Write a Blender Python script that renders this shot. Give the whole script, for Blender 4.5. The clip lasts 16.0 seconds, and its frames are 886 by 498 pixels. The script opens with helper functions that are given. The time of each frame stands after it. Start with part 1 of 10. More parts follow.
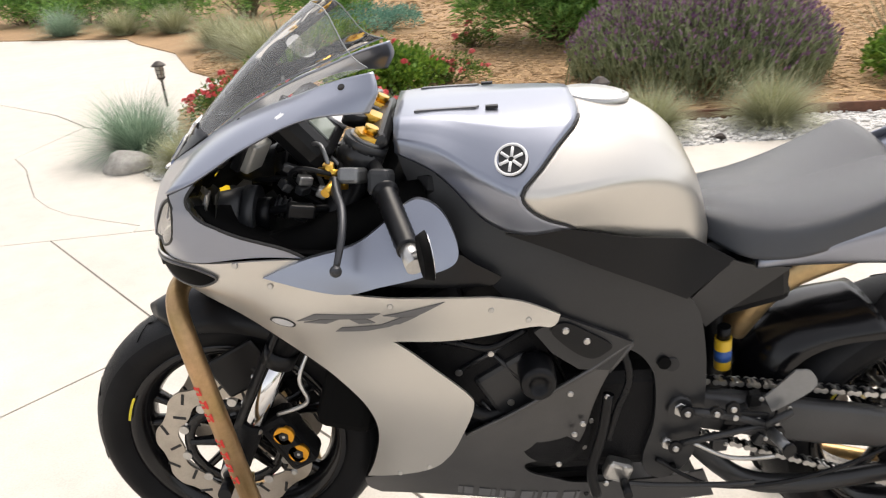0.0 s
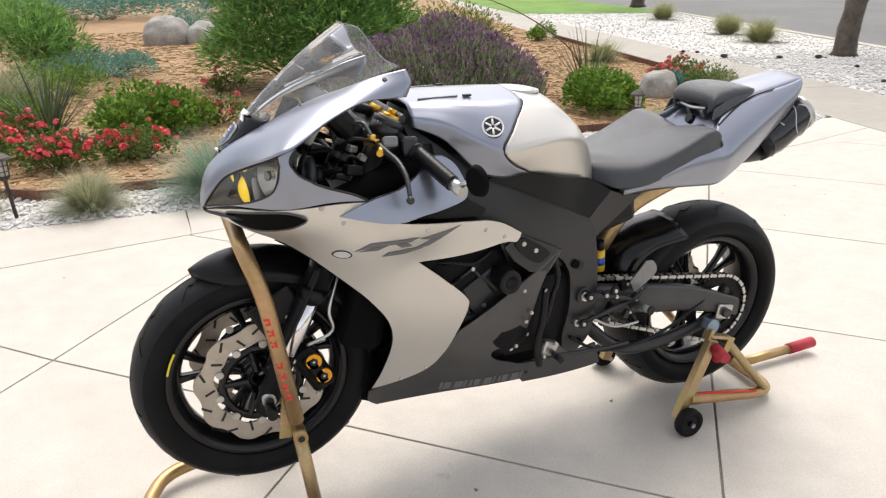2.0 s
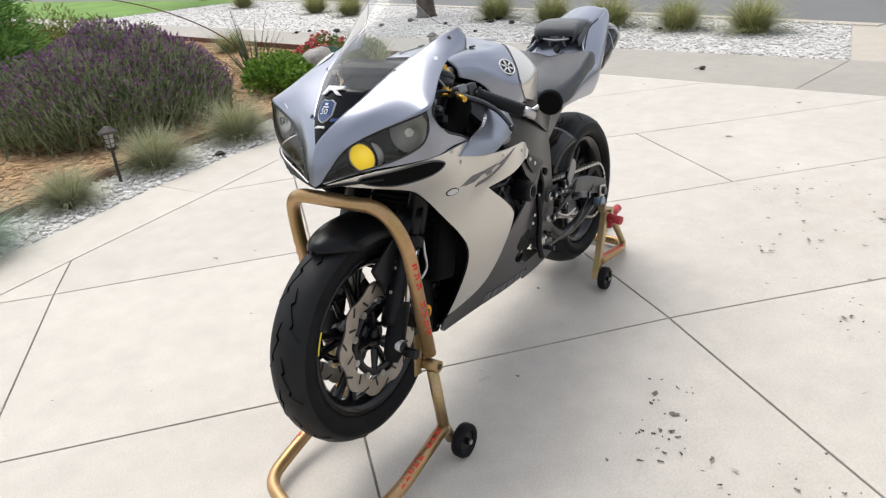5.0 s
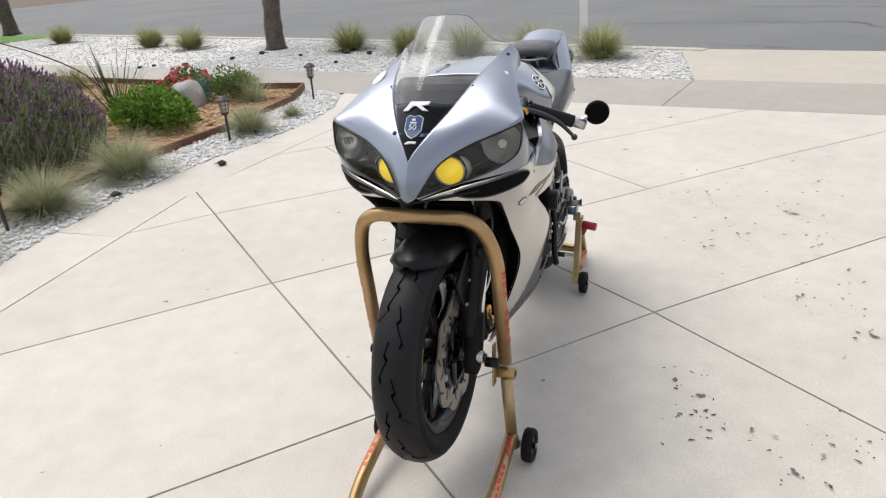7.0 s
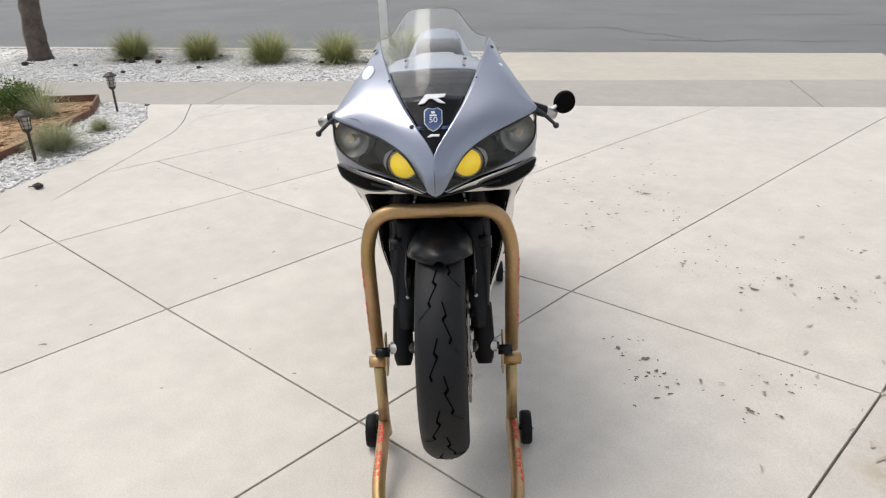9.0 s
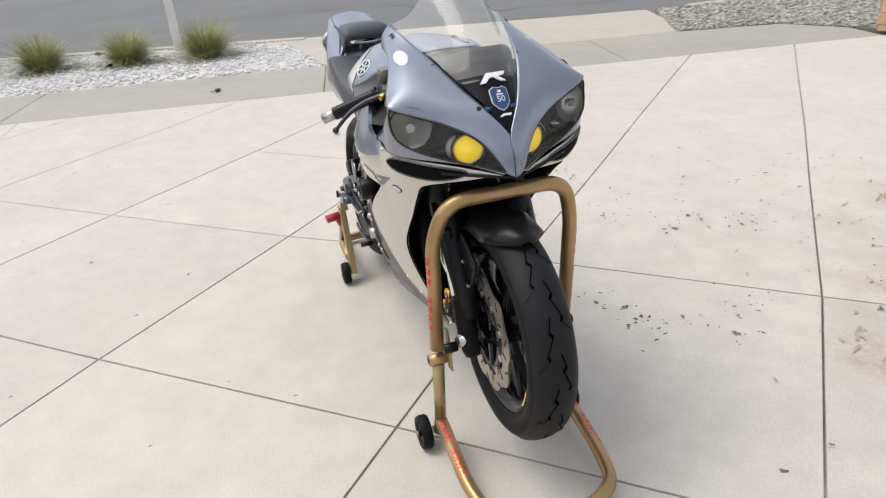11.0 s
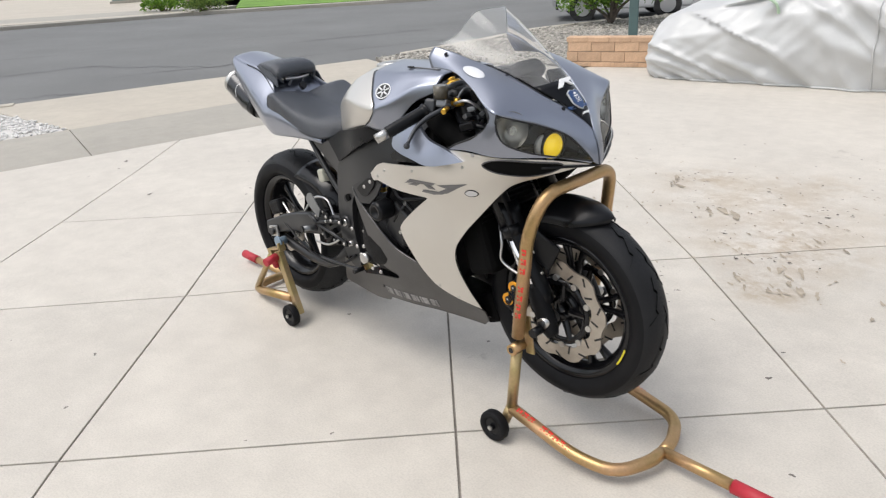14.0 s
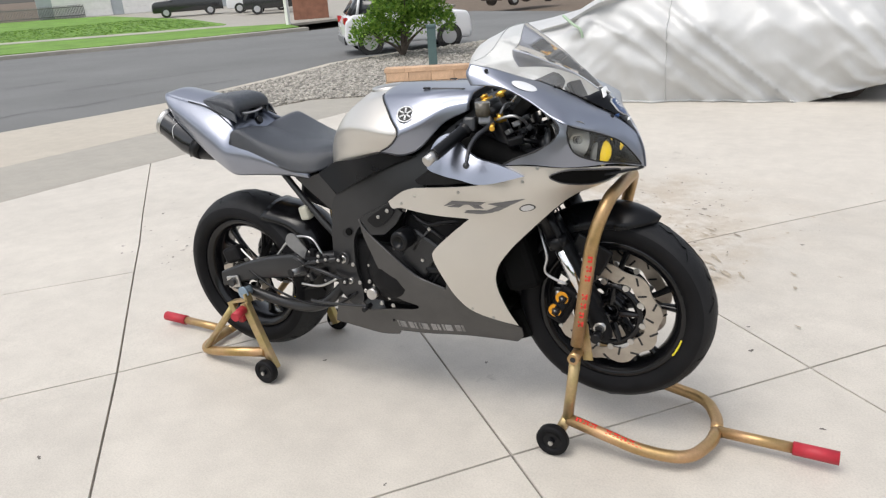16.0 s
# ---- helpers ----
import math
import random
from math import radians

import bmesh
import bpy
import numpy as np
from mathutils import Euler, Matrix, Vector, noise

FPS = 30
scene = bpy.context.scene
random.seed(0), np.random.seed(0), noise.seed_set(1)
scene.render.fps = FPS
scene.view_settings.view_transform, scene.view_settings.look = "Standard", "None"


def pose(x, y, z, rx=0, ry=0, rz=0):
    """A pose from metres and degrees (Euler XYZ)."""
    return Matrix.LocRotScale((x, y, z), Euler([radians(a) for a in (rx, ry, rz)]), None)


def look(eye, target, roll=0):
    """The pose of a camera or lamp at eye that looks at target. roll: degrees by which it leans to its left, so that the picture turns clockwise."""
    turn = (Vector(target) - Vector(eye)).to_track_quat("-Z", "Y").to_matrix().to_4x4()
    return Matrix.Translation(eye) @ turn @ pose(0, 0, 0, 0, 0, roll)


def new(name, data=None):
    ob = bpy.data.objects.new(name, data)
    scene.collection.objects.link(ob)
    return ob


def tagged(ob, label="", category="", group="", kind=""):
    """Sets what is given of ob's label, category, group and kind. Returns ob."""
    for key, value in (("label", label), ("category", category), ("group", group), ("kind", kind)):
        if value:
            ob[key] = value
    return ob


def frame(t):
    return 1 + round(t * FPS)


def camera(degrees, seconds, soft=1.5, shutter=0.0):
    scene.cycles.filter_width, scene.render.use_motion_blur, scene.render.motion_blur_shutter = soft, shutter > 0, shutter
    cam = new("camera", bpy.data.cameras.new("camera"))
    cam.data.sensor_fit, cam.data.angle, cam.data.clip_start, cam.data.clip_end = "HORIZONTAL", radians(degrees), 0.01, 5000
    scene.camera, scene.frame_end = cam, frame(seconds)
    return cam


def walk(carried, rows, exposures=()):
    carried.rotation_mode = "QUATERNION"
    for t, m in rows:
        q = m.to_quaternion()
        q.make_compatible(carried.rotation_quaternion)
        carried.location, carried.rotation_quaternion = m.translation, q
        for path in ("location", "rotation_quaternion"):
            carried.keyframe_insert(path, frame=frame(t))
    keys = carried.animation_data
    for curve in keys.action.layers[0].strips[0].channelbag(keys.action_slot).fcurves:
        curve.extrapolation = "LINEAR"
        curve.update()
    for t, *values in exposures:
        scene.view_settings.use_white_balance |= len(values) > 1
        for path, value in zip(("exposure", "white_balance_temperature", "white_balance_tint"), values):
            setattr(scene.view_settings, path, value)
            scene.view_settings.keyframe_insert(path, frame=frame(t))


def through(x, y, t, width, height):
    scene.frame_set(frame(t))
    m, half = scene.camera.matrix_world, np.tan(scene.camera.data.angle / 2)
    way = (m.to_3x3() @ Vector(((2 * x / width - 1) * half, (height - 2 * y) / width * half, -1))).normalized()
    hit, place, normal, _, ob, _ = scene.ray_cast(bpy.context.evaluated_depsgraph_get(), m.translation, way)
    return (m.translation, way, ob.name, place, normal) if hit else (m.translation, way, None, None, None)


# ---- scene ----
# The camera and its walk
cam = camera(63.5, 16.0, soft=1.2, shutter=0.3)
PATH = [
    (0, (0.472, -1.219, 1.362), (0.397, 0.594, 0.52), -4.3),
    (0.5, (0.337, -1.339, 1.359), (0.49, 0.488, 0.561), -2.5),
    (1, (0.174, -1.432, 1.377), (0.466, 0.389, 0.603), -2.1),
    (1.2, (0.101, -1.501, 1.372), (0.501, 0.307, 0.617), -2.7),
    (1.5, (-0.005, -1.578, 1.381), (0.547, 0.177, 0.596), -2.4),
    (2, (-0.181, -1.645, 1.377), (0.518, 0.074, 0.63), -0.7),
    (2.5, (-0.374, -1.584, 1.382), (0.497, 0.047, 0.618), -2.8),
    (3, (-0.586, -1.551, 1.407), (0.466, -0.047, 0.615), -3.3),
    (3.5, (-0.798, -1.558, 1.401), (0.367, -0.129, 0.626), -3.2),
    (4, (-0.924, -1.407, 1.407), (0.318, -0.052, 0.62), -5.1),
    (4.5, (-1.069, -1.302, 1.399), (0.31, -0.076, 0.628), -3.7),
    (4.7, (-1.159, -1.259, 1.397), (0.272, -0.108, 0.605), -4.3),
    (6.8, (-1.552, -0.659, 1.403), (0.157, 0.034, 0.629), -4.8),
    (7, (-1.583, -0.639, 1.41), (0.142, 0.012, 0.636), -4.3),
    (7.5, (-1.57, -0.512, 1.4), (0.195, 0.037, 0.636), -4.5),
    (8, (-1.569, -0.377, 1.403), (0.225, -0.007, 0.602), -2.9),
    (8.5, (-1.677, -0.224, 1.411), (0.142, -0.01, 0.606), -4.6),
    (9, (-1.69, -0.064, 1.405), (0.147, -0.004, 0.618), -2.5),
    (9.2, (-1.667, 0.008, 1.408), (0.169, 0.018, 0.616), -3.1),
    (11.3, (-1.527, 0.709, 1.426), (0.177, 0.068, 0.597), -4.3),
    (11.5, (-1.524, 0.783, 1.405), (0.154, 0.045, 0.604), -4.1),
    (12, (-1.49, 0.972, 1.423), (0.114, 0.085, 0.624), -4.1),
    (12.5, (-1.411, 1.104, 1.404), (0.185, 0.19, 0.618), -5.0),
    (13, (-1.302, 1.2, 1.408), (0.249, 0.194, 0.646), -4.4),
    (13.5, (-1.231, 1.414, 1.418), (0.198, 0.257, 0.632), -5.7),
    (14, (-1.157, 1.558, 1.415), (0.195, 0.307, 0.636), -3.4),
    (14.5, (-0.997, 1.631, 1.409), (0.324, 0.331, 0.657), -5.3),
    (15, (-0.831, 1.757, 1.405), (0.325, 0.307, 0.656), -5.0),
    (15.5, (-0.693, 1.911, 1.409), (0.283, 0.343, 0.644), -4.9),
    (16, (-0.531, 1.965, 1.403), (0.37, 0.334, 0.678), -3.9),
]
walk(cam, [(t, look(eye, target, roll)) for t, eye, target, roll in PATH], exposures=[(0.0, 1.08, 7000, 12), (0.5, 1.08, 7000, 12), (1.5, 1.00, 6950, 12), (3.5, 0.82, 6550, 10), (7.0, 0.66, 6550, 10), (9.0, 0.58, 6550, 10), (12.5, 0.63, 6500, 10), (16.0, 0.64, 6550, 10)])

# Overcast daylight: a pale sky and a wide, soft sun
SUN_UP, SUN_TURN = radians(64), radians(25)
world = bpy.data.worlds.new("overcast_sky")
scene.world = world
world.use_nodes = True
wn, wl = world.node_tree.nodes, world.node_tree.links
sky = wn.new("ShaderNodeTexSky")
sky.sky_type, sky.sun_disc, sky.sun_elevation, sky.sun_rotation = "NISHITA", False, SUN_UP, SUN_TURN
sky.dust_density, sky.ozone_density = 3.0, 1.5
pale = wn.new("ShaderNodeHueSaturation")
pale.inputs["Saturation"].default_value = 0.33
wl.new(sky.outputs[0], pale.inputs["Color"])
wl.new(pale.outputs[0], wn["Background"].inputs["Color"])
wn["Background"].inputs["Strength"].default_value = 0.15
sun = new("sun", bpy.data.lights.new("sun", "SUN"))
sun.data.energy, sun.data.angle, sun.data.color = 0.75, radians(36), (1.0, 0.955, 0.89)
sun.matrix_world = look((math.sin(SUN_TURN) * math.cos(SUN_UP), math.cos(SUN_TURN) * math.cos(SUN_UP), math.sin(SUN_UP)), (0, 0, 0))

# ---------------------------------------------------------------- materials


def ramp_of(nt, fac, stops):
    """A colour ramp driven by fac; stops are (position, grey or colour)."""
    r = nt.nodes.new("ShaderNodeValToRGB")
    els = r.color_ramp.elements
    while len(els) < len(stops):
        els.new(0.5)
    for e, (p, c) in zip(els, stops):
        e.position = p
        e.color = (c, c, c, 1) if isinstance(c, float) else (*c, 1)
    nt.links.new(fac, r.inputs["Fac"])
    return r.outputs["Color"]


def noise_of(nt, scale, detail=4.0, rough=0.6, vec=None):
    n = nt.nodes.new("ShaderNodeTexNoise")
    n.inputs["Scale"].default_value, n.inputs["Detail"].default_value, n.inputs["Roughness"].default_value = scale, detail, rough
    if vec is None:
        tc = nt.nodes.new("ShaderNodeTexCoord")
        vec = tc.outputs["Object"]
    nt.links.new(vec, n.inputs["Vector"])
    return n.outputs["Fac"]


def mixed(nt, fac, a, b, mode="MIX"):
    m = nt.nodes.new("ShaderNodeMix")
    m.data_type, m.blend_type = "RGBA", mode
    for sock, v in ((m.inputs["Factor"], fac), (m.inputs[6], a), (m.inputs[7], b)):
        if isinstance(v, (int, float)):
            sock.default_value = v
        elif isinstance(v, tuple):
            sock.default_value = (*v, 1)
        else:
            nt.links.new(v, sock)
    return m.outputs[2]


def surface(name, color, rough=0.6, metal=0.0, grain=0.0, grain_scale=60.0, patch=0.0, patch_scale=3.0, bump=0.0, bump_scale=120.0,
            spread=0.0, coat=0.0, rough_var=0.0, tint=None, island=0.0, spec=0.5):
    """A painted, cast or natural surface: fine grain, broad patches, relief, and a spread between objects or pieces."""
    m = bpy.data.materials.new(name)
    m.use_nodes = True
    nt = m.node_tree
    b = nt.nodes["Principled BSDF"]
    b.inputs["Roughness"].default_value, b.inputs["Metallic"].default_value = rough, metal
    b.inputs["Coat Weight"].default_value = coat
    b.inputs["Coat Roughness"].default_value = 0.08
    b.inputs["Specular IOR Level"].default_value = spec
    out = None
    col = color
    if patch:
        f = ramp_of(nt, noise_of(nt, patch_scale, 5, 0.55), [(0.3, 0.0), (0.7, 1.0)])
        col = mixed(nt, f, tuple(c * (1 - patch) for c in color), tint or tuple(min(1, c * (1 + patch)) for c in color))
    if grain:
        f = ramp_of(nt, noise_of(nt, grain_scale, 3, 0.7), [(0.25, 1.0 - grain), (0.75, 1.0 + 0.0)])
        col = mixed(nt, 1.0, col, f, "MULTIPLY")
    if spread or island:
        g = nt.nodes.new("ShaderNodeNewGeometry") if island else nt.nodes.new("ShaderNodeObjectInfo")
        f = ramp_of(nt, g.outputs["Random Per Island" if island else "Random"], [(0.0, 1.0 - (spread or island)), (1.0, 1.0)])
        col = mixed(nt, 1.0, col, f, "MULTIPLY")
    if isinstance(col, tuple):
        b.inputs["Base Color"].default_value = (*col, 1)
    else:
        nt.links.new(col, b.inputs["Base Color"])
    if rough_var:
        r = nt.nodes.new("ShaderNodeMapRange")
        nt.links.new(noise_of(nt, 9.0, 5, 0.6), r.inputs["Value"])
        r.inputs["From Min"].default_value, r.inputs["From Max"].default_value = 0.3, 0.7
        r.inputs["To Min"].default_value, r.inputs["To Max"].default_value = max(0.02, rough - rough_var), min(1, rough + rough_var)
        nt.links.new(r.outputs[0], b.inputs["Roughness"])
    if bump:
        bp = nt.nodes.new("ShaderNodeBump")
        bp.inputs["Strength"].default_value, bp.inputs["Distance"].default_value = min(1.0, bump), 0.004
        nt.links.new(noise_of(nt, bump_scale, 4, 0.6), bp.inputs["Height"])
        nt.links.new(bp.outputs[0], b.inputs["Normal"])
    return m


def glassy(name, color, rough=0.02, alpha_mix=0.85, ior=1.45):
    """Thin clear plastic: mostly see-through, with a gloss that grows at grazing angles."""
    m = bpy.data.materials.new(name)
    m.use_nodes = True
    nt = m.node_tree
    nt.nodes.remove(nt.nodes["Principled BSDF"])
    tr, gl, mx, fr = (nt.nodes.new(f"ShaderNode{n}") for n in ("BsdfTransparent", "BsdfGlossy", "MixShader", "Fresnel"))
    tr.inputs["Color"].default_value = (*color, 1)
    gl.inputs["Roughness"].default_value = rough
    fr.inputs["IOR"].default_value = ior
    nt.links.new(fr.outputs[0], mx.inputs[0])
    nt.links.new(tr.outputs[0], mx.inputs[1])
    nt.links.new(gl.outputs[0], mx.inputs[2])
    nt.links.new(mx.outputs[0], nt.nodes["Material Output"].inputs["Surface"])
    return m


def hazed(m, color, amount):
    """Gives clear plastic a thin dull film: dust, fine scratches, and painted sky reflection."""
    nt = m.node_tree
    out = nt.nodes["Material Output"]
    old = out.inputs["Surface"].links[0].from_socket
    film, mx = nt.nodes.new("ShaderNodeBsdfDiffuse"), nt.nodes.new("ShaderNodeMixShader")
    noise, ramp, tc = nt.nodes.new("ShaderNodeTexNoise"), nt.nodes.new("ShaderNodeMapRange"), nt.nodes.new("ShaderNodeTexCoord")
    film.inputs["Color"].default_value = (*color, 1)
    noise.inputs["Scale"].default_value = 14.0
    noise.inputs["Detail"].default_value = 5.0
    nt.links.new(tc.outputs["Object"], noise.inputs["Vector"])
    nt.links.new(noise.outputs["Fac"], ramp.inputs["Value"])
    ramp.inputs["From Min"].default_value, ramp.inputs["From Max"].default_value = 0.3, 0.7
    ramp.inputs["To Min"].default_value, ramp.inputs["To Max"].default_value = amount * 0.7, amount * 1.3
    nt.links.new(ramp.outputs[0], mx.inputs[0])
    nt.links.new(old, mx.inputs[1])
    nt.links.new(film.outputs[0], mx.inputs[2])
    nt.links.new(mx.outputs[0], out.inputs["Surface"])
    return m


def concrete_mat(name, color, stain=0.25, soil=()):
    """Broom-finished concrete with broad mottling, fine pores and a few dark oil spots."""
    m = bpy.data.materials.new(name)
    m.use_nodes = True
    nt = m.node_tree
    b = nt.nodes["Principled BSDF"]
    b.inputs["Roughness"].default_value = 0.62
    geo = nt.nodes.new("ShaderNodeNewGeometry")
    pos = geo.outputs["Position"]
    broad = ramp_of(nt, noise_of(nt, 0.9, 6, 0.6, pos), [(0.3, tuple(c * 0.88 for c in color)), (0.7, color)])
    mid = ramp_of(nt, noise_of(nt, 7.0, 5, 0.65, pos), [(0.35, 0.9), (0.65, 1.0)])
    fine = ramp_of(nt, noise_of(nt, 160.0, 2, 0.6, pos), [(0.3, 0.86), (0.6, 1.0)])
    col = mixed(nt, 1.0, mixed(nt, 1.0, broad, mid, "MULTIPLY"), fine, "MULTIPLY")
    spots = ramp_of(nt, noise_of(nt, 3.1, 7, 0.72, pos), [(0.655, 0.0), (0.70, 1.0)])
    col = mixed(nt, mixed(nt, 1.0, spots, (stain, stain, stain), "MULTIPLY"), col, (0.22, 0.19, 0.16))
    # brown soil washed into broken patches round (x, y), radius r
    for x, y, r, most in soil:
        far, fade = nt.nodes.new("ShaderNodeVectorMath"), nt.nodes.new("ShaderNodeMapRange")
        far.operation, fade.interpolation_type = "DISTANCE", "SMOOTHSTEP"
        nt.links.new(pos, far.inputs[0])
        far.inputs[1].default_value = (x, y, 0.0)
        nt.links.new(far.outputs["Value"], fade.inputs["Value"])
        fade.inputs["From Min"].default_value, fade.inputs["From Max"].default_value = 0.15 * r, r
        fade.inputs["To Min"].default_value, fade.inputs["To Max"].default_value = most, 0.0
        torn = ramp_of(nt, noise_of(nt, 5.5 / (0.5 + r), 7, 0.72, pos), [(0.44, 0.0), (0.62, 1.0)])
        col = mixed(nt, mixed(nt, 1.0, fade.outputs[0], torn, "MULTIPLY"), col, (0.36, 0.285, 0.20))
    info = nt.nodes.new("ShaderNodeObjectInfo")
    col = mixed(nt, 1.0, col, ramp_of(nt, info.outputs["Random"], [(0.0, 0.94), (1.0, 1.0)]), "MULTIPLY")
    nt.links.new(col, b.inputs["Base Color"])
    bp = nt.nodes.new("ShaderNodeBump")
    bp.inputs["Strength"].default_value, bp.inputs["Distance"].default_value = 0.25, 0.003
    nt.links.new(noise_of(nt, 190.0, 3, 0.6, pos), bp.inputs["Height"])
    nt.links.new(bp.outputs[0], b.inputs["Normal"])
    return m


def leaf_mat(name, dark, light, rough=0.55, through=0.25):
    """Leaves that differ one from the next, with a little light passing through."""
    m = bpy.data.materials.new(name)
    m.use_nodes = True
    nt = m.node_tree
    b = nt.nodes["Principled BSDF"]
    b.inputs["Roughness"].default_value = rough
    b.inputs["Specular IOR Level"].default_value = 0.3
    g = nt.nodes.new("ShaderNodeNewGeometry")
    col = ramp_of(nt, g.outputs["Random Per Island"], [(0.0, dark), (0.55, tuple((a + c) / 2 for a, c in zip(dark, light))), (1.0, light)])
    col = mixed(nt, 1.0, col, ramp_of(nt, noise_of(nt, 4.0, 3, 0.6), [(0.3, 0.7), (0.7, 1.0)]), "MULTIPLY")
    nt.links.new(col, b.inputs["Base Color"])
    tl = nt.nodes.new("ShaderNodeBsdfTranslucent")
    nt.links.new(col, tl.inputs["Color"])
    mx = nt.nodes.new("ShaderNodeMixShader")
    mx.inputs[0].default_value = through
    nt.links.new(b.outputs[0], mx.inputs[1])
    nt.links.new(tl.outputs[0], mx.inputs[2])
    nt.links.new(mx.outputs[0], nt.nodes["Material Output"].inputs["Surface"])
    return m


CONCRETE = concrete_mat("driveway_concrete", (0.630, 0.588, 0.522), 0.25, ((-0.09, -1.31, 0.30, 0.75), (0.06, -1.85, 0.55, 0.7), (0.50, -2.45, 0.75, 0.55), (0.90, -2.73, 0.40, 0.7), (0.30, -2.95, 0.45, 0.5), (0.3, -2.2, 1.6, 0.25), (2.4, -1.0, 0.7, 0.2)))
WALK = concrete_mat("sidewalk_concrete", (0.405, 0.378, 0.325), 0.15)
KERB = concrete_mat("kerb_concrete", (0.52, 0.47, 0.39), 0.3)
ASPHALT = surface("asphalt", (0.178, 0.181, 0.178), 0.85, grain=0.35, grain_scale=220, patch=0.12, patch_scale=0.35, bump=0.5, bump_scale=300)
SEAL = surface("asphalt_sealing", (0.05, 0.05, 0.055), 0.7, grain=0.2)
DIRT = surface("dirt", (0.16, 0.12, 0.085), 0.95, grain=0.4, grain_scale=40, patch=0.2)
BEDWHITE = surface("white_gravel_bed", (0.66, 0.64, 0.61), 0.8, grain=0.35, grain_scale=70, patch=0.1, patch_scale=6, bump=1.0, bump_scale=60)
STONEWHITE = surface("white_stone", (0.80, 0.785, 0.76), 0.7, grain=0.15, grain_scale=90, island=0.3)
STONEGREY = surface("mixed_pebble", (0.52, 0.49, 0.43), 0.7, grain=0.2, grain_scale=60, island=0.62)
BEDGREY = surface("pebble_bed", (0.30, 0.275, 0.24), 0.85, grain=0.45, grain_scale=30, bump=1.0, bump_scale=25)
MULCHBED = surface("mulch_bed", (0.42, 0.265, 0.135), 0.9, grain=0.5, grain_scale=45, patch=0.15, patch_scale=1.6, bump=1.0, bump_scale=40)
CHIP = surface("wood_chip", (0.62, 0.41, 0.215), 0.85, grain=0.25, grain_scale=80, island=0.5)
EDGEWOOD = surface("stained_edging_board", (0.17, 0.075, 0.045), 0.8, grain=0.4, grain_scale=25, patch=0.25, patch_scale=4, bump=0.5, bump_scale=40)
BOULDER = surface("boulder_stone", (0.42, 0.40, 0.37), 0.85, grain=0.35, grain_scale=30, patch=0.25, patch_scale=4, bump=0.9, bump_scale=18)
LAWN = surface("lawn", (0.17, 0.33, 0.045), 0.9, grain=0.5, grain_scale=60, patch=0.25, patch_scale=0.8, bump=1.0, bump_scale=80)
LAMPDARK = surface("lamp_bronze", (0.055, 0.045, 0.04), 0.5, metal=0.4, grain=0.2)
LAMPGLASS = surface("lamp_glass", (0.45, 0.42, 0.36), 0.15, grain=0.1)
BARK = surface("bark", (0.13, 0.105, 0.085), 0.95, grain=0.5, grain_scale=14, patch=0.3, patch_scale=5, bump=1.0, bump_scale=22)
STEM = surface("stem", (0.16, 0.13, 0.07), 0.9, grain=0.3)
FESCUEBLUE = leaf_mat("blue_fescue_blade", (0.17, 0.28, 0.19), (0.48, 0.61, 0.45))
FESCUEPALE = leaf_mat("pale_fescue_blade", (0.26, 0.28, 0.14), (0.62, 0.62, 0.42))
FOUNTAIN = leaf_mat("straw_grass_blade", (0.21, 0.23, 0.08), (0.60, 0.60, 0.30))
LEAFBIG = leaf_mat("long_green_leaf", (0.075, 0.20, 0.04), (0.34, 0.58, 0.15))
LEAFLIME = leaf_mat("lime_green_leaf", (0.065, 0.17, 0.02), (0.29, 0.46, 0.07))
LEAFDARK = leaf_mat("dark_green_leaf", (0.055, 0.12, 0.025), (0.24, 0.33, 0.075))
LEAFOLIVE = leaf_mat("olive_leaf", (0.10, 0.14, 0.03), (0.36, 0.40, 0.12))
LEAFTEAL = leaf_mat("blue_green_leaf", (0.08, 0.22, 0.18), (0.28, 0.52, 0.40))
LEAFGREY = leaf_mat("grey_green_leaf", (0.14, 0.18, 0.08), (0.46, 0.51, 0.31))
FLAX = leaf_mat("dark_sword_leaf", (0.03, 0.05, 0.025), (0.13, 0.17, 0.08))
PURPLE = leaf_mat("lavender_flower", (0.19, 0.085, 0.19), (0.46, 0.28, 0.42))
RED = leaf_mat("red_flower", (0.60, 0.03, 0.045), (0.95, 0.19, 0.19))
CORAL = leaf_mat("coral_flower", (0.55, 0.06, 0.07), (0.90, 0.25, 0.24))
BRICK = surface("tan_brick", (0.66, 0.44, 0.285), 0.85, grain=0.25, grain_scale=70, patch=0.12, patch_scale=8, bump=0.6, bump_scale=90, spread=0.18)
MORTAR = surface("mortar", (0.40, 0.31, 0.22), 0.9, grain=0.3, grain_scale=90)
WHITEPAINT = surface("white_paint", (0.78, 0.77, 0.75), 0.55, grain=0.06, patch=0.05)
GREENPOST = surface("grey_green_paint", (0.10, 0.16, 0.155), 0.5, grain=0.15, patch=0.15)
COVER = surface("silver_cover_cloth", (0.53, 0.535, 0.53), 0.40, metal=0.08, grain=0.1, grain_scale=300, patch=0.06, patch_scale=2.5, bump=0.5, bump_scale=14)
CARWHITE = surface("white_car_paint", (0.72, 0.72, 0.73), 0.25, coat=0.8, grain=0.03)
CARBLACK = surface("black_car_paint", (0.015, 0.016, 0.018), 0.2, coat=0.8, grain=0.05)
CARGLASS = surface("car_glass", (0.02, 0.022, 0.025), 0.06)
LAMPRED = surface("tail_lamp_red", (0.45, 0.02, 0.02), 0.2, grain=0.05)
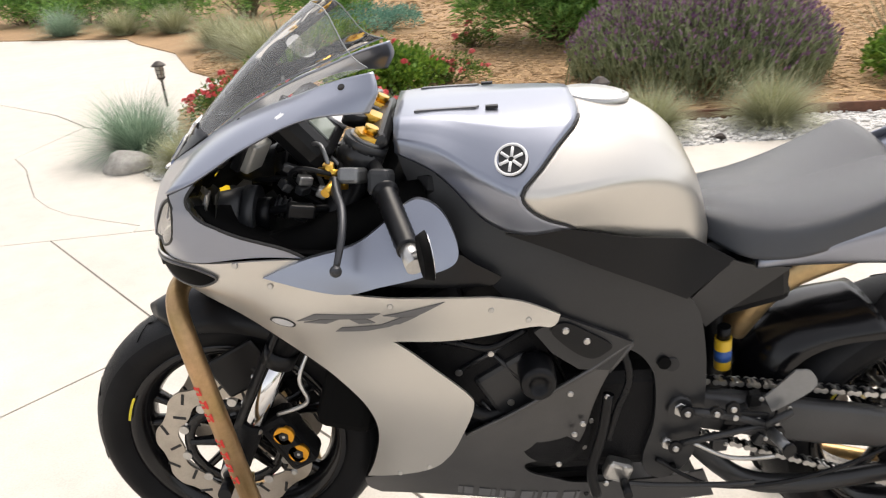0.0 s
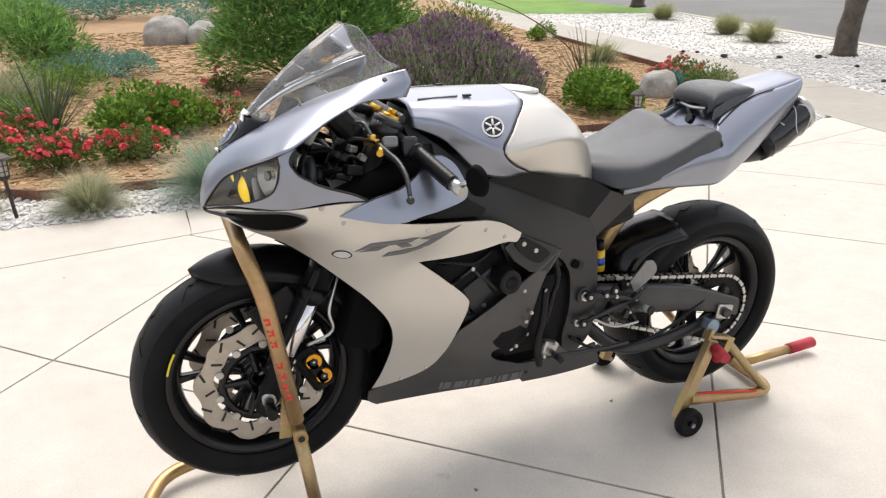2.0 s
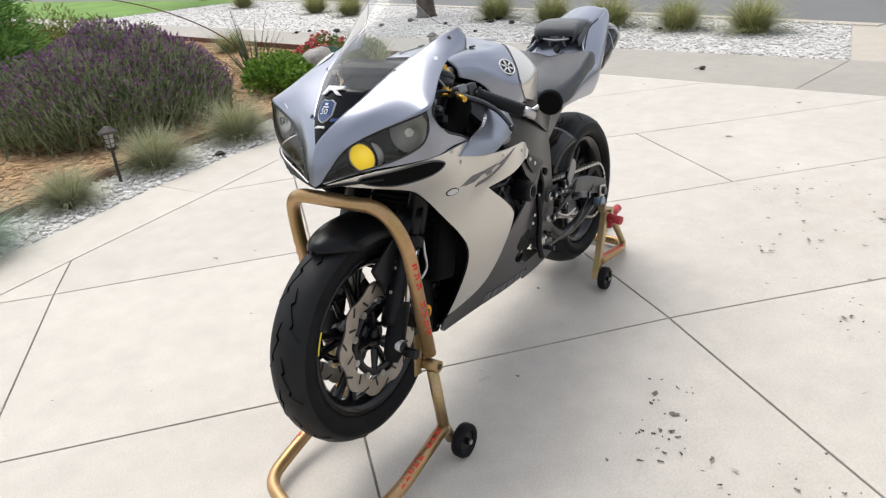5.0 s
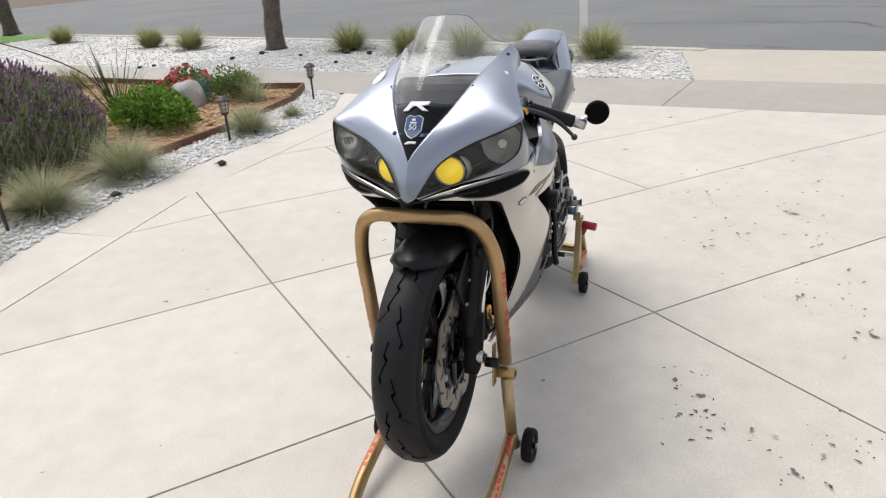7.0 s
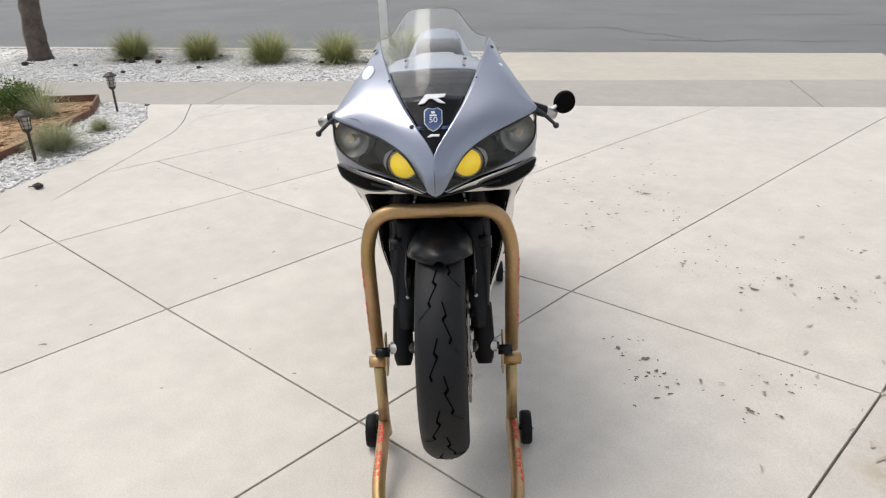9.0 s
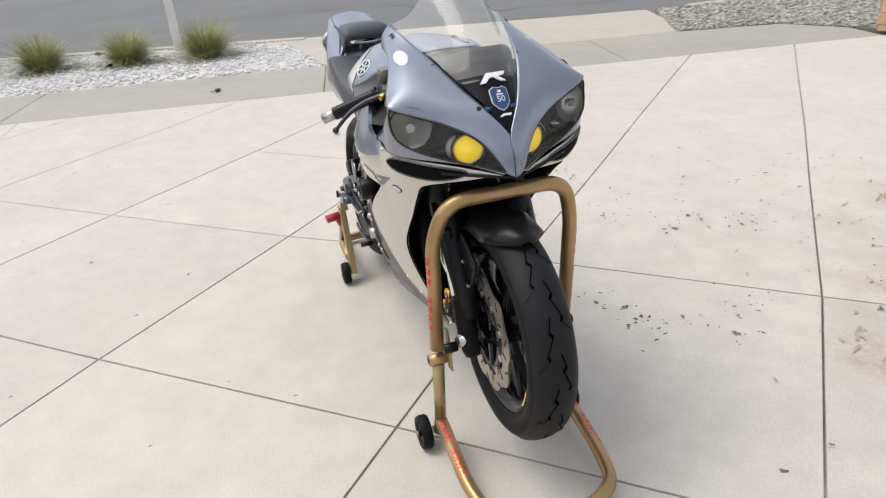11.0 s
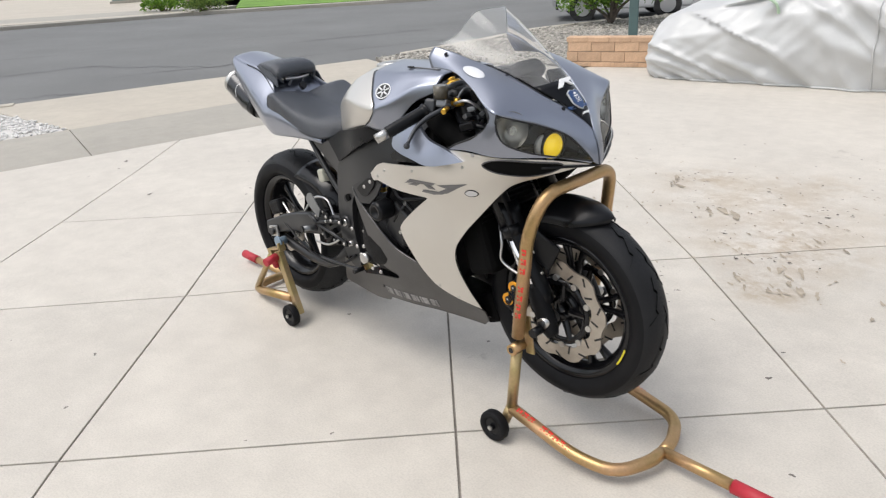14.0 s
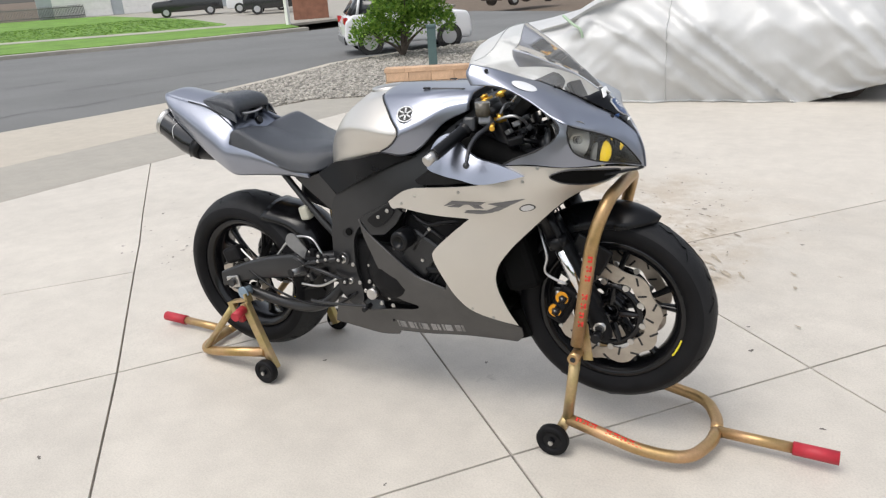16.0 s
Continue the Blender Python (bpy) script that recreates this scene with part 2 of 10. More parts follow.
STUCCO = surface("grey_stucco", (0.42, 0.45, 0.47), 0.9, grain=0.12, grain_scale=50, patch=0.06, bump=0.4)
FENCEGREY = surface("grey_fence", (0.22, 0.215, 0.21), 0.8, grain=0.3, spread=0.2)
ROOFTILE = surface("roof_tile", (0.22, 0.16, 0.13), 0.85, grain=0.3, patch=0.2, bump=0.8, bump_scale=8)
REDBRICK = surface("red_brick_far", (0.30, 0.14, 0.09), 0.9, grain=0.3, patch=0.2)
UTILITY = surface("utility_box_green", (0.22, 0.29, 0.25), 0.5, grain=0.1)
LITTER = surface("seed_pod", (0.045, 0.035, 0.03), 0.9, grain=0.3)

JOINT = surface("grimy_joint", (0.31, 0.283, 0.25), 0.9, grain=0.4, grain_scale=120, patch=0.4, patch_scale=5)

# ---------------------------------------------------------------- small makers


def obj(name, bm, mat, smooth=False):
    """Links a bmesh as one object."""
    me = bpy.data.meshes.new(name)
    bm.to_mesh(me)
    bm.free()
    if mat is not None:
        me.materials.append(mat)
    if smooth:
        me.shade_smooth()
    return new(name, me)


def part(name, bm, mat, parent, label="", smooth=False):
    ob = obj(name, bm, mat, smooth)
    ob.parent = parent
    return tagged(ob, label)


def data_part(name, me, parent, m=None, label=""):
    """A part that shares its mesh with others."""
    ob = new(name, me)
    ob.parent = parent
    if m is not None:
        ob.matrix_basis = m
    return tagged(ob, label)


def empty(name, place=(0, 0, 0)):
    ob = new(name)
    ob.empty_display_size = 0.05
    ob.location = place
    return ob


def np_mesh(name, verts, faces, mat, smooth=False):
    me = bpy.data.meshes.new(name)
    me.from_pydata([tuple(v) for v in verts], [], [tuple(f) for f in faces])
    me.materials.append(mat)
    if smooth:
        me.shade_smooth()
    me.update()
    return me


def bm_box(bm, sx, sy, sz, m=None, bevel=0.0):
    """A box sx by sy by sz round the origin of m, added to bm."""
    r = bmesh.ops.create_cube(bm, size=1.0, matrix=(m or Matrix()) @ Matrix.Diagonal((sx, sy, sz, 1)))
    if bevel:
        es = {e for v in r["verts"] for e in v.link_edges}
        bmesh.ops.bevel(bm, geom=list(es), offset=bevel, segments=2, profile=0.5, affect="EDGES")
    return r


def bm_cyl(bm, r1, r2, a, b, seg=20, caps=True):
    """A cone or cylinder from point a to point b."""
    a, b = Vector(a), Vector(b)
    q = (b - a).to_track_quat("Z", "Y").to_matrix().to_4x4()
    return bmesh.ops.create_cone(bm, cap_ends=caps, segments=seg, radius1=r1, radius2=r2, depth=(b - a).length,
                                 matrix=Matrix.Translation((a + b) / 2) @ q)


def prism(bm, pts, z0, z1, bevel=0.0):
    """An upright prism over a plan polygon."""
    if sum(a[0] * b[1] - b[0] * a[1] for a, b in zip(pts, pts[1:] + pts[:1])) < 0:
        pts = pts[::-1]
    top = [bm.verts.new((x, y, z1)) for x, y in pts]
    bot = [bm.verts.new((x, y, z0)) for x, y in pts]
    ft = bm.faces.new(top)
    bm.faces.new(bot[::-1])
    n = len(pts)
    for i in range(n):
        bm.faces.new((top[i], bot[i], bot[(i + 1) % n], top[(i + 1) % n]))
    if bevel:
        bmesh.ops.bevel(bm, geom=list(ft.edges), offset=bevel, segments=2, profile=0.5, affect="EDGES")
    return ft


def clip(poly, p, n):
    """The part of a plan polygon on the side of the line through p to which n points."""
    out = []
    for a, b in zip(poly, poly[1:] + poly[:1]):
        da, db = ((q[0] - p[0]) * n[0] + (q[1] - p[1]) * n[1] for q in (a, b))
        if da >= 0:
            out.append(a)
        if da * db < 0:
            f = da / (da - db)
            out.append((a[0] + f * (b[0] - a[0]), a[1] + f * (b[1] - a[1])))
    return out


def inside(x, y, poly):
    c = False
    for (x1, y1), (x2, y2) in zip(poly, poly[1:] + poly[:1]):
        if (y1 > y) != (y2 > y) and x < (x2 - x1) * (y - y1) / (y2 - y1) + x1:
            c = not c
    return c


def tube_rings(points, radius, seg=12, closed=False):
    """Rings of points round a smooth line, with no twist. radius may be a list."""
    pts = [Vector(p) for p in points]
    n = len(pts)
    rings = []
    up = None
    for i, p in enumerate(pts):
        t = (pts[(i + 1) % n] - pts[i - 1]) if closed else (pts[min(i + 1, n - 1)] - pts[max(i - 1, 0)])
        t.normalize()
        if up is None:
            up = Vector((0, 0, 1)) if abs(t.z) < 0.9 else Vector((1, 0, 0))
        side = t.cross(up)
        side.normalize()
        up = side.cross(t)
        r = radius[i] if isinstance(radius, (list, tuple)) else radius
        rings.append([p + r * (math.cos(a) * side + math.sin(a) * up) for a in (2 * math.pi * k / seg for k in range(seg))])
    return rings


def bm_tube(bm, points, radius, seg=12, closed=False, caps=True):
    rings = [[bm.verts.new(v) for v in ring] for ring in tube_rings(points, radius, seg, closed)]
    n = len(rings)
    for i in range(n if closed else n - 1):
        a, b = rings[i], rings[(i + 1) % n]
        for k in range(seg):
            bm.faces.new((a[k], a[(k + 1) % seg], b[(k + 1) % seg], b[k])).smooth = True
    if caps and not closed:
        bm.faces.new(rings[0][::-1])
        bm.faces.new(rings[-1])
    return rings


def curve_through(points, steps=8, closed=False):
    """Catmull-Rom points through the given ones."""
    p = [Vector(q) for q in points]
    n = len(p)
    out = []
    for i in range(n if closed else n - 1):
        if closed:
            a, b, c, d = p[i - 1], p[i], p[(i + 1) % n], p[(i + 2) % n]
        else:
            a, b, c, d = p[max(i - 1, 0)], p[i], p[i + 1], p[min(i + 2, n - 1)]
        for s in range(steps):
            t = s / steps
            out.append(0.5 * ((2 * b) + (c - a) * t + (2 * a - 5 * b + 4 * c - d) * t * t + (3 * b - a - 3 * c + d) * t ** 3))
    if not closed:
        out.append(p[-1])
    return out


def rounded(points, r, steps=6):
    """A line through points with its corners rounded to about r."""
    p = [Vector(q) for q in points]
    out = [p[0]]
    for a, b, c in zip(p, p[1:], p[2:]):
        d1, d2 = (a - b), (c - b)
        k = min(r, d1.length * 0.49, d2.length * 0.49)
        s, e = b + d1.normalized() * k, b + d2.normalized() * k
        for i in range(steps + 1):
            t = i / steps
            out.append((1 - t) ** 2 * s + 2 * t * (1 - t) * b + t * t * e)
    out.append(p[-1])
    return out


# ---------------------------------------------------------------- the ground, driveway, street

gm = bmesh.new()
bmesh.ops.create_grid(gm, x_segments=2, y_segments=2, size=400)
ground = obj("ground", gm, DIRT)
ground.location.z = -0.85
tagged(ground, "bare brown soil under and beyond the paving", "ground", kind="structure")

# Score lines cut the driveway into diagonal slabs of about 1.2 m
U, V = (0.79, 0.885), (0.848, -0.85)
WALK_A, WALK_B = (4.10, -4.70), (5.52, 2.66)          # driveway's end at the sidewalk
wdx, wdy = WALK_B[0] - WALK_A[0], WALK_B[1] - WALK_A[1]
wl_ = math.hypot(wdx, wdy)
WN = (wdy / wl_, -wdx / wl_)                          # towards the street


def edge(x):
    """Where the driveway meets the plain band along the planting bed."""
    return 2.565 + 0.125 * (x - 2.2) if x < 2.2 else 2.565 - 0.080 * (x - 2.2)



def along(a, k):
    """A point on the sidewalk's line at height y of the plan, k metres towards the street."""
    return (WALK_A[0] + wdx * (a - WALK_A[1]) / wdy + WN[0] * k, a + WN[1] * k)


driveway = tagged(empty("driveway"), "pale cream broom-finished concrete driveway with diagonal score lines", "driveway", kind="structure")
DRIVE = [(-12, -14), along(-14, 0), along(2.306, 0), (2.2, edge(2.2)), (-12, edge(-12))]
GAP = 0.0038


def finely(bm, step=0.6):
    """Cuts a flat mesh along a square net, so that it can follow the fall of the land."""
    for ax in (0, 1):
        cs = [v.co[ax] for v in bm.verts]
        k = math.floor(min(cs) / step) + 1
        while k * step < max(cs) and k * step < 24:
            n, p = Vector((0, 0, 0)), Vector((0, 0, 0))
            n[ax], p[ax] = 1.0, k * step
            bmesh.ops.bisect_plane(bm, geom=bm.verts[:] + bm.edges[:] + bm.faces[:], plane_co=p, plane_no=n)
            k += 1 if abs(k * step) < 12 else 4


def slab(poly, name="slab", parent=driveway, mat=CONCRETE, z=0.0):
    if len(poly) < 3:
        return
    area = abs(sum(a[0] * b[1] - b[0] * a[1] for a, b in zip(poly, poly[1:] + poly[:1]))) / 2
    if area < 0.004:
        return
    bm = bmesh.new()
    prism(bm, poly, z - 0.045, z, 0.002)
    if max(x for x, y in poly) > 1.6 or min(y for x, y in poly) < -0.7:
        bmesh.ops.triangulate(bm, faces=bm.faces[:])
        finely(bm)
    part(name, bm, mat, parent)


# Where the score lines cross, by line number across and along
NODES = {(0, -1): (-0.660, 1.085), (0, 0): (0.203, 0.291), (0, 1): (1.085, -0.519), (0, 2): (1.93, -1.36), (0, 3): (2.80, -2.21), (0, 4): (3.70, -3.10),
         (1, -1): (0.150, 2.045), (1, 0): (1.026, 1.225), (1, 1): (1.835, 0.415), (1, 2): (2.650, -0.375), (1, 3): (3.44, -1.15), (2, 0): (1.850, 2.140), (2, 1): (2.62, 1.31), (2, 2): (3.42, 0.44), (2, 3): (4.15, -0.33),
         (-1, -1): (-1.44, 0.20), (-1, 0): (-0.588, -0.575), (-1, 1): (0.290, -1.400), (-1, 2): (1.19, -2.18), (-1, 3): (2.10, -2.98), (-1, 4): (3.02, -3.77), (-1, 5): (4.04, -4.65)}

def node(i, j):
    if (i, j) in NODES:
        return Vector(NODES[i, j])
    k = min(NODES, key=lambda q: (q[0] - i) ** 2 + (q[1] - j) ** 2)
    return Vector(NODES[k]) + (i - k[0]) * Vector(U) + (j - k[1]) * Vector(V)


def inset(poly, k):
    """A plan polygon drawn in by k on every side."""
    if sum(a[0] * b[1] - b[0] * a[1] for a, b in zip(poly, poly[1:] + poly[:1])) < 0:
        poly = poly[::-1]
    out = []
    for a, b, c in zip(poly[-1:] + poly[:-1], poly, poly[1:] + poly[:1]):
        d1, d2 = (b - a).normalized(), (c - b).normalized()
        n1, n2 = Vector((-d1.y, d1.x)), Vector((-d2.y, d2.x))
        m = (n1 + n2) / max(0.2, 1 + n1.dot(n2))
        out.append(b + m * k)
    return out


def cut_slab(corners):
    """A slab between crossings, kept within the driveway."""
    poly = [tuple(p) for p in inset([Vector(c) for c in corners], GAP)]
    mid = (2.0, -3.0)
    for a, b in zip(DRIVE, DRIVE[1:] + DRIVE[:1]):
        n = (-(b[1] - a[1]), b[0] - a[0])
        if (mid[0] - a[0]) * n[0] + (mid[1] - a[1]) * n[1] < 0:
            n = (-n[0], -n[1])
        poly = clip(poly, a, n)
        if len(poly) < 3:
            return
    slab(poly)


for i, breaks in ((-1, (-8, -1, 0, 1, 9)), (0, (-8, -1, 0, 1, 9)), (1, (-8, -1, 0, 1, 2, 9)), (2, (-8, 0, 1, 9)), (3, (-8, 0, 9)), (4, (-8, 9))):
    for j, k in zip(breaks, breaks[1:]):
        cut_slab([node(i + 1, q) for q in range(j, k + 1)] + [node(i, q) for q in range(k, j - 1, -1)])
# Beyond the last score line the paving lies in broad pours
for j, k in ((-9, 0), (0, 1), (1, 10)):
    line = [node(-1, q) for q in range(j, k + 1)]
    cut_slab(line + [line[-1] - 9 * Vector(U), line[0] - 9 * Vector(U)])
# Grimy concrete at the bottom of the score lines
bed_bm = bmesh.new()
prism(bed_bm, [(-11.9, -13.9), along(-13.9, -0.05), along(2.60, -0.05), (2.2, 2.68), (-11.9, edge(-11.9) + 0.1)], -0.05, -0.0075)
finely(bed_bm)
part("joint_bed", bed_bm, JOINT, driveway)

# The plain band along the planting bed, and the garden path
border = tagged(empty("path_border"), "pale concrete band and path along the planting bed", "path", kind="structure")
FRONT = [(-1.25, 2.80), (-0.66, 2.76), (-0.07, 2.73), (0.70, 2.83), (1.41, 2.95), (2.10, 3.0), (2.80, 2.98), (3.50, 2.86), (4.20, 2.77), (4.90, 2.86), (5.50, 3.11)]
FLARE = [(4.2, edge(4.2)), (4.40, 2.408), (4.62, 2.435), (4.85, 2.485), (5.10, 2.552), (5.32, 2.610)]
for a, b in ((0, 2), (2, 4), (4, 7), (7, 10)):
    top = FRONT[a:b + 1]
    low = [(x, edge(x) + 2.2 * GAP) for x, y in reversed(top)]
    if b == 10:
        low = [along(3.11, -0.005), along(2.668, -0.005)] + [(x, y + 0.008) for x, y in reversed(FLARE)] + low[2:]
    slab([(top[0][0] + GAP, top[0][1])] + top[1:-1] + [(top[-1][0] - GAP, top[-1][1])] + low, "slab", border)
slab([(FLARE[0][0], FLARE[0][1])] + FLARE[1:] + [along(2.655, -GAP), along(2.31, -GAP)], "slab", driveway)
ARC = [(-1.25, edge(-1.25) + 0.085), (-1.45, 2.305), (-1.75, 2.45), (-1.93, 2.58), (-2.12, 2.776), (-2.30, 3.057), (-2.50, 3.375), (-2.74, 3.66)]
slab([(x + 0.003, y + 0.005) for x, y in ARC] + [(-2.60, 4.45), (-1.55, 3.95), (-1.60, 3.83), (-1.85, 3.83), (-1.72, 3.3), (-1.45, 2.95), (-1.25 - GAP, 2.80)], "slab", border)
slab(ARC + [(-2.61, 4.46), (-2.69, 4.55), (-3.10, 4.96), (-4.0, 5.61), (-12, 9.0), (-12, edge(-12) + 0.02), (-1.25 - GAP, edge(-1.25) + GAP)], "slab", border)
slab([(-2.60, 4.47), (-1.55, 3.97), (-1.60, 4.8), (-1.60, 6.0), (-2.3, 6.8), (-2.95, 8.15), (-3.95, 9.3), (-4.4, 9.95), (-5.8, 10.3), (-14, 13.0), (-14, 9.9), (-12, 9.01), (-4.0, 5.62), (-3.09, 4.97), (-2.68, 4.56)], "slab", border)

# Sidewalk, kerb and street
sidewalk = tagged(empty("sidewalk"), "grey-tan concrete sidewalk crossing the end of the driveway", "sidewalk", kind="structure")
SW = 1.26
cuts = [-5.6, -3.1, -0.30, 2.5, 4.6, 7.4, 10.2, 13.2, 16.5, 24, 40]
for a, b in zip(cuts, cuts[1:]):
    slab([along(a + GAP, GAP), along(b - GAP, GAP), along(b - GAP, SW), along(a + GAP, SW)], "slab", sidewalk, WALK)

KERBLINE = [(17.0, 40), (13.5, 15.0), (11.35, 8.1), (9.55, 2.6), (8.85, 0.75), (8.30, -0.65), (7.80, -2.6), (7.30, -4.2), (7.05, -5.6), (7.00, -7.2), (7.10, -8.8), (6.55, -10.6), (5.4, -13.5), (3.0, -20)]
apron = tagged(empty("driveway_apron"), "worn tan concrete apron between sidewalk and street", "apron", kind="structure")
slab([along(-0.30 + GAP, SW + GAP), (8.45, -0.30), (8.30, -0.65), (7.80, -2.6), (7.30, -4.2), (7.09, -5.0), along(-4.25, SW + GAP)], "slab", apron, KERB)
road_bm = bmesh.new()
FARKERB = [(60, 30), (36, 8.5), (26, -0.6), (22.4, -4.2), (20.2, -8.9), (17.9, -11.6), (16.4, -13.3), (14.9, -15.5), (13.9, -17.2), (11.5, -24)]
road_poly = KERBLINE + FARKERB[::-1]
prism(road_bm, [(x, y) for x, y in road_poly], -0.2, -0.10)
finely(road_bm, 1.2)
bmesh.ops.triangulate(road_bm, faces=road_bm.faces[:])
road = tagged(obj("road", road_bm, ASPHALT), "grey worn asphalt street with a shallow gutter", "road", kind="structure")

near_kerb = tagged(empty("kerb"), "pale concrete kerb along the near side of the street", "kerb", kind="structure")


def kerb_run(line, width, z, parent, mat=KERB, side=1.0):
    for a, b in zip(line, line[1:]):
        d = Vector((b[0] - a[0], b[1] - a[1])).normalized()
        n = Vector((-d.y, d.x)) * side
        pieces = max(1, int((Vector(b) - Vector(a)).length / 3.0))
        for k in range(pieces):
            p = Vector(a).lerp(Vector(b), k / pieces) + d * 0.003
            q = Vector(a).lerp(Vector(b), (k + 1) / pieces) - d * 0.003
            bm = bmesh.new()
            prism(bm, [tuple(p), tuple(q), tuple(q + n * width), tuple(p + n * width)], -0.15, z, 0.012)
            part("kerb_stone", bm, mat, parent)


kerb_run(KERBLINE[1:6], 0.16, 0.015, near_kerb, KERB, -1)
kerb_run(KERBLINE[5:9], 0.20, -0.06, near_kerb, KERB, -1)
kerb_run(KERBLINE[8:12], 0.16, 0.015, near_kerb, KERB, -1)
far_kerb = tagged(empty("far_kerb"), "grey concrete kerb on the far side of the street", "kerb", kind="structure")
kerb_run(FARKERB[1:9], 0.35, 0.0, far_kerb, WALK, 1)

# A few dark sealed cracks in the asphalt
rng = random.Random(5)
cracks = tagged(empty("road_cracks"), "thin dark sealed cracks across the asphalt", "crack", kind="structure")
for x, y, ang, ln in ((9.2, -1.2, 1.1, 1.6), (10.5, -3.2, 0.5, 2.6), (12.0, -1.0, 1.3, 4.0), (9.0, -5.0, 1.25, 5.5), (13.5, -4.0, 1.15, 7.0), (10.0, -8.0, 1.2, 4.0), (15, 3, 1.25, 7)):
    bm = bmesh.new()
    n, pts = 14, []
    for k in range(n + 1):
        s = (k / n - 0.5) * ln
        w = 0.05 * rng.uniform(-1, 1) * 2
        pts.append((x + math.cos(ang) * s - math.sin(ang) * w, y + math.sin(ang) * s + math.cos(ang) * w))
    ws = [0.004 + 0.014 * rng.random() for _ in pts]
    lo = [bm.verts.new((p[0] + w * math.sin(ang), p[1] - w * math.cos(ang), -0.0965)) for p, w in zip(pts, ws)]
    hi = [bm.verts.new((p[0] - w * math.sin(ang), p[1] + w * math.cos(ang), -0.0965)) for p, w in zip(pts, ws)]
    for k in range(n):
        bm.faces.new((lo[k], lo[k + 1], hi[k + 1], hi[k]))
    part("crack", bm, SEAL, cracks)

# Flat dark stains and bits of dirt on the driveway
STAIN = surface("oil_stain", (0.17, 0.15, 0.13), 0.7, grain=0.4, grain_scale=60, patch=0.3, patch_scale=20)
TYREMARK = surface("muddy_film", (0.44, 0.38, 0.30), 0.8, grain=0.35, grain_scale=25, patch=0.3, patch_scale=7)


def blot(cx, cy, r, stretch=1.0, turn=0.0, seed=1, mat=STAIN, z=0.0012):
    g = random.Random(seed)
    bm = bmesh.new()
    ph = [g.uniform(0, 6.28) for _ in range(4)]
    vs = []
    for k in range(20):
        a = 2 * math.pi * k / 20
        rr = r * (1 + 0.28 * math.sin(2 * a + ph[0]) + 0.2 * math.sin(3 * a + ph[1]) + 0.16 * math.sin(5 * a + ph[2]) + 0.1 * math.sin(9 * a + ph[3]))
        x, y = rr * math.cos(a) * stretch, rr * math.sin(a)
        vs.append(bm.verts.new((cx + x * math.cos(turn) - y * math.sin(turn), cy + x * math.sin(turn) + y * math.cos(turn), z)))
    bm.faces.new(vs)
    part("stain", bm, mat, driveway)


g = random.Random(11)
for cx, cy, r in ((0.534, -0.705, 0.022), (2.319, -1.131, 0.026), (3.50, -0.148, 0.03), (-0.388, -0.626, 0.02), (0.503, -0.187, 0.012),
                  (0.45, -0.72, 0.018), (0.60, -0.62, 0.014), (0.38, -0.85, 0.014), (1.62, 0.9, 0.014), (0.75, 1.62, 0.02), (0.9, 1.5, 0.012),
                  (1.3, 1.95, 0.012), (0.25, -0.6, 0.012), (3.1, -0.9, 0.018), (3.3, -1.2, 0.022), (2.95, -0.55, 0.016), (2.0, -0.9, 0.018), (2.2, -0.8, 0.018),
                  (4.5, -0.4, 0.03), (4.9, 0.9, 0.02)):
    blot(cx, cy, 0.42 * r, g.uniform(1, 1.8), g.uniform(0, 3), int(cx * 1000) + 7)
for k in range(150):
    r = g.uniform(0.0025, 0.007)
    if k % 3 == 0:
        c = (g.gauss(2.35, 0.35), g.gauss(-1.0, 0.3))
    elif k % 3 == 1:
        c = (g.uniform(-1, 4.5), g.uniform(-3.0, 2.2))
    else:
        c = (g.gauss(0.6, 0.5), g.gauss(-2.4, 0.45))
    blot(*c, r, g.uniform(1, 2), g.uniform(0, 3), 100 + k)
GRIT = surface("dark_grit", (0.09, 0.075, 0.06), 0.9, grain=0.4, island=0.6)
SPOTS = ((0.61, -0.62), (0.53, -0.70), (0.44, -0.69), (0.35, -0.73), (1.33, -1.06), (1.34, -1.22), (1.15, -1.42), (1.05, -1.28), (1.05, -1.65), (0.95, -1.57), (0.40, -1.16), (2.35, -1.09), (1.42, -1.92),
         (0.36, -1.06), (0.21, -0.95), (1.44, -2.12), (0.90, -2.45), (0.54, -2.12), (0.31, -1.77), (0.11, -1.58), (-0.07, -1.61), (2.6, -0.6), (2.9, -1.3), (0.0, -2.3), (1.9, -1.2))
for k, (x, y) in enumerate(SPOTS):
    blot(x, y, g.uniform(0.004, 0.009), g.uniform(1, 2), g.uniform(0, 3), 500 + k, STAIN, 0.0013)
    for q in range(7):
        blot(x + g.gauss(0, 0.07), y + g.gauss(0, 0.06), g.uniform(0.0018, 0.0042), g.uniform(1, 2.4), g.uniform(0, 3), 600 + 10 * k + q, GRIT, 0.0014)
for x, y, r, turn in ((-0.12, -1.40, 0.035, -0.9), (-0.07, -1.29, 0.022, -0.8), (-0.17, -1.50, 0.025, -1.0), (0.10, -1.60, 0.03, -0.7), (0.50, -2.1, 0.04, -0.8), (0.85, -2.4, 0.035, -0.7), (0.0, -1.9, 0.03, -0.9)):
    for q in range(5):
        blot(x + g.gauss(0, 0.10), y + g.gauss(0, 0.06), r * g.uniform(0.15, 0.42), g.uniform(2.5, 5.5), turn + g.gauss(0, 0.15), 900 + int(90 * x + 700 * r) + q, TYREMARK, 0.0009 + 0.00002 * q)
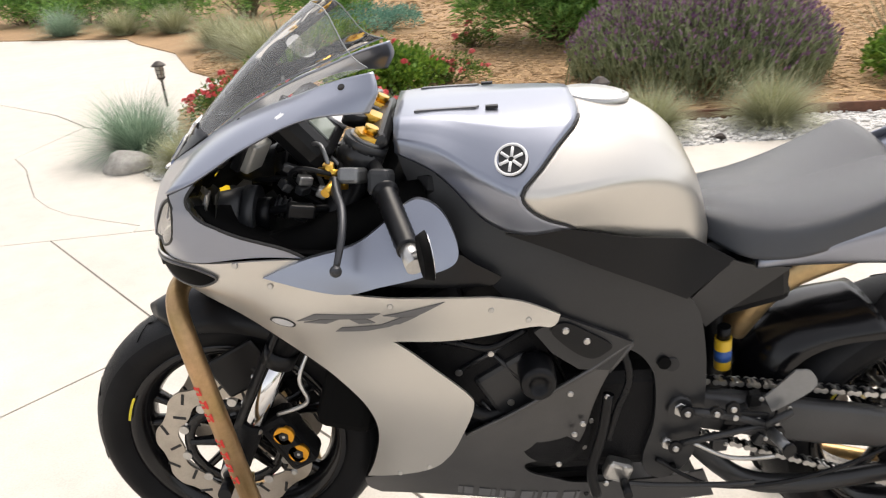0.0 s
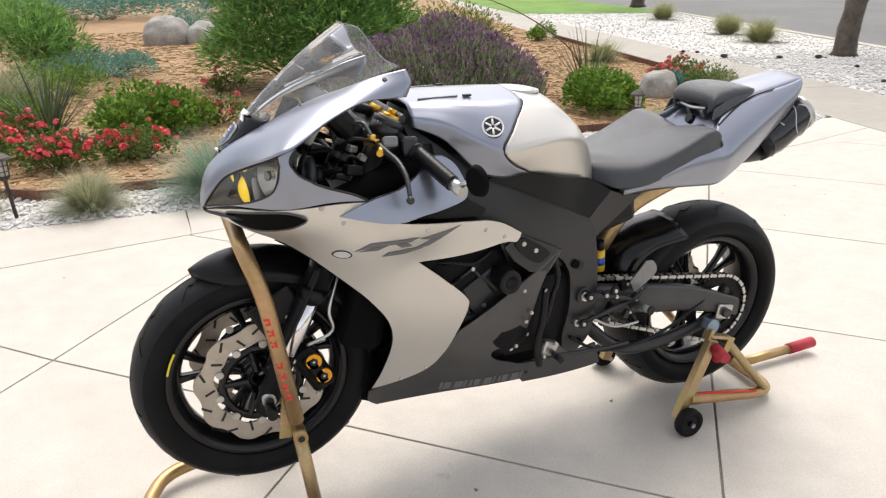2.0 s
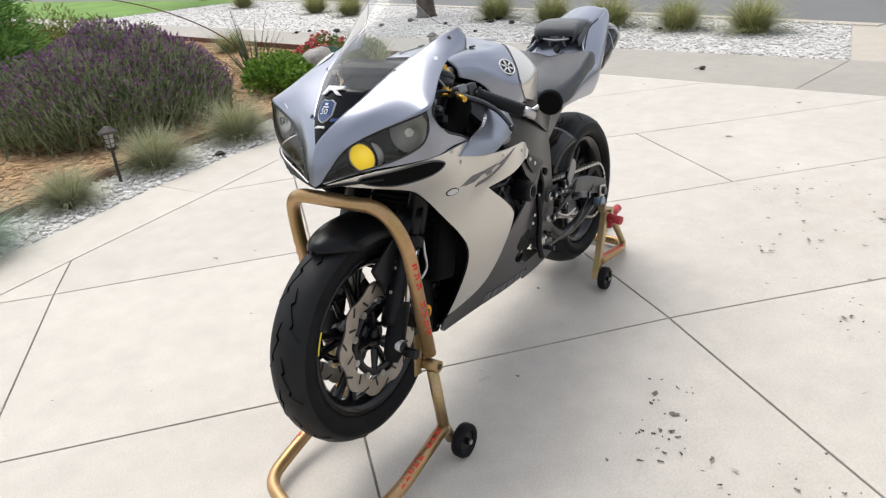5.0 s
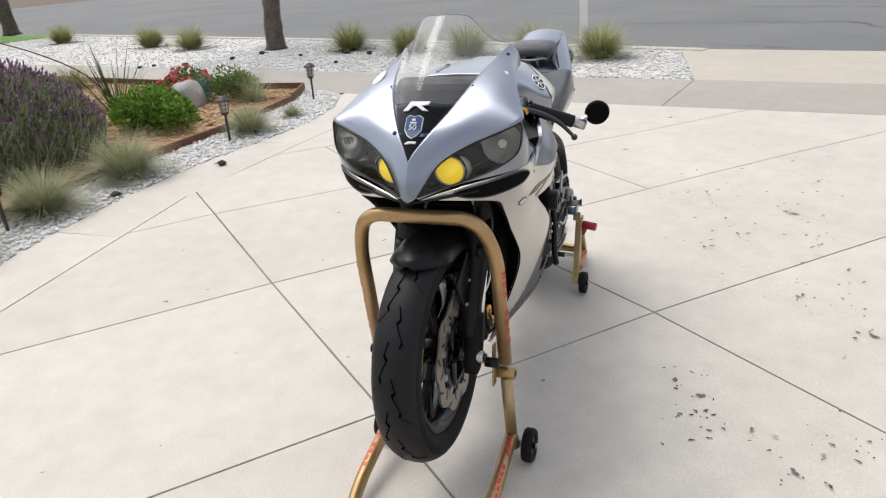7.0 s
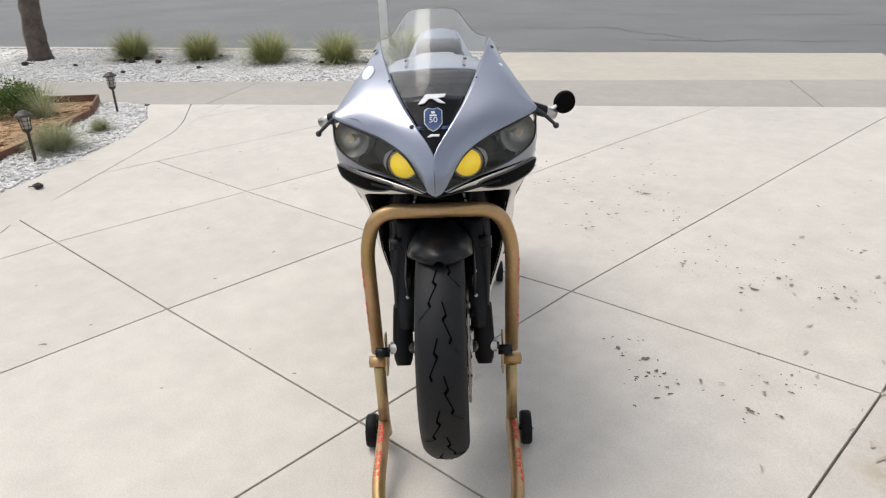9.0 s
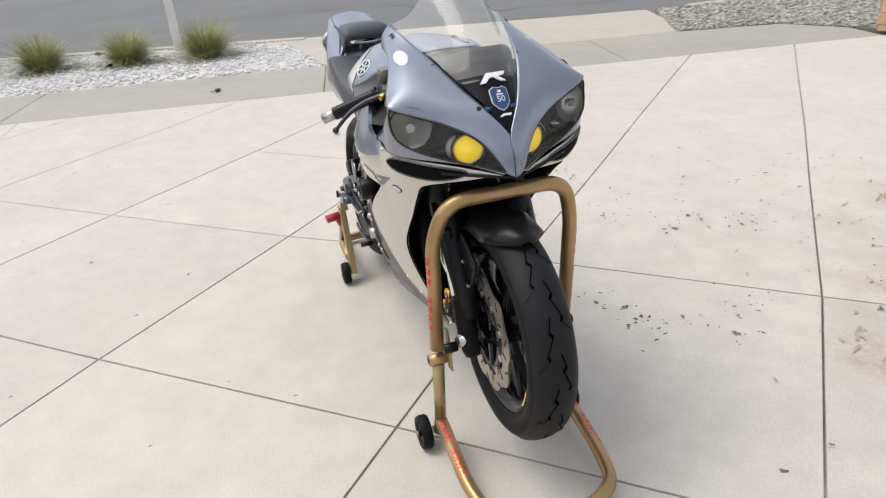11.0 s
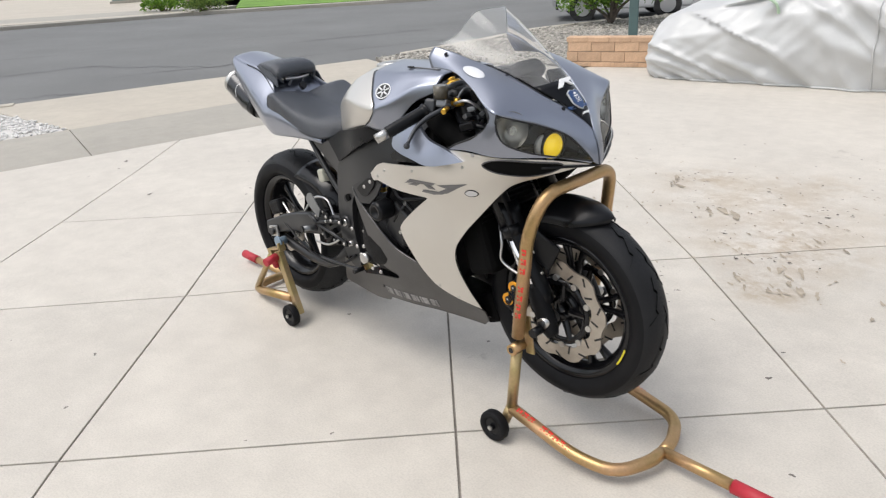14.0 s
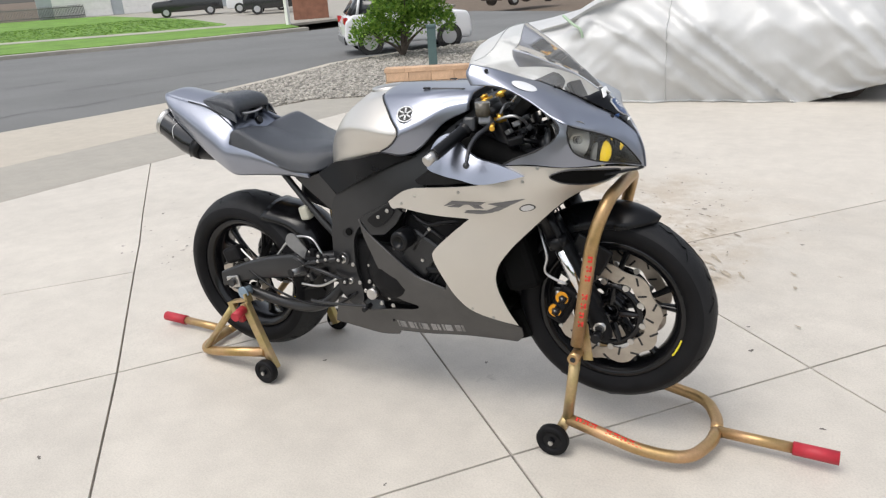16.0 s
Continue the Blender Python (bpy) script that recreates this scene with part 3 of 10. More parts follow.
for k in range(150):
    blot(g.gauss(0.4, 0.6), g.gauss(-2.1, 0.55), g.uniform(0.0025, 0.007), g.uniform(1.3, 3.0), g.gauss(-0.75, 0.4), 300 + k, TYREMARK, 0.0008 + 0.00001 * k)

# ---------------------------------------------------------------- gravel, mulch, edging


def scattered(name, poly, n, size, mat, z, seed, flat=0.6, chips=False, dense=None):
    """Many small stones or wood chips over a plan polygon, as one mesh."""
    g = np.random.default_rng(seed)
    xs, ys = [p[0] for p in poly], [p[1] for p in poly]
    pts = []
    while len(pts) < n:
        c = np.stack([g.uniform(min(xs), max(xs), 4000), g.uniform(min(ys), max(ys), 4000)], 1)
        pts += [p for p in c if inside(p[0], p[1], poly) and (dense is None or g.random() < dense(p[0], p[1]))]
    pts = np.array(pts[:n])
    if chips:
        base = np.array([(-1, -1, -1), (1, -0.8, -1), (1.1, 1, -1), (-0.9, 1, -1), (-1, -1, 1), (0.9, -1, 1), (1, 0.8, 1), (-1, 1, 1)], float)
        fc = np.array([(0, 3, 2, 1), (4, 5, 6, 7), (0, 1, 5, 4), (1, 2, 6, 5), (2, 3, 7, 6), (3, 0, 4, 7)])
        s = np.stack([size * g.uniform(0.5, 1.5, n), size * g.uniform(0.2, 0.5, n), size * g.uniform(0.06, 0.16, n)], 1)
    else:
        base = np.array([(1, 0, 0), (-1, 0, 0), (0, 1, 0), (0, -1, 0), (0, 0, 1), (0, 0, -1)], float)
        base = np.concatenate([base, np.array([(a, b, c) for a in (-1, 1) for b in (-1, 1) for c in (-1, 1)]) * 0.62])
        fc = None
        s = size * g.uniform(0.45, 1.25, (n, 1)) * np.stack([g.uniform(0.7, 1.3, n), g.uniform(0.6, 1.1, n), flat * g.uniform(0.7, 1.1, n)], 1)
        bmq = bmesh.new()
        vv = [bmq.verts.new(p) for p in base]
        bmesh.ops.convex_hull(bmq, input=vv)
        bmq.verts.index_update()
        fc = np.array([[v.index for v in f.verts] for f in bmq.faces])
        base = np.array([v.co[:] for v in bmq.verts])
        bmq.free()
    v = base[None] * s[:, None]
    yaw, tilt = g.uniform(0, 6.28, n), g.normal(0, 0.35, n)
    ct, st = np.cos(tilt), np.sin(tilt)
    y2, z2 = v[..., 1] * ct[:, None] - v[..., 2] * st[:, None], v[..., 1] * st[:, None] + v[..., 2] * ct[:, None]
    cy, sy = np.cos(yaw), np.sin(yaw)
    x3, y3 = v[..., 0] * cy[:, None] - y2 * sy[:, None], v[..., 0] * sy[:, None] + y2 * cy[:, None]
    v = np.stack([x3 + pts[:, :1], y3 + pts[:, 1:], z2 + z + s[:, 2:] * g.uniform(0.0, 1.2, (n, 1))], -1)
    f = (fc[None] + (np.arange(n) * len(base))[:, None, None]).reshape(-1, fc.shape[1])
    return new(name, np_mesh(name, v.reshape(-1, 3), f, mat))


def flat_bed(name, poly, z, mat, label, cat, thick=0.08):
    bm = bmesh.new()
    prism(bm, poly, z - thick, z)
    finely(bm)
    bmesh.ops.triangulate(bm, faces=bm.faces[:])
    return tagged(obj(name, bm, mat), label, cat, kind="structure")


EDG = [(-1.35, 3.62), (-0.9, 3.32), (-0.2, 3.28), (0.5, 3.32), (1.2, 3.47), (1.9, 3.56), (2.6, 3.56), (3.3, 3.50), (4.0, 3.44), (5.15, 3.50), (5.80, 3.74)]
STRIP = [(-1.85, 3.82), (-1.72, 3.3), (-1.45, 2.96)] + [(x, y + 0.01) for x, y in FRONT] + [(5.62, 3.2)] + EDG[::-1] + [(-1.6, 3.8)]
flat_bed("gravel_strip", STRIP, -0.006, BEDWHITE, "strip of white crushed gravel beside the concrete band", "gravel")
tagged(scattered("white_gravel", STRIP, 7000, 0.016, STONEWHITE, -0.004, 3), "loose white crushed stones along the planting bed", "gravel", kind="stuff")

BED = EDG + [along(4.2, -0.05), along(8.0, -0.05), along(13, -0.05), (12, 30), (-16, 30), (-16, 13.7), (-5.8, 10.32), (-4.5, 9.82), (-4.08, 9.2), (-3.13, 8.07), (-2.48, 6.7), (-1.88, 6.0), (-1.93, 4.8), (-1.6, 3.8)]
flat_bed("mulch_bed", BED, 0.012, MULCHBED, "planting bed covered with tan wood chip mulch", "mulch")
NEARBED = EDG + [along(4.2, -0.05), along(8.6, -0.05), (-2.9, 8.3), (-2.46, 6.7), (-1.86, 6.0), (-1.93, 4.8), (-1.6, 3.8)]
tagged(scattered("mulch", NEARBED, 17000, 0.026, CHIP, 0.014, 4, chips=True), "tan wood chip mulch lying loose on the bed", "mulch", kind="stuff")
tagged(scattered("mulch_beyond", [(-1.6, 8.6), along(8.6, -0.05), along(15, -0.1), (-3, 16)], 7000, 0.045, CHIP, 0.014, 5, chips=True), "tan wood chips further back on the bed", "mulch", kind="stuff")

edging = tagged(empty("bed_edging"), "red-brown stained timber edging between mulch and gravel", "edging", kind="structure")
run = EDG + [along(4.4, -0.06), along(6.0, -0.06), along(8.0, -0.06), along(10.5, -0.06)]
for a, b in zip(run, run[1:]):
    bm = bmesh.new()
    d = Vector((b[0] - a[0], b[1] - a[1], 0))
    h = 0.085 if a[0] > 4.9 else 0.065
    m = Matrix.Translation((*((Vector(a) + Vector(b)) / 2), h / 2 - 0.02)) @ Matrix.Rotation(math.atan2(d.y, d.x), 4, "Z")
    bm_box(bm, d.length - 0.004, 0.022, h + 0.04, m, 0.003)
    part("board", bm, EDGEWOOD, edging)

# Street-side gravel bed with its stones
PARK = [along(-0.295, SW + 0.02), along(2, SW + 0.02), along(6, SW + 0.02), along(11, SW + 0.02), along(17, SW + 0.02), (13.4, 15.0), (11.2, 8.15), (9.38, 2.65), (8.70, 0.85), (8.44, -0.29)]
flat_bed("street_gravel_bed", PARK, -0.006, BEDWHITE, "bed of white gravel between sidewalk and street", "gravel")
flat_bed("street_lawn", [along(17, SW + 0.02), (13.4, 15.0), (17.0, 40), along(40, SW + 0.02)], 0.004, LAWN, "strip of mown grass between sidewalk and street", "lawn")
tagged(scattered("street_gravel", PARK, 13000, 0.018, STONEWHITE, -0.003, 8, dense=lambda x, y: 1.0 if y < 7 else 0.25), "loose white stones in the street bed", "gravel", kind="stuff")

# Neighbour's pebble bed
PEB = [(5.42, -4.33), (6.95, -5.05), (6.86, -5.7), (6.82, -7.2), (6.92, -8.8), (6.38, -10.5), (5.2, -13.4), (4.0, -16), (1.5, -16), (2.6, -9.0), (3.2, -6.40), (4.16, -5.84), (5.08, -5.40)]
flat_bed("pebble_bed", PEB, 0.006, BEDGREY, "bed of mixed grey and tan pebbles beside the street", "pebbles")
tagged(scattered("pebbles", PEB, 26000, 0.023, STONEGREY, 0.004, 9, dense=lambda x, y: 1.0 if y > -9 else 0.3), "mixed grey and tan river pebbles", "pebbles", kind="stuff")

# Far lawn, path and drive across the street
flat_bed("far_verge", [(14.5, -17.5), (15.25, -15.7), (16.7, -13.6), (18.2, -11.9), (19.9, -10.2), (24.5, -13.0), (22.0, -14.9), (20.0, -16.4), (18.3, -18.3), (16.2, -18.9)], 0.01, LAWN, "mown green strip of grass beside the far kerb", "lawn")
flat_bed("far_sidewalk", [(21.0, -10.9), (20.45, -9.4), (22.78, -5.92), (27.30, 0.41), (38.60, 13.52), (39.73, 12.39), (28.43, -1.39), (24.58, -6.82), (22.44, -10.43)], 0.005, WALK, "pale sidewalk across the street", "sidewalk")
flat_bed("lawn_path", [(18.3, -18.3), (20.0, -16.4), (22.0, -14.9), (24.5, -13.0), (25.3, -13.6), (22.9, -15.6), (20.9, -17.2), (19.2, -19.0)], 0.015, WALK, "narrow pale sidewalk between two strips of lawn", "sidewalk")
flat_bed("far_lawn", [(19.2, -19.0), (20.9, -17.2), (22.9, -15.6), (25.3, -13.6), (25.6, -12.4), (37.6, -16.7), (48.0, -27.5), (45.0, -30.0), (40.5, -30.9), (26.5, -24.3), (19.8, -19.8)], 0.012, LAWN, "bright green mown front lawn across the street", "lawn")
flat_bed("far_driveway", [(23.45, -3.43), (20.40, -8.85), (22.32, -10.32), (24.81, -11.00), (37.47, -16.31), (47.64, -6.82), (34.08, 6.74), (28.43, 2.22)], 0.003, KERB, "pale concrete driveway across the street", "driveway")
flat_bed("far_parking", [(16.45, -17.21), (18.71, -17.67), (22.78, -19.25), (31.82, -21.51), (37.47, -16.42), (51.03, -22.64), (34.08, -45.24), (13.74, -27.16)], 0.001, WALK, "concrete parking area of the house across the street", "driveway")

# ---------------------------------------------------------------- plants


def blades(g, n, r_base, length, width, spread, bend, seg=3):
    """Narrow arching blades springing from a small disc."""
    vs, fs = [], []
    for _ in range(n):
        a, rr = g.uniform(0, 6.283), r_base * math.sqrt(g.random())
        out = g.uniform(0.02, 1.0) ** 0.8 * spread
        a2 = a + g.uniform(-0.5, 0.5)
        ln = length * g.uniform(0.6, 1.1)
        dx, dy = math.cos(a2), math.sin(a2)
        px, py, pz = rr * math.cos(a), rr * math.sin(a), 0.0
        lean = out
        w = width * g.uniform(0.7, 1.3)
        i0 = len(vs)
        for k in range(seg + 1):
            ww = w * (1 - (k / seg) ** 1.5 * 0.9)
            vs.append((px - dy * ww, py + dx * ww, pz))
            vs.append((px + dy * ww, py - dx * ww, pz))
            st = ln / seg
            px, py, pz = px + dx * st * math.sin(lean), py + dy * st * math.sin(lean), max(0.003, pz + st * math.cos(lean))
            lean += bend * g.uniform(0.6, 1.4) / seg
        for k in range(seg):
            q = i0 + 2 * k
            fs.append((q, q + 1, q + 3, q + 2))
    return vs, fs


def tuft(x, y, r, h, mat, label, seed, n=520, z=0.0, name="fescue_grass", cat="ornamental grass", width=0.0016, group=""):
    g = random.Random(seed)
    v, f = blades(g, int(n * 2.9), r * 0.32, max(r, h) * 1.45, width * 1.1, 1.2, 0.85, 4)
    v2, f2 = blades(g, n // 4, r * 0.2, h * 1.35, width * 0.8, 0.55, 0.35)
    root = empty(name, (x, y, z))
    me = np_mesh("blades", v, f, mat)
    data_part("blades", me, root)
    data_part("seed_stalks", np_mesh("seed_stalks", v2, f2, FOUNTAIN if mat is not FESCUEBLUE else mat), root)
    return tagged(root, label, cat, group)


def leaf_cloud(g, n, blobs, size, slim=0.35, droop=0.0, shell=0.55):
    """Leaves spread through several overlapping rounded clumps, most near their outsides, tilted outwards and upwards."""
    vs, fs = [], []
    wts = [b[3] * b[4] for b in blobs]
    for _ in range(n):
        bx, by, bz, br, bh = g.choices(blobs, wts)[0]
        d = Vector((g.gauss(0, 1), g.gauss(0, 1), g.gauss(0, 1))).normalized()
        if d.z < -0.35:
            d.z *= -0.5
        k = shell + (1 - shell) * g.random() ** 0.6
        if g.random() < 0.06:
            k *= g.uniform(1.0, 1.12)
        c = Vector((bx + d.x * br * k, by + d.y * br * k, max(0.012, bz + d.z * bh * k)))
        ax = (d + Vector((g.gauss(0, 0.55), g.gauss(0, 0.55), g.gauss(0.25, 0.45) - droop))).normalized()
        side = ax.cross(Vector((g.gauss(0, 1), g.gauss(0, 1), g.gauss(0, 1)))).normalized()
        up = side.cross(ax)
        ln, w = size * g.uniform(0.6, 1.25), size * slim * g.uniform(0.7, 1.2)
        i = len(vs)
        vs += [c, c + ax * ln * 0.5 + side * w * 0.5 + up * ln * 0.06, c + ax * ln - up * ln * 0.08, c + ax * ln * 0.5 - side * w * 0.5 + up * ln * 0.06]
        fs.append((i, i + 1, i + 2, i + 3))
    return vs, fs


def stems(g, blobs, r0, per=5, mat=None):
    bm = bmesh.new()
    cx = sum(b[0] for b in blobs) / len(blobs)
    cy = sum(b[1] for b in blobs) / len(blobs)
    for bx, by, bz, br, bh in blobs:
        for _ in range(per):
            a = g.uniform(0, 6.28)
            tip = Vector((bx + 0.6 * br * math.cos(a), by + 0.6 * br * math.sin(a), max(0.03, bz + bh * g.uniform(0.1, 0.8))))
            foot = Vector((cx + 0.25 * (bx - cx) + g.gauss(0, 0.02), cy + 0.25 * (by - cy) + g.gauss(0, 0.02), -0.01))
            mid = (foot + tip) / 2 + Vector((g.gauss(0, 0.1 * br), g.gauss(0, 0.1 * br), 0.12 * bh))
            bm_tube(bm, [foot, mid, tip], [r0, r0 * 0.7, r0 * 0.25], 5, caps=False)
    return bm


def bush(x, y, blobs, mat, n, size, label, seed, slim=0.35, name="shrub", cat="shrub", droop=0.0, z=0.012, flowers=None, stem_r=0.006, shell=0.55):
    g = random.Random(seed)
    root = empty(name, (x, y, z))
    v, f = leaf_cloud(g, n, blobs, size, slim, droop, shell)
    data_part("foliage", np_mesh("foliage", v, f, mat), root)
    part("stem", stems(g, blobs, stem_r), STEM, root)
    if flowers:
        fm, fn, fsize, heads, lift = flowers
        vs, fs = [], []
        for _ in range(heads):
            bx, by, bz, br, bh = g.choice(blobs)
            d = Vector((g.gauss(0, 1), g.gauss(0, 1), abs(g.gauss(0.7, 0.5)))).normalized()
            c = Vector((bx + d.x * br * 1.02, by + d.y * br * 1.02, max(0.04, bz + d.z * bh + lift * g.uniform(0.3, 1))))
            rad = fsize * g.uniform(0.7, 1.3)
            for _ in range(fn):
                e = Vector((g.gauss(0, 1), g.gauss(0, 1), abs(g.gauss(0.3, 0.8)))).normalized()
                p = c + e * rad * g.uniform(0.4, 1)
                s = e.cross(Vector((g.gauss(0, 1), g.gauss(0, 1), 0.3))).normalized() * rad * 0.36
                t = s.cross(e) * 1.0
                i = len(vs)
                vs += [p - s - t, p + s - t, p + s + t, p - s + t]
                fs.append((i, i + 1, i + 2, i + 3))
        data_part("flower_head", np_mesh("flower_head", vs, fs, fm), root)["kind"] = "stuff"
    return tagged(root, label, cat)


def mound(rx, h, k, seed, ry=None):
    """Clumps that together make an uneven low dome."""
    g = random.Random(seed)
    ry = ry or rx
    out = [(0, 0, h * 0.35, rx * 0.6, h * 0.62)]
    for _ in range(k):
        a, d = g.uniform(0, 6.28), g.uniform(0.35, 0.72)
        s = g.uniform(0.26, 0.42)
        out.append((rx * d * math.cos(a), ry * d * math.sin(a), h * g.uniform(0.25, 0.5) * (1.2 - d), rx * s, h * g.uniform(0.35, 0.55)))
    return out


def lavender(x, y, rx, ry, h, seed, n=5200):
    g = random.Random(seed)
    root = empty("lavender_bush", (x, y, 0.012))
    vs, fs, hv, hf = [], [], [], []
    for _ in range(n):
        a, d = g.uniform(0, 6.283), math.sqrt(g.random())
        px, py = rx * d * math.cos(a), ry * d * math.sin(a)
        top = h * math.sqrt(max(0.02, 1 - (0.93 * d) ** 2)) * g.uniform(0.70, 1.05) * (1 + 0.22 * noise.noise(Vector((px * 2.2, py * 2.2, 3))))
        out = Vector((px / rx, py / ry, 0)) * 0.35
        ax = (Vector((out.x * 1.5, out.y * 1.5, 1)) + Vector((g.gauss(0, 0.25), g.gauss(0, 0.25), 0))).normalized()
        tip = Vector((px, py, top))
        ln = g.uniform(0.14, 0.34)
        foot = tip - ax * ln
        if foot.z < 0:
            foot.z = 0.0
        side = ax.cross(Vector((g.gauss(0, 1), g.gauss(0, 1), 0.1))).normalized()
        w = g.uniform(0.003, 0.007)
        i = len(vs)
        vs += [foot - side * w, foot + side * w, tip + side * w * 0.5, tip - side * w * 0.5]
        fs.append((i, i + 1, i + 2, i + 3))
        for _ in range(3):
            c = foot.lerp(tip, g.uniform(0.0, 0.75))
            la = (ax * 0.6 + Vector((g.gauss(0, 1), g.gauss(0, 1), g.gauss(0.2, 0.5)))).normalized()
            sd = la.cross(ax)
            if sd.length < 0.01:
                continue
            sd.normalize()
            l2, w2 = g.uniform(0.025, 0.06), g.uniform(0.003, 0.006)
            i = len(vs)
            vs += [c, c + la * l2 * 0.5 + sd * w2, c + la * l2, c + la * l2 * 0.5 - sd * w2]
            fs.append((i, i + 1, i + 2, i + 3))
        if g.random() < 0.12 + 0.55 * (top / h) ** 2:
            l3 = g.uniform(0.028, 0.055)
            r3 = g.uniform(0.007, 0.012)
            i = len(hv)
            s2 = ax.cross(side)
            b = tip - ax * 0.004
            hv += [b, b + ax * l3 * 0.4 + side * r3, b + ax * l3 * 0.4 - side * r3 * 0.6 + s2 * r3, b + ax * l3 * 0.4 - side * r3 * 0.6 - s2 * r3, b + ax * l3]
            hf += [(i, i + 1, i + 2), (i, i + 2, i + 3), (i, i + 3, i + 1), (i + 4, i + 2, i + 1), (i + 4, i + 3, i + 2), (i + 4, i + 1, i + 3)]
    data_part("foliage", np_mesh("foliage", vs, fs, LEAFGREY), root)
    data_part("flower_spike", np_mesh("flower_spike", hv, hf, PURPLE), root, label="dusty purple flower spikes")["kind"] = "stuff"
    part("stem", stems(g, [(0.4 * rx * math.cos(k), 0.4 * ry * math.sin(k), h * 0.3, rx * 0.5, h * 0.5) for k in range(6)], 0.008), STEM, root)
    return tagged(root, "large round lavender bush with purple flower spikes", "lavender")


def sword_plant(x, y, n, length, label, seed, stalk=None):
    g = random.Random(seed)
    root = empty("red_yucca", (x, y, 0.012))
    v, f = blades(g, n, 0.07, length, 0.011, 0.95, 0.25, 4)
    data_part("leaves", np_mesh("leaves", v, f, FLAX), root)
    if stalk:
        bm = bmesh.new()
        line = curve_through(stalk, 6)
        bm_tube(bm, line, [0.009 - 0.006 * k / len(line) for k in range(len(line))], 6)
        part("flower_stalk", bm, surface("stalk_brown", (0.16, 0.07, 0.06), 0.8, grain=0.2), root)
        vs, fs = leaf_cloud(g, 26, [(*(line[-1] * 1.0), 0.05, 0.05), (*line[-5], 0.04, 0.05), (*line[-9], 0.04, 0.04)], 0.03, 0.5, shell=0.1)
        data_part("blossoms", np_mesh("blossoms", vs, fs, CORAL), root)
    return tagged(root, label, "yucca")


def boulder(x, y, rx, ry, rz, seed, label, z=0.0):
    bm = bmesh.new()
    bmesh.ops.create_icosphere(bm, subdivisions=4, radius=1.0)
    o = Vector((seed * 3.7, seed * 1.3, 0))
    for v in bm.verts:
        k = 1 + 0.22 * noise.noise(v.co * 1.1 + o) + 0.08 * noise.noise(v.co * 3.2 + o)
        v.co = Vector((v.co.x * rx * k, v.co.y * ry * k, max(-0.35, v.co.z * k) * rz))
    ob = obj("boulder", bm, BOULDER, True)
    ob.location = (x, y, z + rz * 0.3)
    return tagged(ob, label, "boulder")


# Tufts along the gravel strip
PALE, BLUE = "pale dry tuft of fescue grass in white gravel", "blue-green tuft of fescue grass in white gravel"
tuft(-1.80, 3.62, 0.36, 0.30, FESCUEBLUE, BLUE, 21, 800)
tuft(-0.60, 2.98, 0.21, 0.20, FESCUEPALE, PALE, 22)
tuft(-1.32, 3.18, 0.20, 0.20, FESCUEPALE, PALE, 23)
tuft(0.16, 3.02, 0.31, 0.27, FESCUEBLUE, BLUE, 24, 900)
tuft(0.93, 3.20, 0.21, 0.18, FESCUEPALE, PALE, 25)
tuft(1.68, 3.32, 0.24, 0.25, FESCUEPALE, PALE, 26, 700)
tuft(2.45, 3.32, 0.23, 0.28, FESCUEPALE, PALE, 27, 700)
tuft(3.82, 3.16, 0.21, 0.20, FESCUEPALE, PALE, 28)
tuft(4.45, 3.10, 0.11, 0.08, FESCUEPALE, "small young tuft of fescue grass in white gravel", 29, 200)
# Tufts in the street bed
for k, (x, y, s) in enumerate(((11.6, 13.3, 0.34), (10.35, 9.75, 0.34), (9.85, 8.4, 0.34), (9.1, 4.75, 0.36), (8.72, 3.6, 0.34), (8.25, 2.52, 0.36), (7.98, 1.53, 0.34), (7.75, 0.63, 0.36))):
    tuft(x, y, s, s * 0.95, FOUNTAIN, "yellow-green fountain grass clump in white street gravel", 40 + k, 520, name="fountain_grass", width=0.0032, group="grasses in the street bed")
tuft(-2.6, 8.3, 0.4, 0.36, FESCUEPALE, "pale grass mound beside the garden path", 60, 500, width=0.003)
tuft(-2.05, 7.55, 0.42, 0.36, FESCUEPALE, "pale grass mound beside the garden path", 61, 500, width=0.003)
tuft(-1.55, 6.6, 0.45, 0.36, FESCUEPALE, "pale grass mound beside the garden path", 62, 500, width=0.003)
tuft(-3.9, 10.2, 0.4, 0.36, FESCUEPALE, "pale grass mound beside the garden path", 63, 400, width=0.003)

lavender(2.42, 4.82, 1.06, 1.0, 0.80, 71, 10500)
bush(3.82, 4.25, mound(0.50, 0.44, 9, 3), LEAFLIME, 5200, 0.045, "bright green leafy geranium shrub on mulch", 72, 0.75)
sword_plant(4.20, 4.95, 60, 0.78, "red yucca with dark sword leaves and a long leaning flower stalk", 73,
            [(0, 0, 0.1), (-0.15, 0.2, 0.5), (-0.5, 0.75, 0.85), (-1.0, 1.5, 1.1), (-1.5, 2.3, 1.35)])
boulder(4.85, 4.62, 0.22, 0.18, 0.22, 4, "smooth pale grey boulder between the plants")
bush(5.05, 4.62, mound(0.18, 0.26, 4, 8), LEAFTEAL, 500, 0.07, "small blue-green succulent beside a boulder", 74, 0.4, name="succulent", cat="succulent")
bush(5.45, 5.05, mound(0.42, 0.34, 7, 9), LEAFDARK, 1800, 0.04, "low plant covered in coral red flowers", 75, 0.6, flowers=(CORAL, 9, 0.035, 90, 0.02))
bush(5.25, 4.35, mound(0.40, 0.38, 7, 10), LEAFDARK, 3600, 0.035, "dense dark green rounded shrub on mulch", 76, 0.5)
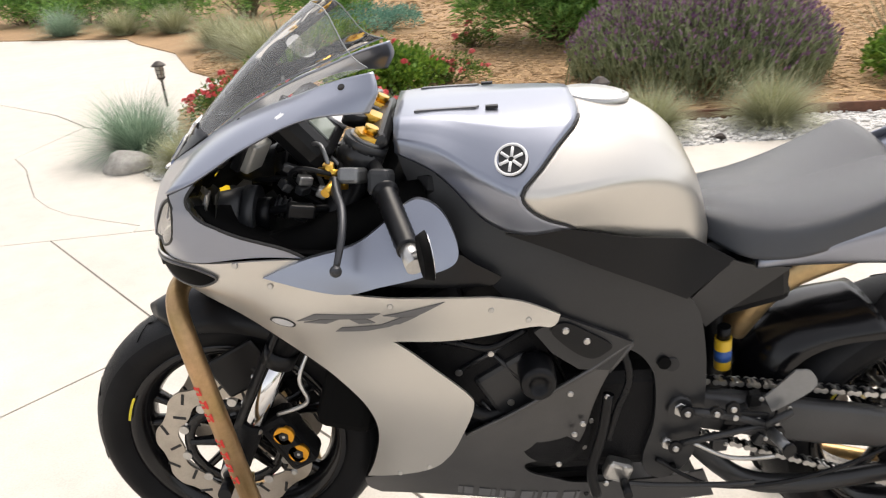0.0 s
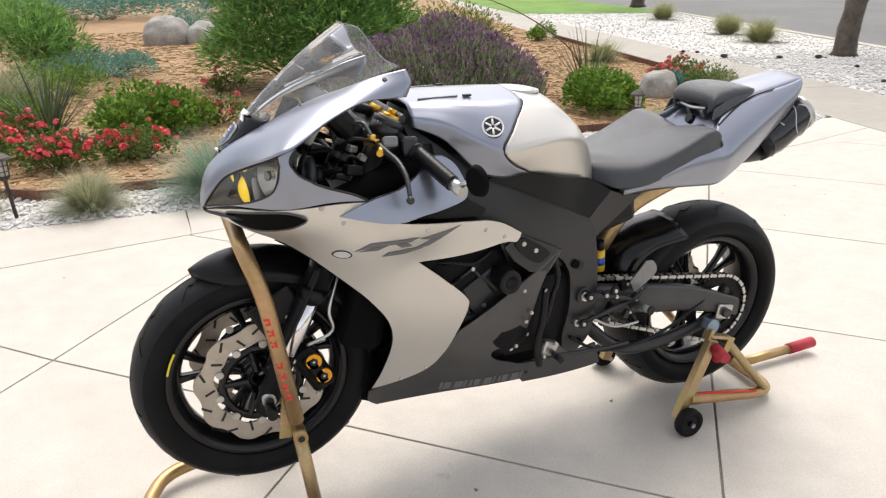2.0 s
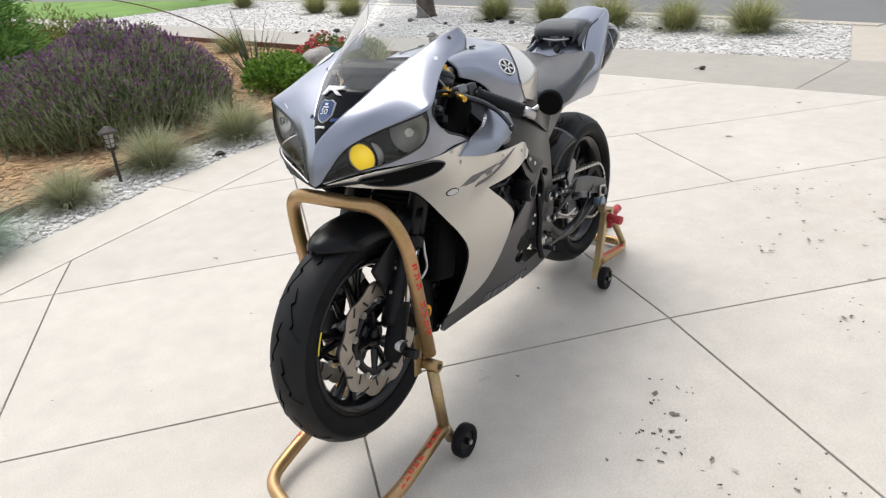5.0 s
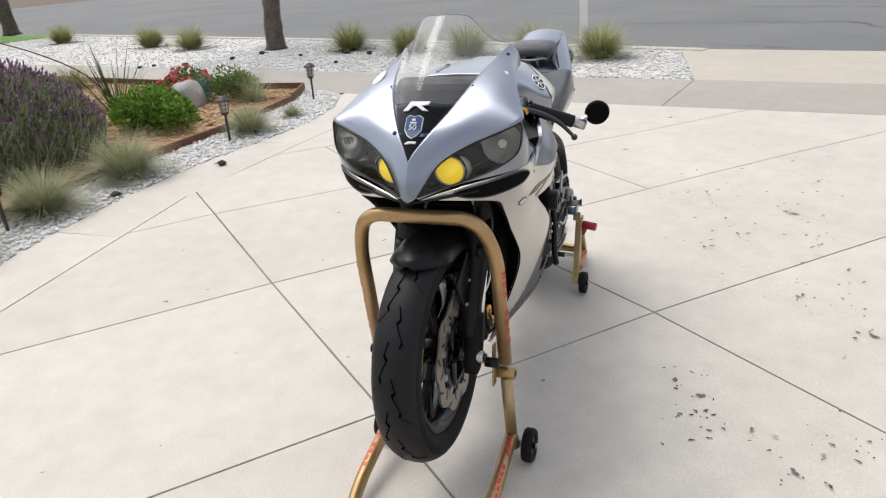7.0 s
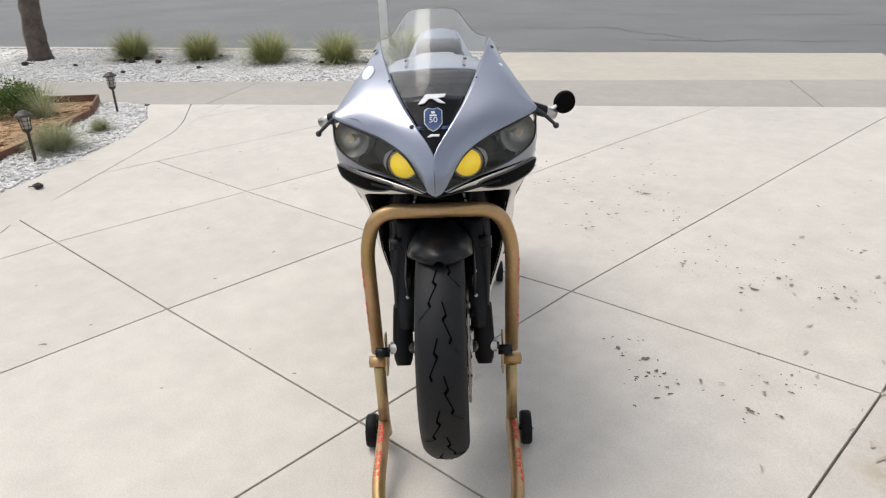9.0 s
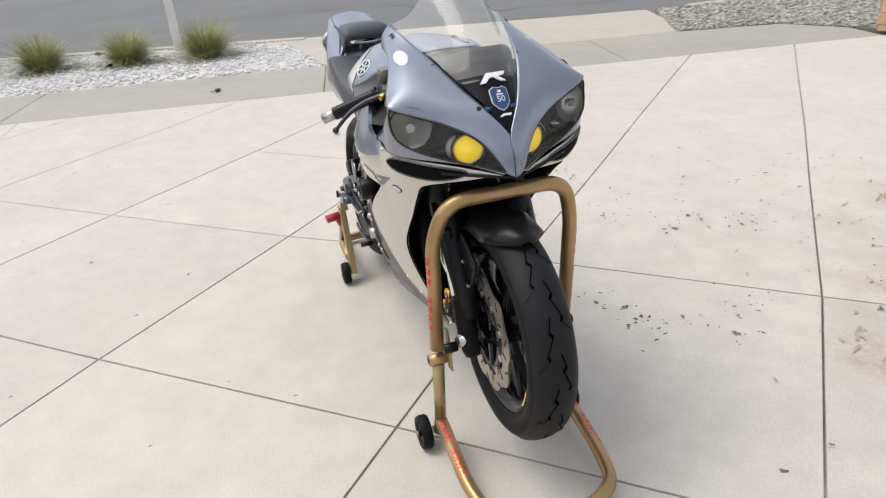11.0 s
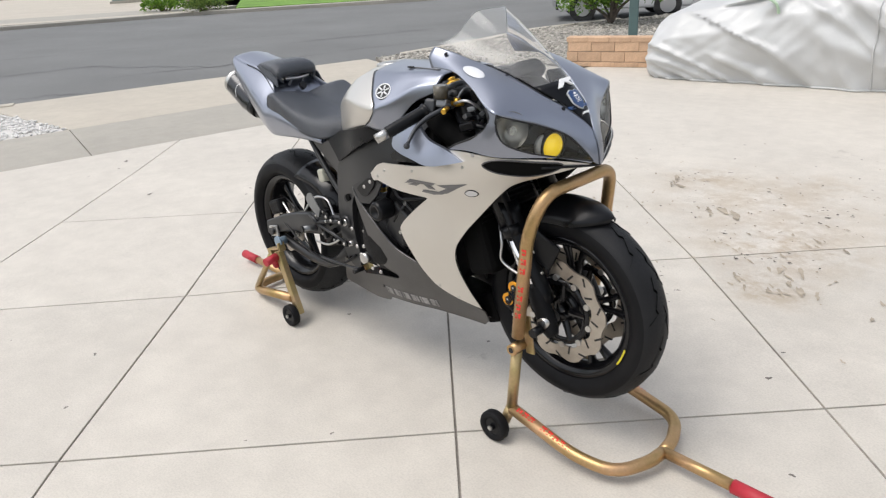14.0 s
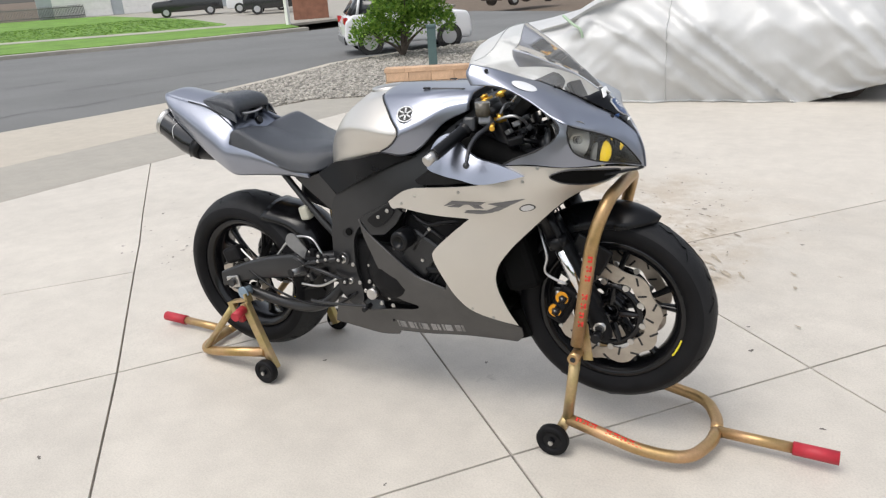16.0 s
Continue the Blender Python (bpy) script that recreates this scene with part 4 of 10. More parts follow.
tuft(5.10, 3.95, 0.16, 0.34, FESCUEPALE, "thin upright dry grass on mulch", 77, 150, name="dry_grass")
bush(1.80, 7.25, [(0, 0, 0.8, 1.15, 0.95), (-0.5, -0.45, 0.28, 0.55, 0.36), (0.35, -0.6, 0.28, 0.55, 0.36), (0.8, -0.3, 0.3, 0.45, 0.36), (-0.1, -0.75, 0.22, 0.45, 0.30), (-0.65, -0.25, 0.5, 0.6, 0.55), (0.6, -0.3, 0.55, 0.65, 0.6), (0.1, -0.55, 0.6, 0.7, 0.6), (-0.3, 0.4, 0.9, 0.7, 0.8), (0.55, 0.35, 0.95, 0.6, 0.75), (-0.95, 0.0, 0.35, 0.42, 0.35), (0.0, -0.2, 1.35, 0.8, 0.6), (-0.6, -0.1, 1.15, 0.6, 0.6), (0.65, -0.1, 1.2, 0.65, 0.6)],
     LEAFBIG, 34000, 0.12, "large dense green bush with long narrow leaves", 78, 0.16, stem_r=0.012, shell=0.5)
bush(0.70, 6.95, mound(0.30, 0.28, 4, 12), LEAFDARK, 900, 0.035, "small shrub with a few red flower spikes", 79, 0.5, flowers=(CORAL, 8, 0.03, 14, 0.05))
bush(4.3, 9.0, mound(1.1, 0.9, 8, 13), LEAFOLIVE, 3800, 0.085, "yellow-green wispy shrub on brown mulch", 80, 0.25)
bush(6.55, 10.1, mound(0.34, 0.36, 5, 14), LEAFLIME, 1000, 0.05, "small clipped yellow-green shrub", 81, 0.5)
tuft(5.9, 7.3, 0.28, 0.2, FOUNTAIN, "low olive grass on mulch", 82, 300, name="dry_grass", width=0.003)
# Flower bed at the corner of the path
bush(-0.25, 4.95, mound(0.58, 0.48, 10, 15), LEAFLIME, 5000, 0.048, "bright green leafy shrub with a few red blooms", 83, 0.75, flowers=(RED, 9, 0.03, 14, 0.02))
bush(-0.32, 4.10, mound(0.36, 0.26, 6, 16, 0.2), LEAFDARK, 1500, 0.035, "low geranium covered in red flowers", 84, 0.6, name="red_geranium", cat="geranium", flowers=(RED, 11, 0.032, 34, 0.03))
bush(-0.85, 4.12, mound(0.42, 0.30, 6, 17, 0.3), LEAFDARK, 1700, 0.035, "low geranium covered in red flowers", 85, 0.6, name="red_geranium", cat="geranium", flowers=(RED, 11, 0.034, 52, 0.03))
bush(-1.38, 4.38, mound(0.42, 0.34, 6, 18), LEAFDARK, 1700, 0.035, "low geranium covered in red flowers", 86, 0.6, name="red_geranium", cat="geranium", flowers=(RED, 11, 0.036, 60, 0.03))
bush(-1.30, 5.05, mound(0.40, 0.32, 6, 19), LEAFDARK, 1400, 0.035, "low geranium covered in red flowers", 87, 0.6, name="red_geranium", cat="geranium", flowers=(RED, 11, 0.036, 50, 0.03))
bush(0.45, 5.25, mound(0.34, 0.26, 6, 20), LEAFDARK, 1300, 0.035, "low geranium with coral flowers", 88, 0.6, name="red_geranium", cat="geranium", flowers=(CORAL, 10, 0.032, 30, 0.03))
boulder(-0.80, 4.62, 0.15, 0.12, 0.14, 6, "rounded grey stone among red geraniums")
sword_plant(-1.00, 5.20, 70, 0.78, "yucca with dark green sword leaves behind red flowers", 89)
bush(-1.35, 5.9, mound(0.5, 0.3, 5, 21), LEAFLIME, 1500, 0.05, "low lime green ground cover", 90, 0.3)
boulder(-1.72, 3.22, 0.16, 0.12, 0.10, 7, "rough brown stone at the corner of the bed", 0.0)
# Ground cover and boulders further back
for k, (x, y, r) in enumerate(((-4.6, 11.6, 1.0), (-6.2, 12.2, 1.1), (-8.0, 13.0, 1.2), (-10.2, 14.0, 1.3))):
    bush(x, y, mound(r, 1.0, 9, 70 + k), LEAFBIG, 3200, 0.10, "dark green shrub closing the far end of the path", 170 + k, 0.3)
tuft(-4.75, 10.35, 0.4, 0.34, FESCUEPALE, "pale grass mound beside the garden path", 174, 400, width=0.003)
tuft(-5.9, 10.75, 0.4, 0.34, FESCUEBLUE, "blue-green grass mound beside the garden path", 175, 400, width=0.003)
bush(-0.75, 8.9, mound(0.95, 0.38, 10, 22), LEAFTEAL, 4200, 0.05, "wide blue-green cushion of ground cover", 91, 0.3, name="ground_cover", cat="ground cover")
bush(0.9, 14.0, mound(1.0, 0.6, 7, 23), LEAFTEAL, 2200, 0.08, "blue-green mound behind two boulders", 92, 0.3, name="ground_cover", cat="ground cover")
bush(-1.4, 20.5, mound(3.2, 0.9, 12, 24, 1.0), LEAFTEAL, 3600, 0.14, "long blue-green hedge of ground cover", 93, 0.3, name="ground_cover", cat="ground cover")
bush(3.6, 21.5, mound(2.6, 0.9, 10, 25, 1.0), LEAFTEAL, 2600, 0.14, "long blue-green hedge of ground cover", 94, 0.3, name="ground_cover", cat="ground cover")
boulder(0.33, 12.95, 0.44, 0.36, 0.40, 8, "large pale grey boulder on mulch")
boulder(0.93, 12.75, 0.34, 0.3, 0.30, 9, "pale grey boulder on mulch")
# Tall shrubs beside the garden path
for k, (x, y, r, h) in enumerate(((-4.9, 12.4, 1.2, 1.5), (-3.2, 11.6, 1.1, 1.4), (-1.6, 9.6, 0.9, 1.1), (-6.8, 13.4, 1.4, 1.7), (-2.6, 14.5, 1.6, 1.6))):
    bush(x, y, mound(r, h, 8, 30 + k), LEAFBIG, 3600, 0.16, "tall green shrub with long narrow leaves by the path", 120 + k, 0.14, name="path_shrub", stem_r=0.012)
bush(-1.15, 7.3, mound(0.7, 0.45, 6, 41), LEAFLIME, 1600, 0.07, "lime green low shrub beside the path", 130, 0.3)

# ---------------------------------------------------------------- solar path lamps


def path_lamp(x, y, turn=0.0):
    root = empty("path_lamp", (x, y, 0.0))
    bm = bmesh.new()
    bm_cyl(bm, 0.011, 0.011, (0, 0, -0.02), (0, 0, 0.25), 12)
    part("stake", bm, LAMPDARK, root)
    bm = bmesh.new()
    bm_cyl(bm, 0.032, 0.036, (0, 0, 0.245), (0, 0, 0.258), 24)
    bm_cyl(bm, 0.020, 0.030, (0, 0, 0.232), (0, 0, 0.246), 20)
    part("collar", bm, LAMPDARK, root)
    bm = bmesh.new()
    bm_cyl(bm, 0.025, 0.035, (0, 0, 0.259), (0, 0, 0.352), 24)
    part("glass", bm, LAMPGLASS, root, "frosted glass lantern")
    for k in range(6):
        a = k * math.pi / 3
        bm = bmesh.new()
        bm_tube(bm, [(0.030 * math.cos(a), 0.030 * math.sin(a), 0.255), (0.041 * math.cos(a), 0.041 * math.sin(a), 0.355)], 0.0028, 6)
        part("rib", bm, LAMPDARK, root)
    for z, r in ((0.285, 0.034), (0.32, 0.038)):
        bm = bmesh.new()
        bm_tube(bm, [(r * math.cos(t * math.pi / 10), r * math.sin(t * math.pi / 10), z) for t in range(20)], 0.0022, 6, closed=True)
        part("ring", bm, LAMPDARK, root)
    bm = bmesh.new()
    bm_cyl(bm, 0.064, 0.056, (0, 0, 0.353), (0, 0, 0.366), 28)
    bm_cyl(bm, 0.056, 0.020, (0, 0, 0.366), (0, 0, 0.394), 28)
    part("cap", bm, LAMPDARK, root, "bronze cap")
    root.rotation_euler = (0, turn, 0)
    return tagged(root, "dark bronze solar path lamp staked in gravel", "path lamp", "path lamps")


path_lamp(-1.00, 3.00, -0.06)
for x, y in ((1.34, 3.26), (3.49, 3.15), (5.21, 3.28), (-2.13, 5.05)):
    path_lamp(x, y)

# Dark pods and leaf litter on gravel and paving
g = random.Random(77)


def pod(x, y, z, r, seed):
    bm = bmesh.new()
    bmesh.ops.create_icosphere(bm, subdivisions=2, radius=r)
    for v in bm.verts:
        v.co *= 1 + 0.3 * noise.noise(v.co * 40 + Vector((seed, 0, 0)))
        v.co.z *= 0.6
    bm_tube(bm, [(r * 0.6, 0, 0), (r * 1.6, r * 0.3, -0.2 * r), (r * 2.3, r * 0.2, -0.3 * r)], r * 0.12, 5)
    ob = obj("seed_pod", bm, LITTER)
    ob.location = (x, y, z + r * 0.55)
    ob.rotation_euler = (0, 0, seed * 1.3)
    return tagged(ob, "dark dry seed pod", "seed pod", "pods on the ground")


pod(2.83, 2.77, 0, 0.034, 1)
pod(2.05, 3.08, 0, 0.034, 2)
for k in range(16):
    pod(g.uniform(7.6, 9.3), g.uniform(1.2, 8.0), 0.0, g.uniform(0.03, 0.055), 3 + k)
pod(5.6, 0.6, 0, 0.03, 30)

# ---------------------------------------------------------------- street trees, post, neighbour's things


def trunk(x, y, r, h, lean, seed):
    root = empty("street_tree", (x, y, -0.02))
    bm = bmesh.new()
    pts = [(0, 0, 0), (lean * 0.2, 0.02, h * 0.25), (lean * 0.55, 0.0, h * 0.55), (lean, 0.05, h)]
    line = curve_through(pts, 6)
    rr = [r * (1.35 if k == 0 else 1.12 if k == 1 else 1.0 - 0.25 * k / len(line)) for k in range(len(line))]
    bm_tube(bm, line, rr, 16)
    for v in bm.verts:
        v.co += v.normal * 0.0 + Vector((noise.noise(v.co * 9), noise.noise(v.co * 9 + Vector((5, 0, 0))), 0)) * r * 0.18
    part("trunk", bm, BARK, root, smooth=True)
    g = random.Random(seed)
    blobs = []
    for k in range(5):
        a = k * 1.257 + seed
        tip = Vector((lean + 1.1 * math.cos(a), 1.1 * math.sin(a), h + g.uniform(0.9, 1.5)))
        bm = bmesh.new()
        bm_tube(bm, curve_through([line[-3], (line[-1] + tip) / 2 + Vector((0, 0, 0.1)), tip], 4), [r * 0.55 - r * 0.045 * q for q in range(9)], 8)
        part("limb", bm, BARK, root)
        blobs.append((tip.x, tip.y, tip.z + 0.3, 1.0, 0.8))
    v, f = leaf_cloud(g, 2600, blobs + [(lean, 0, h + 1.9, 1.2, 0.9)], 0.14, 0.5)
    data_part("crown", np_mesh("crown", v, f, LEAFDARK), root)
    return tagged(root, "street tree with a dark grey leaning trunk in white gravel", "tree")


trunk(9.46, 6.35, 0.155, 2.6, 0.35, 3)
trunk(14.2, 17.8, 0.2, 2.8, -0.2, 5)

mail = empty("mailbox_post", (8.62, 0.97, 0))
bm = bmesh.new()
bm_box(bm, 0.10, 0.10, 1.2, Matrix.Translation((0, 0, 0.58)), 0.006)
part("post", bm, WHITEPAINT, mail)
bm = bmesh.new()
bm_box(bm, 0.14, 0.14, 0.03, Matrix.Translation((0, 0, 1.19)), 0.006)
part("post_cap", bm, WHITEPAINT, mail)
bm = bmesh.new()
bm_box(bm, 0.46, 0.17, 0.14, Matrix.Translation((0.05, 0, 1.275)), 0.01)
bm_cyl(bm, 0.085, 0.085, (-0.18, 0, 1.335), (0.28, 0, 1.335), 24)
part("mailbox", bm, surface("mailbox_blue_grey", (0.33, 0.42, 0.47), 0.5, grain=0.1), mail, "blue-grey rounded mailbox")
tagged(mail, "white painted timber mailbox post in gravel", "mailbox")

# Brick planter wall
planter = tagged(empty("brick_planter"), "low planter wall of tan bricks in running bond", "planter wall")
PA, PB, PH = Vector((4.13, -5.70, 0)), Vector((2.95, -6.16, 0)), 0.345
pd = (PB - PA).normalized()
pnrm = Vector((-pd.y, pd.x, 0))
if pnrm.y < 0:
    pnrm = -pnrm
pl = (PB - PA).length
rot = Matrix((( pd.x, pnrm.x, 0, 0), (pd.y, pnrm.y, 0, 0), (0, 0, 1, 0), (0, 0, 0, 1)))
bm = bmesh.new()
bm_box(bm, pl - 0.01, 0.13, PH - 0.01, Matrix.Translation(PA + pd * pl / 2 - pnrm * 0.08 + Vector((0, 0, PH / 2 - 0.005))) @ rot)
part("mortar_core", bm, MORTAR, planter)
bme = {}


def brick_mesh(ln, ht, dp):
    key = (round(ln, 3), round(ht, 3), round(dp, 3))
    if key not in bme:
        q = bmesh.new()
        bm_box(q, ln, dp, ht, None, 0.004)
        me = bpy.data.meshes.new("brick")
        q.to_mesh(me)
        q.free()
        me.materials.append(BRICK)
        bme[key] = me
    return bme[key]


bl, z0 = 0.275, 0.0
for c, ch in enumerate((0.061, 0.117, 0.117)):
    s = -bl * (0.5 if c == 1 else 0.93)
    while s < pl - 0.02:
        a, b = max(0, s), min(pl, s + bl)
        if b - a > 0.04:
            me = brick_mesh(b - a - 0.010, ch - 0.010, 0.11)
            data_part("brick", me, planter, Matrix.Translation(PA + pd * (a + b) / 2 - pnrm * 0.055 + Vector((0, 0, z0 + ch / 2))) @ rot)
        s += bl
    z0 += ch
s = 0.0
while s < pl - 0.02:
    a, b = s, min(pl, s + 0.25)
    me = brick_mesh(b - a - 0.008, 0.05, 0.17)
    data_part("brick", me, planter, Matrix.Translation(PA + pd * (a + b) / 2 - pnrm * 0.075 + Vector((0, 0, PH - 0.03))) @ rot)
    s += 0.25
pillar = empty("brick_pillar", tuple(PB + pd * 0.12))
for c in range(5):
    data_part("brick", brick_mesh(0.22, 0.07, 0.22), pillar, Matrix.Translation((0, -0.08, 0.04 + c * 0.08)) @ rot)
tagged(pillar, "short tan brick pillar at the end of a planter", "pillar")

post = empty("utility_post", (4.66, -8.05, 0))
bm = bmesh.new()
bm_box(bm, 0.13, 0.10, 0.62, Matrix.Translation((0, 0, 0.31)), 0.012)
part("body", bm, GREENPOST, post)
bm = bmesh.new()
bm_box(bm, 0.15, 0.12, 0.05, Matrix.Translation((0, 0, 0.64)), 0.012)
part("cap", bm, GREENPOST, post)
post.rotation_euler = (0, 0, 0.5)
tagged(post, "grey-green square utility post in pebbles", "utility post")

tree = empty("small_tree", (6.16, -9.80, 0.0))
g = random.Random(9)
bm = bmesh.new()
blobs = [(0, 0, 0.95, 0.60, 0.5), (0.40, 0.25, 0.7, 0.45, 0.38), (-0.45, -0.15, 0.85, 0.52, 0.45), (0.1, -0.40, 1.2, 0.5, 0.4), (-0.3, 0.3, 1.3, 0.55, 0.45), (-0.1, 0, 1.65, 0.6, 0.4), (0.3, -0.2, 0.4, 0.3, 0.22), (-0.6, -0.1, 1.5, 0.45, 0.4)]
blobs = [(bx, by, max(0.3, bz - 0.32), br, bh) for bx, by, bz, br, bh in blobs]
for bx, by, bz, br, bh in blobs:
    bm_tube(bm, curve_through([(0, 0, 0), (bx * 0.3, by * 0.3, bz * 0.5), (bx, by, bz)], 4), [0.04 - 0.0035 * q for q in range(9)], 7)
part("trunk", bm, BARK, tree)
v, f = leaf_cloud(g, 9000, blobs, 0.085, 0.5)
data_part("crown", np_mesh("crown", v, f, LEAFLIME), tree)
tagged(tree, "small leafy green tree in a pebble bed", "tree")


# The car under a loose silver cover
def covered_car():
    root = empty("covered_car", (0, 0, 0))
    L, W = 4.35, 1.50
    x0, yc = 3.02, -6.30
    prof = [(0, 0.70), (0.03, 0.88), (0.09, 1.02), (0.18, 1.12), (0.26, 1.22), (0.34, 1.48), (0.44, 1.68), (0.58, 1.74), (0.78, 1.70), (0.9, 1.55), (0.97, 1.25), (1.0, 0.8)]
    nu, nv = 150, 110
    bm = bmesh.new()
    rows = []
    for i in range(nu + 1):
        u = i / nu
        hgt = 0.74 * np.interp(u, [p[0] for p in prof], [p[1] for p in prof])
        end = min(1.0, min(u, 1 - u) / 0.09)
        half = W / 2 * (0.62 + 0.38 * math.sqrt(max(0.0, 1 - (1 - end) ** 2)))
        row = []
        for j in range(nv + 1):
            s = j / nv * 2 - 1
            a = abs(s)
            # over the roof, round the shoulder, down the side to the ground
            if a < 0.42:
                y, z = half * 0.80 * (a / 0.42), hgt - 0.10 * (a / 0.42) ** 2.2
            else:
                k = (a - 0.42) / 0.58
                top = hgt - 0.10
                z = top * (1 - k)
                waist = 1.0 if z < 0.7 else 1.0 - 0.2 * (z - 0.7) / max(0.05, top - 0.7)
                y = half * (0.80 + 0.20 * min(1, k * 3)) * waist + 0.035 * math.sin(k * 3.14)
            y *= 1 if s > 0 else -1
            p = Vector((x0 - u * L, yc + y, max(0.0, z)))
            # folds that hang from the shoulders
            if a > 0.30:
                k = (a - 0.30) / 0.70
                w1 = noise.noise(Vector((u * 7 - a * 2.6, a * 0.9, 4.0)))
                w2 = noise.noise(Vector((u * 13 + a * 3.5, a * 1.6, 7.0)))
                w3 = noise.noise(Vector((u * 24 - a * 9.0, a * 3.0, 1.5)))
                fold = 0.050 * w1 * min(1.0, k * 2) + 0.020 * math.copysign(abs(w2) ** 0.7, w2) * min(1.0, k * 2) + 0.012 * w3 + 0.005 * noise.noise(Vector((u * 55, a * 20, 9)))
                crease = abs(noise.noise(Vector((u * 11 - a * 6.5, a * 1.1, 51.0))))
                fold += 0.055 * max(0.0, 0.16 - crease) / 0.16 * min(1.0, k * 3)
                fold -= 0.045 * min(1.0, k * 3) * (abs(noise.noise(Vector((u * 8 - a * 4.5, a * 1.6, 21.0)))) + 0.5 * abs(noise.noise(Vector((u * 19 + a * 9.0, a * 2.5, 33.0))))) - 0.015
                if s > 0:
                    fold += 0.11 * math.exp(-((u - 0.30) / 0.022) ** 2 - ((a - 0.50) / 0.05) ** 2)
                p.y += (1 if s > 0 else -1) * fold
                tuck = max(0.0, k - 0.72) / 0.28
                p.y -= (1 if s > 0 else -1) * 0.06 * tuck
            p.z += 0.02 * noise.noise(p * 3.0) * min(1, p.z)
            lift = max(0.0, (u - 0.80) / 0.2) * 0.5
            if p.z < lift * 1.0 and s > 0:
                p.z = lift * (0.55 + 0.45 * u) * 0.5 + p.z * 0.5
            p.y += 0.13 * (p.x - 2.2)
            row.append(bm.verts.new(p))
        rows.append(row)
    for i in range(nu):
        for j in range(nv):
            bm.faces.new((rows[i][j], rows[i][j + 1], rows[i + 1][j + 1], rows[i + 1][j])).smooth = True
    for e in (0, nu):
        ring = rows[e]
        c = bm.verts.new(sum((v.co for v in ring), Vector()) / len(ring) + Vector((0.02 if e == 0 else -0.02, 0, -0.1)))
        for j in range(nv):
            bm.faces.new((c, ring[j], ring[j + 1]) if e else (c, ring[j + 1], ring[j])).smooth = True
    seam_line = [rows[int(nu * 0.50)][j].co.copy() for j in range(int(nv * 0.62), nv + 1)]
    hem_line = [rows[i][nv].co + Vector((0, 0.006, 0.012)) for i in range(8, int(nu * 0.78))]
    knot = rows[int(nu * 0.30)][int(nv * 0.75)].co.copy()
    bmesh.ops.recalc_face_normals(bm, faces=bm.faces[:])
    part("cover", bm, COVER, root)
    bm = bmesh.new()
    bm_tube(bm, hem_line, 0.011, 6)
    part("hem", bm, COVER, root)
    bm = bmesh.new()
    bm_tube(bm, [rows_p + Vector((0, 0.006, 0)) for rows_p in seam_line], 0.007, 6)
    part("seam", bm, COVER, root)
    bm = bmesh.new()
    p = knot + Vector((0.0, 0.03, 0.0))
    bm_tube(bm, curve_through([p + Vector((0.16, 0.0, 0.10)), p + Vector((0.06, 0.02, 0.02)), p + Vector((-0.03, 0.03, -0.04)), p + Vector((-0.05, 0.01, -0.12))], 5), 0.014, 6)
    part("strap", bm, surface("pale_green_strap", (0.42, 0.55, 0.40), 0.7, grain=0.1), root, "pale green strap tied at the mirror")
    for x in (2.3, -0.75):
        for s in (-1, 1):
            bm = bmesh.new()
            bm_cyl(bm, 0.23, 0.23, (x, yc + s * 0.42 + 0.13 * (x - 2.2), 0.23), (x, yc + s * 0.57 + 0.13 * (x - 2.2), 0.23), 36)
            part("tyre", bm, LITTER, root)
    return tagged(root, "parked car under a loose silver-grey fabric cover", "covered car")


covered_car()


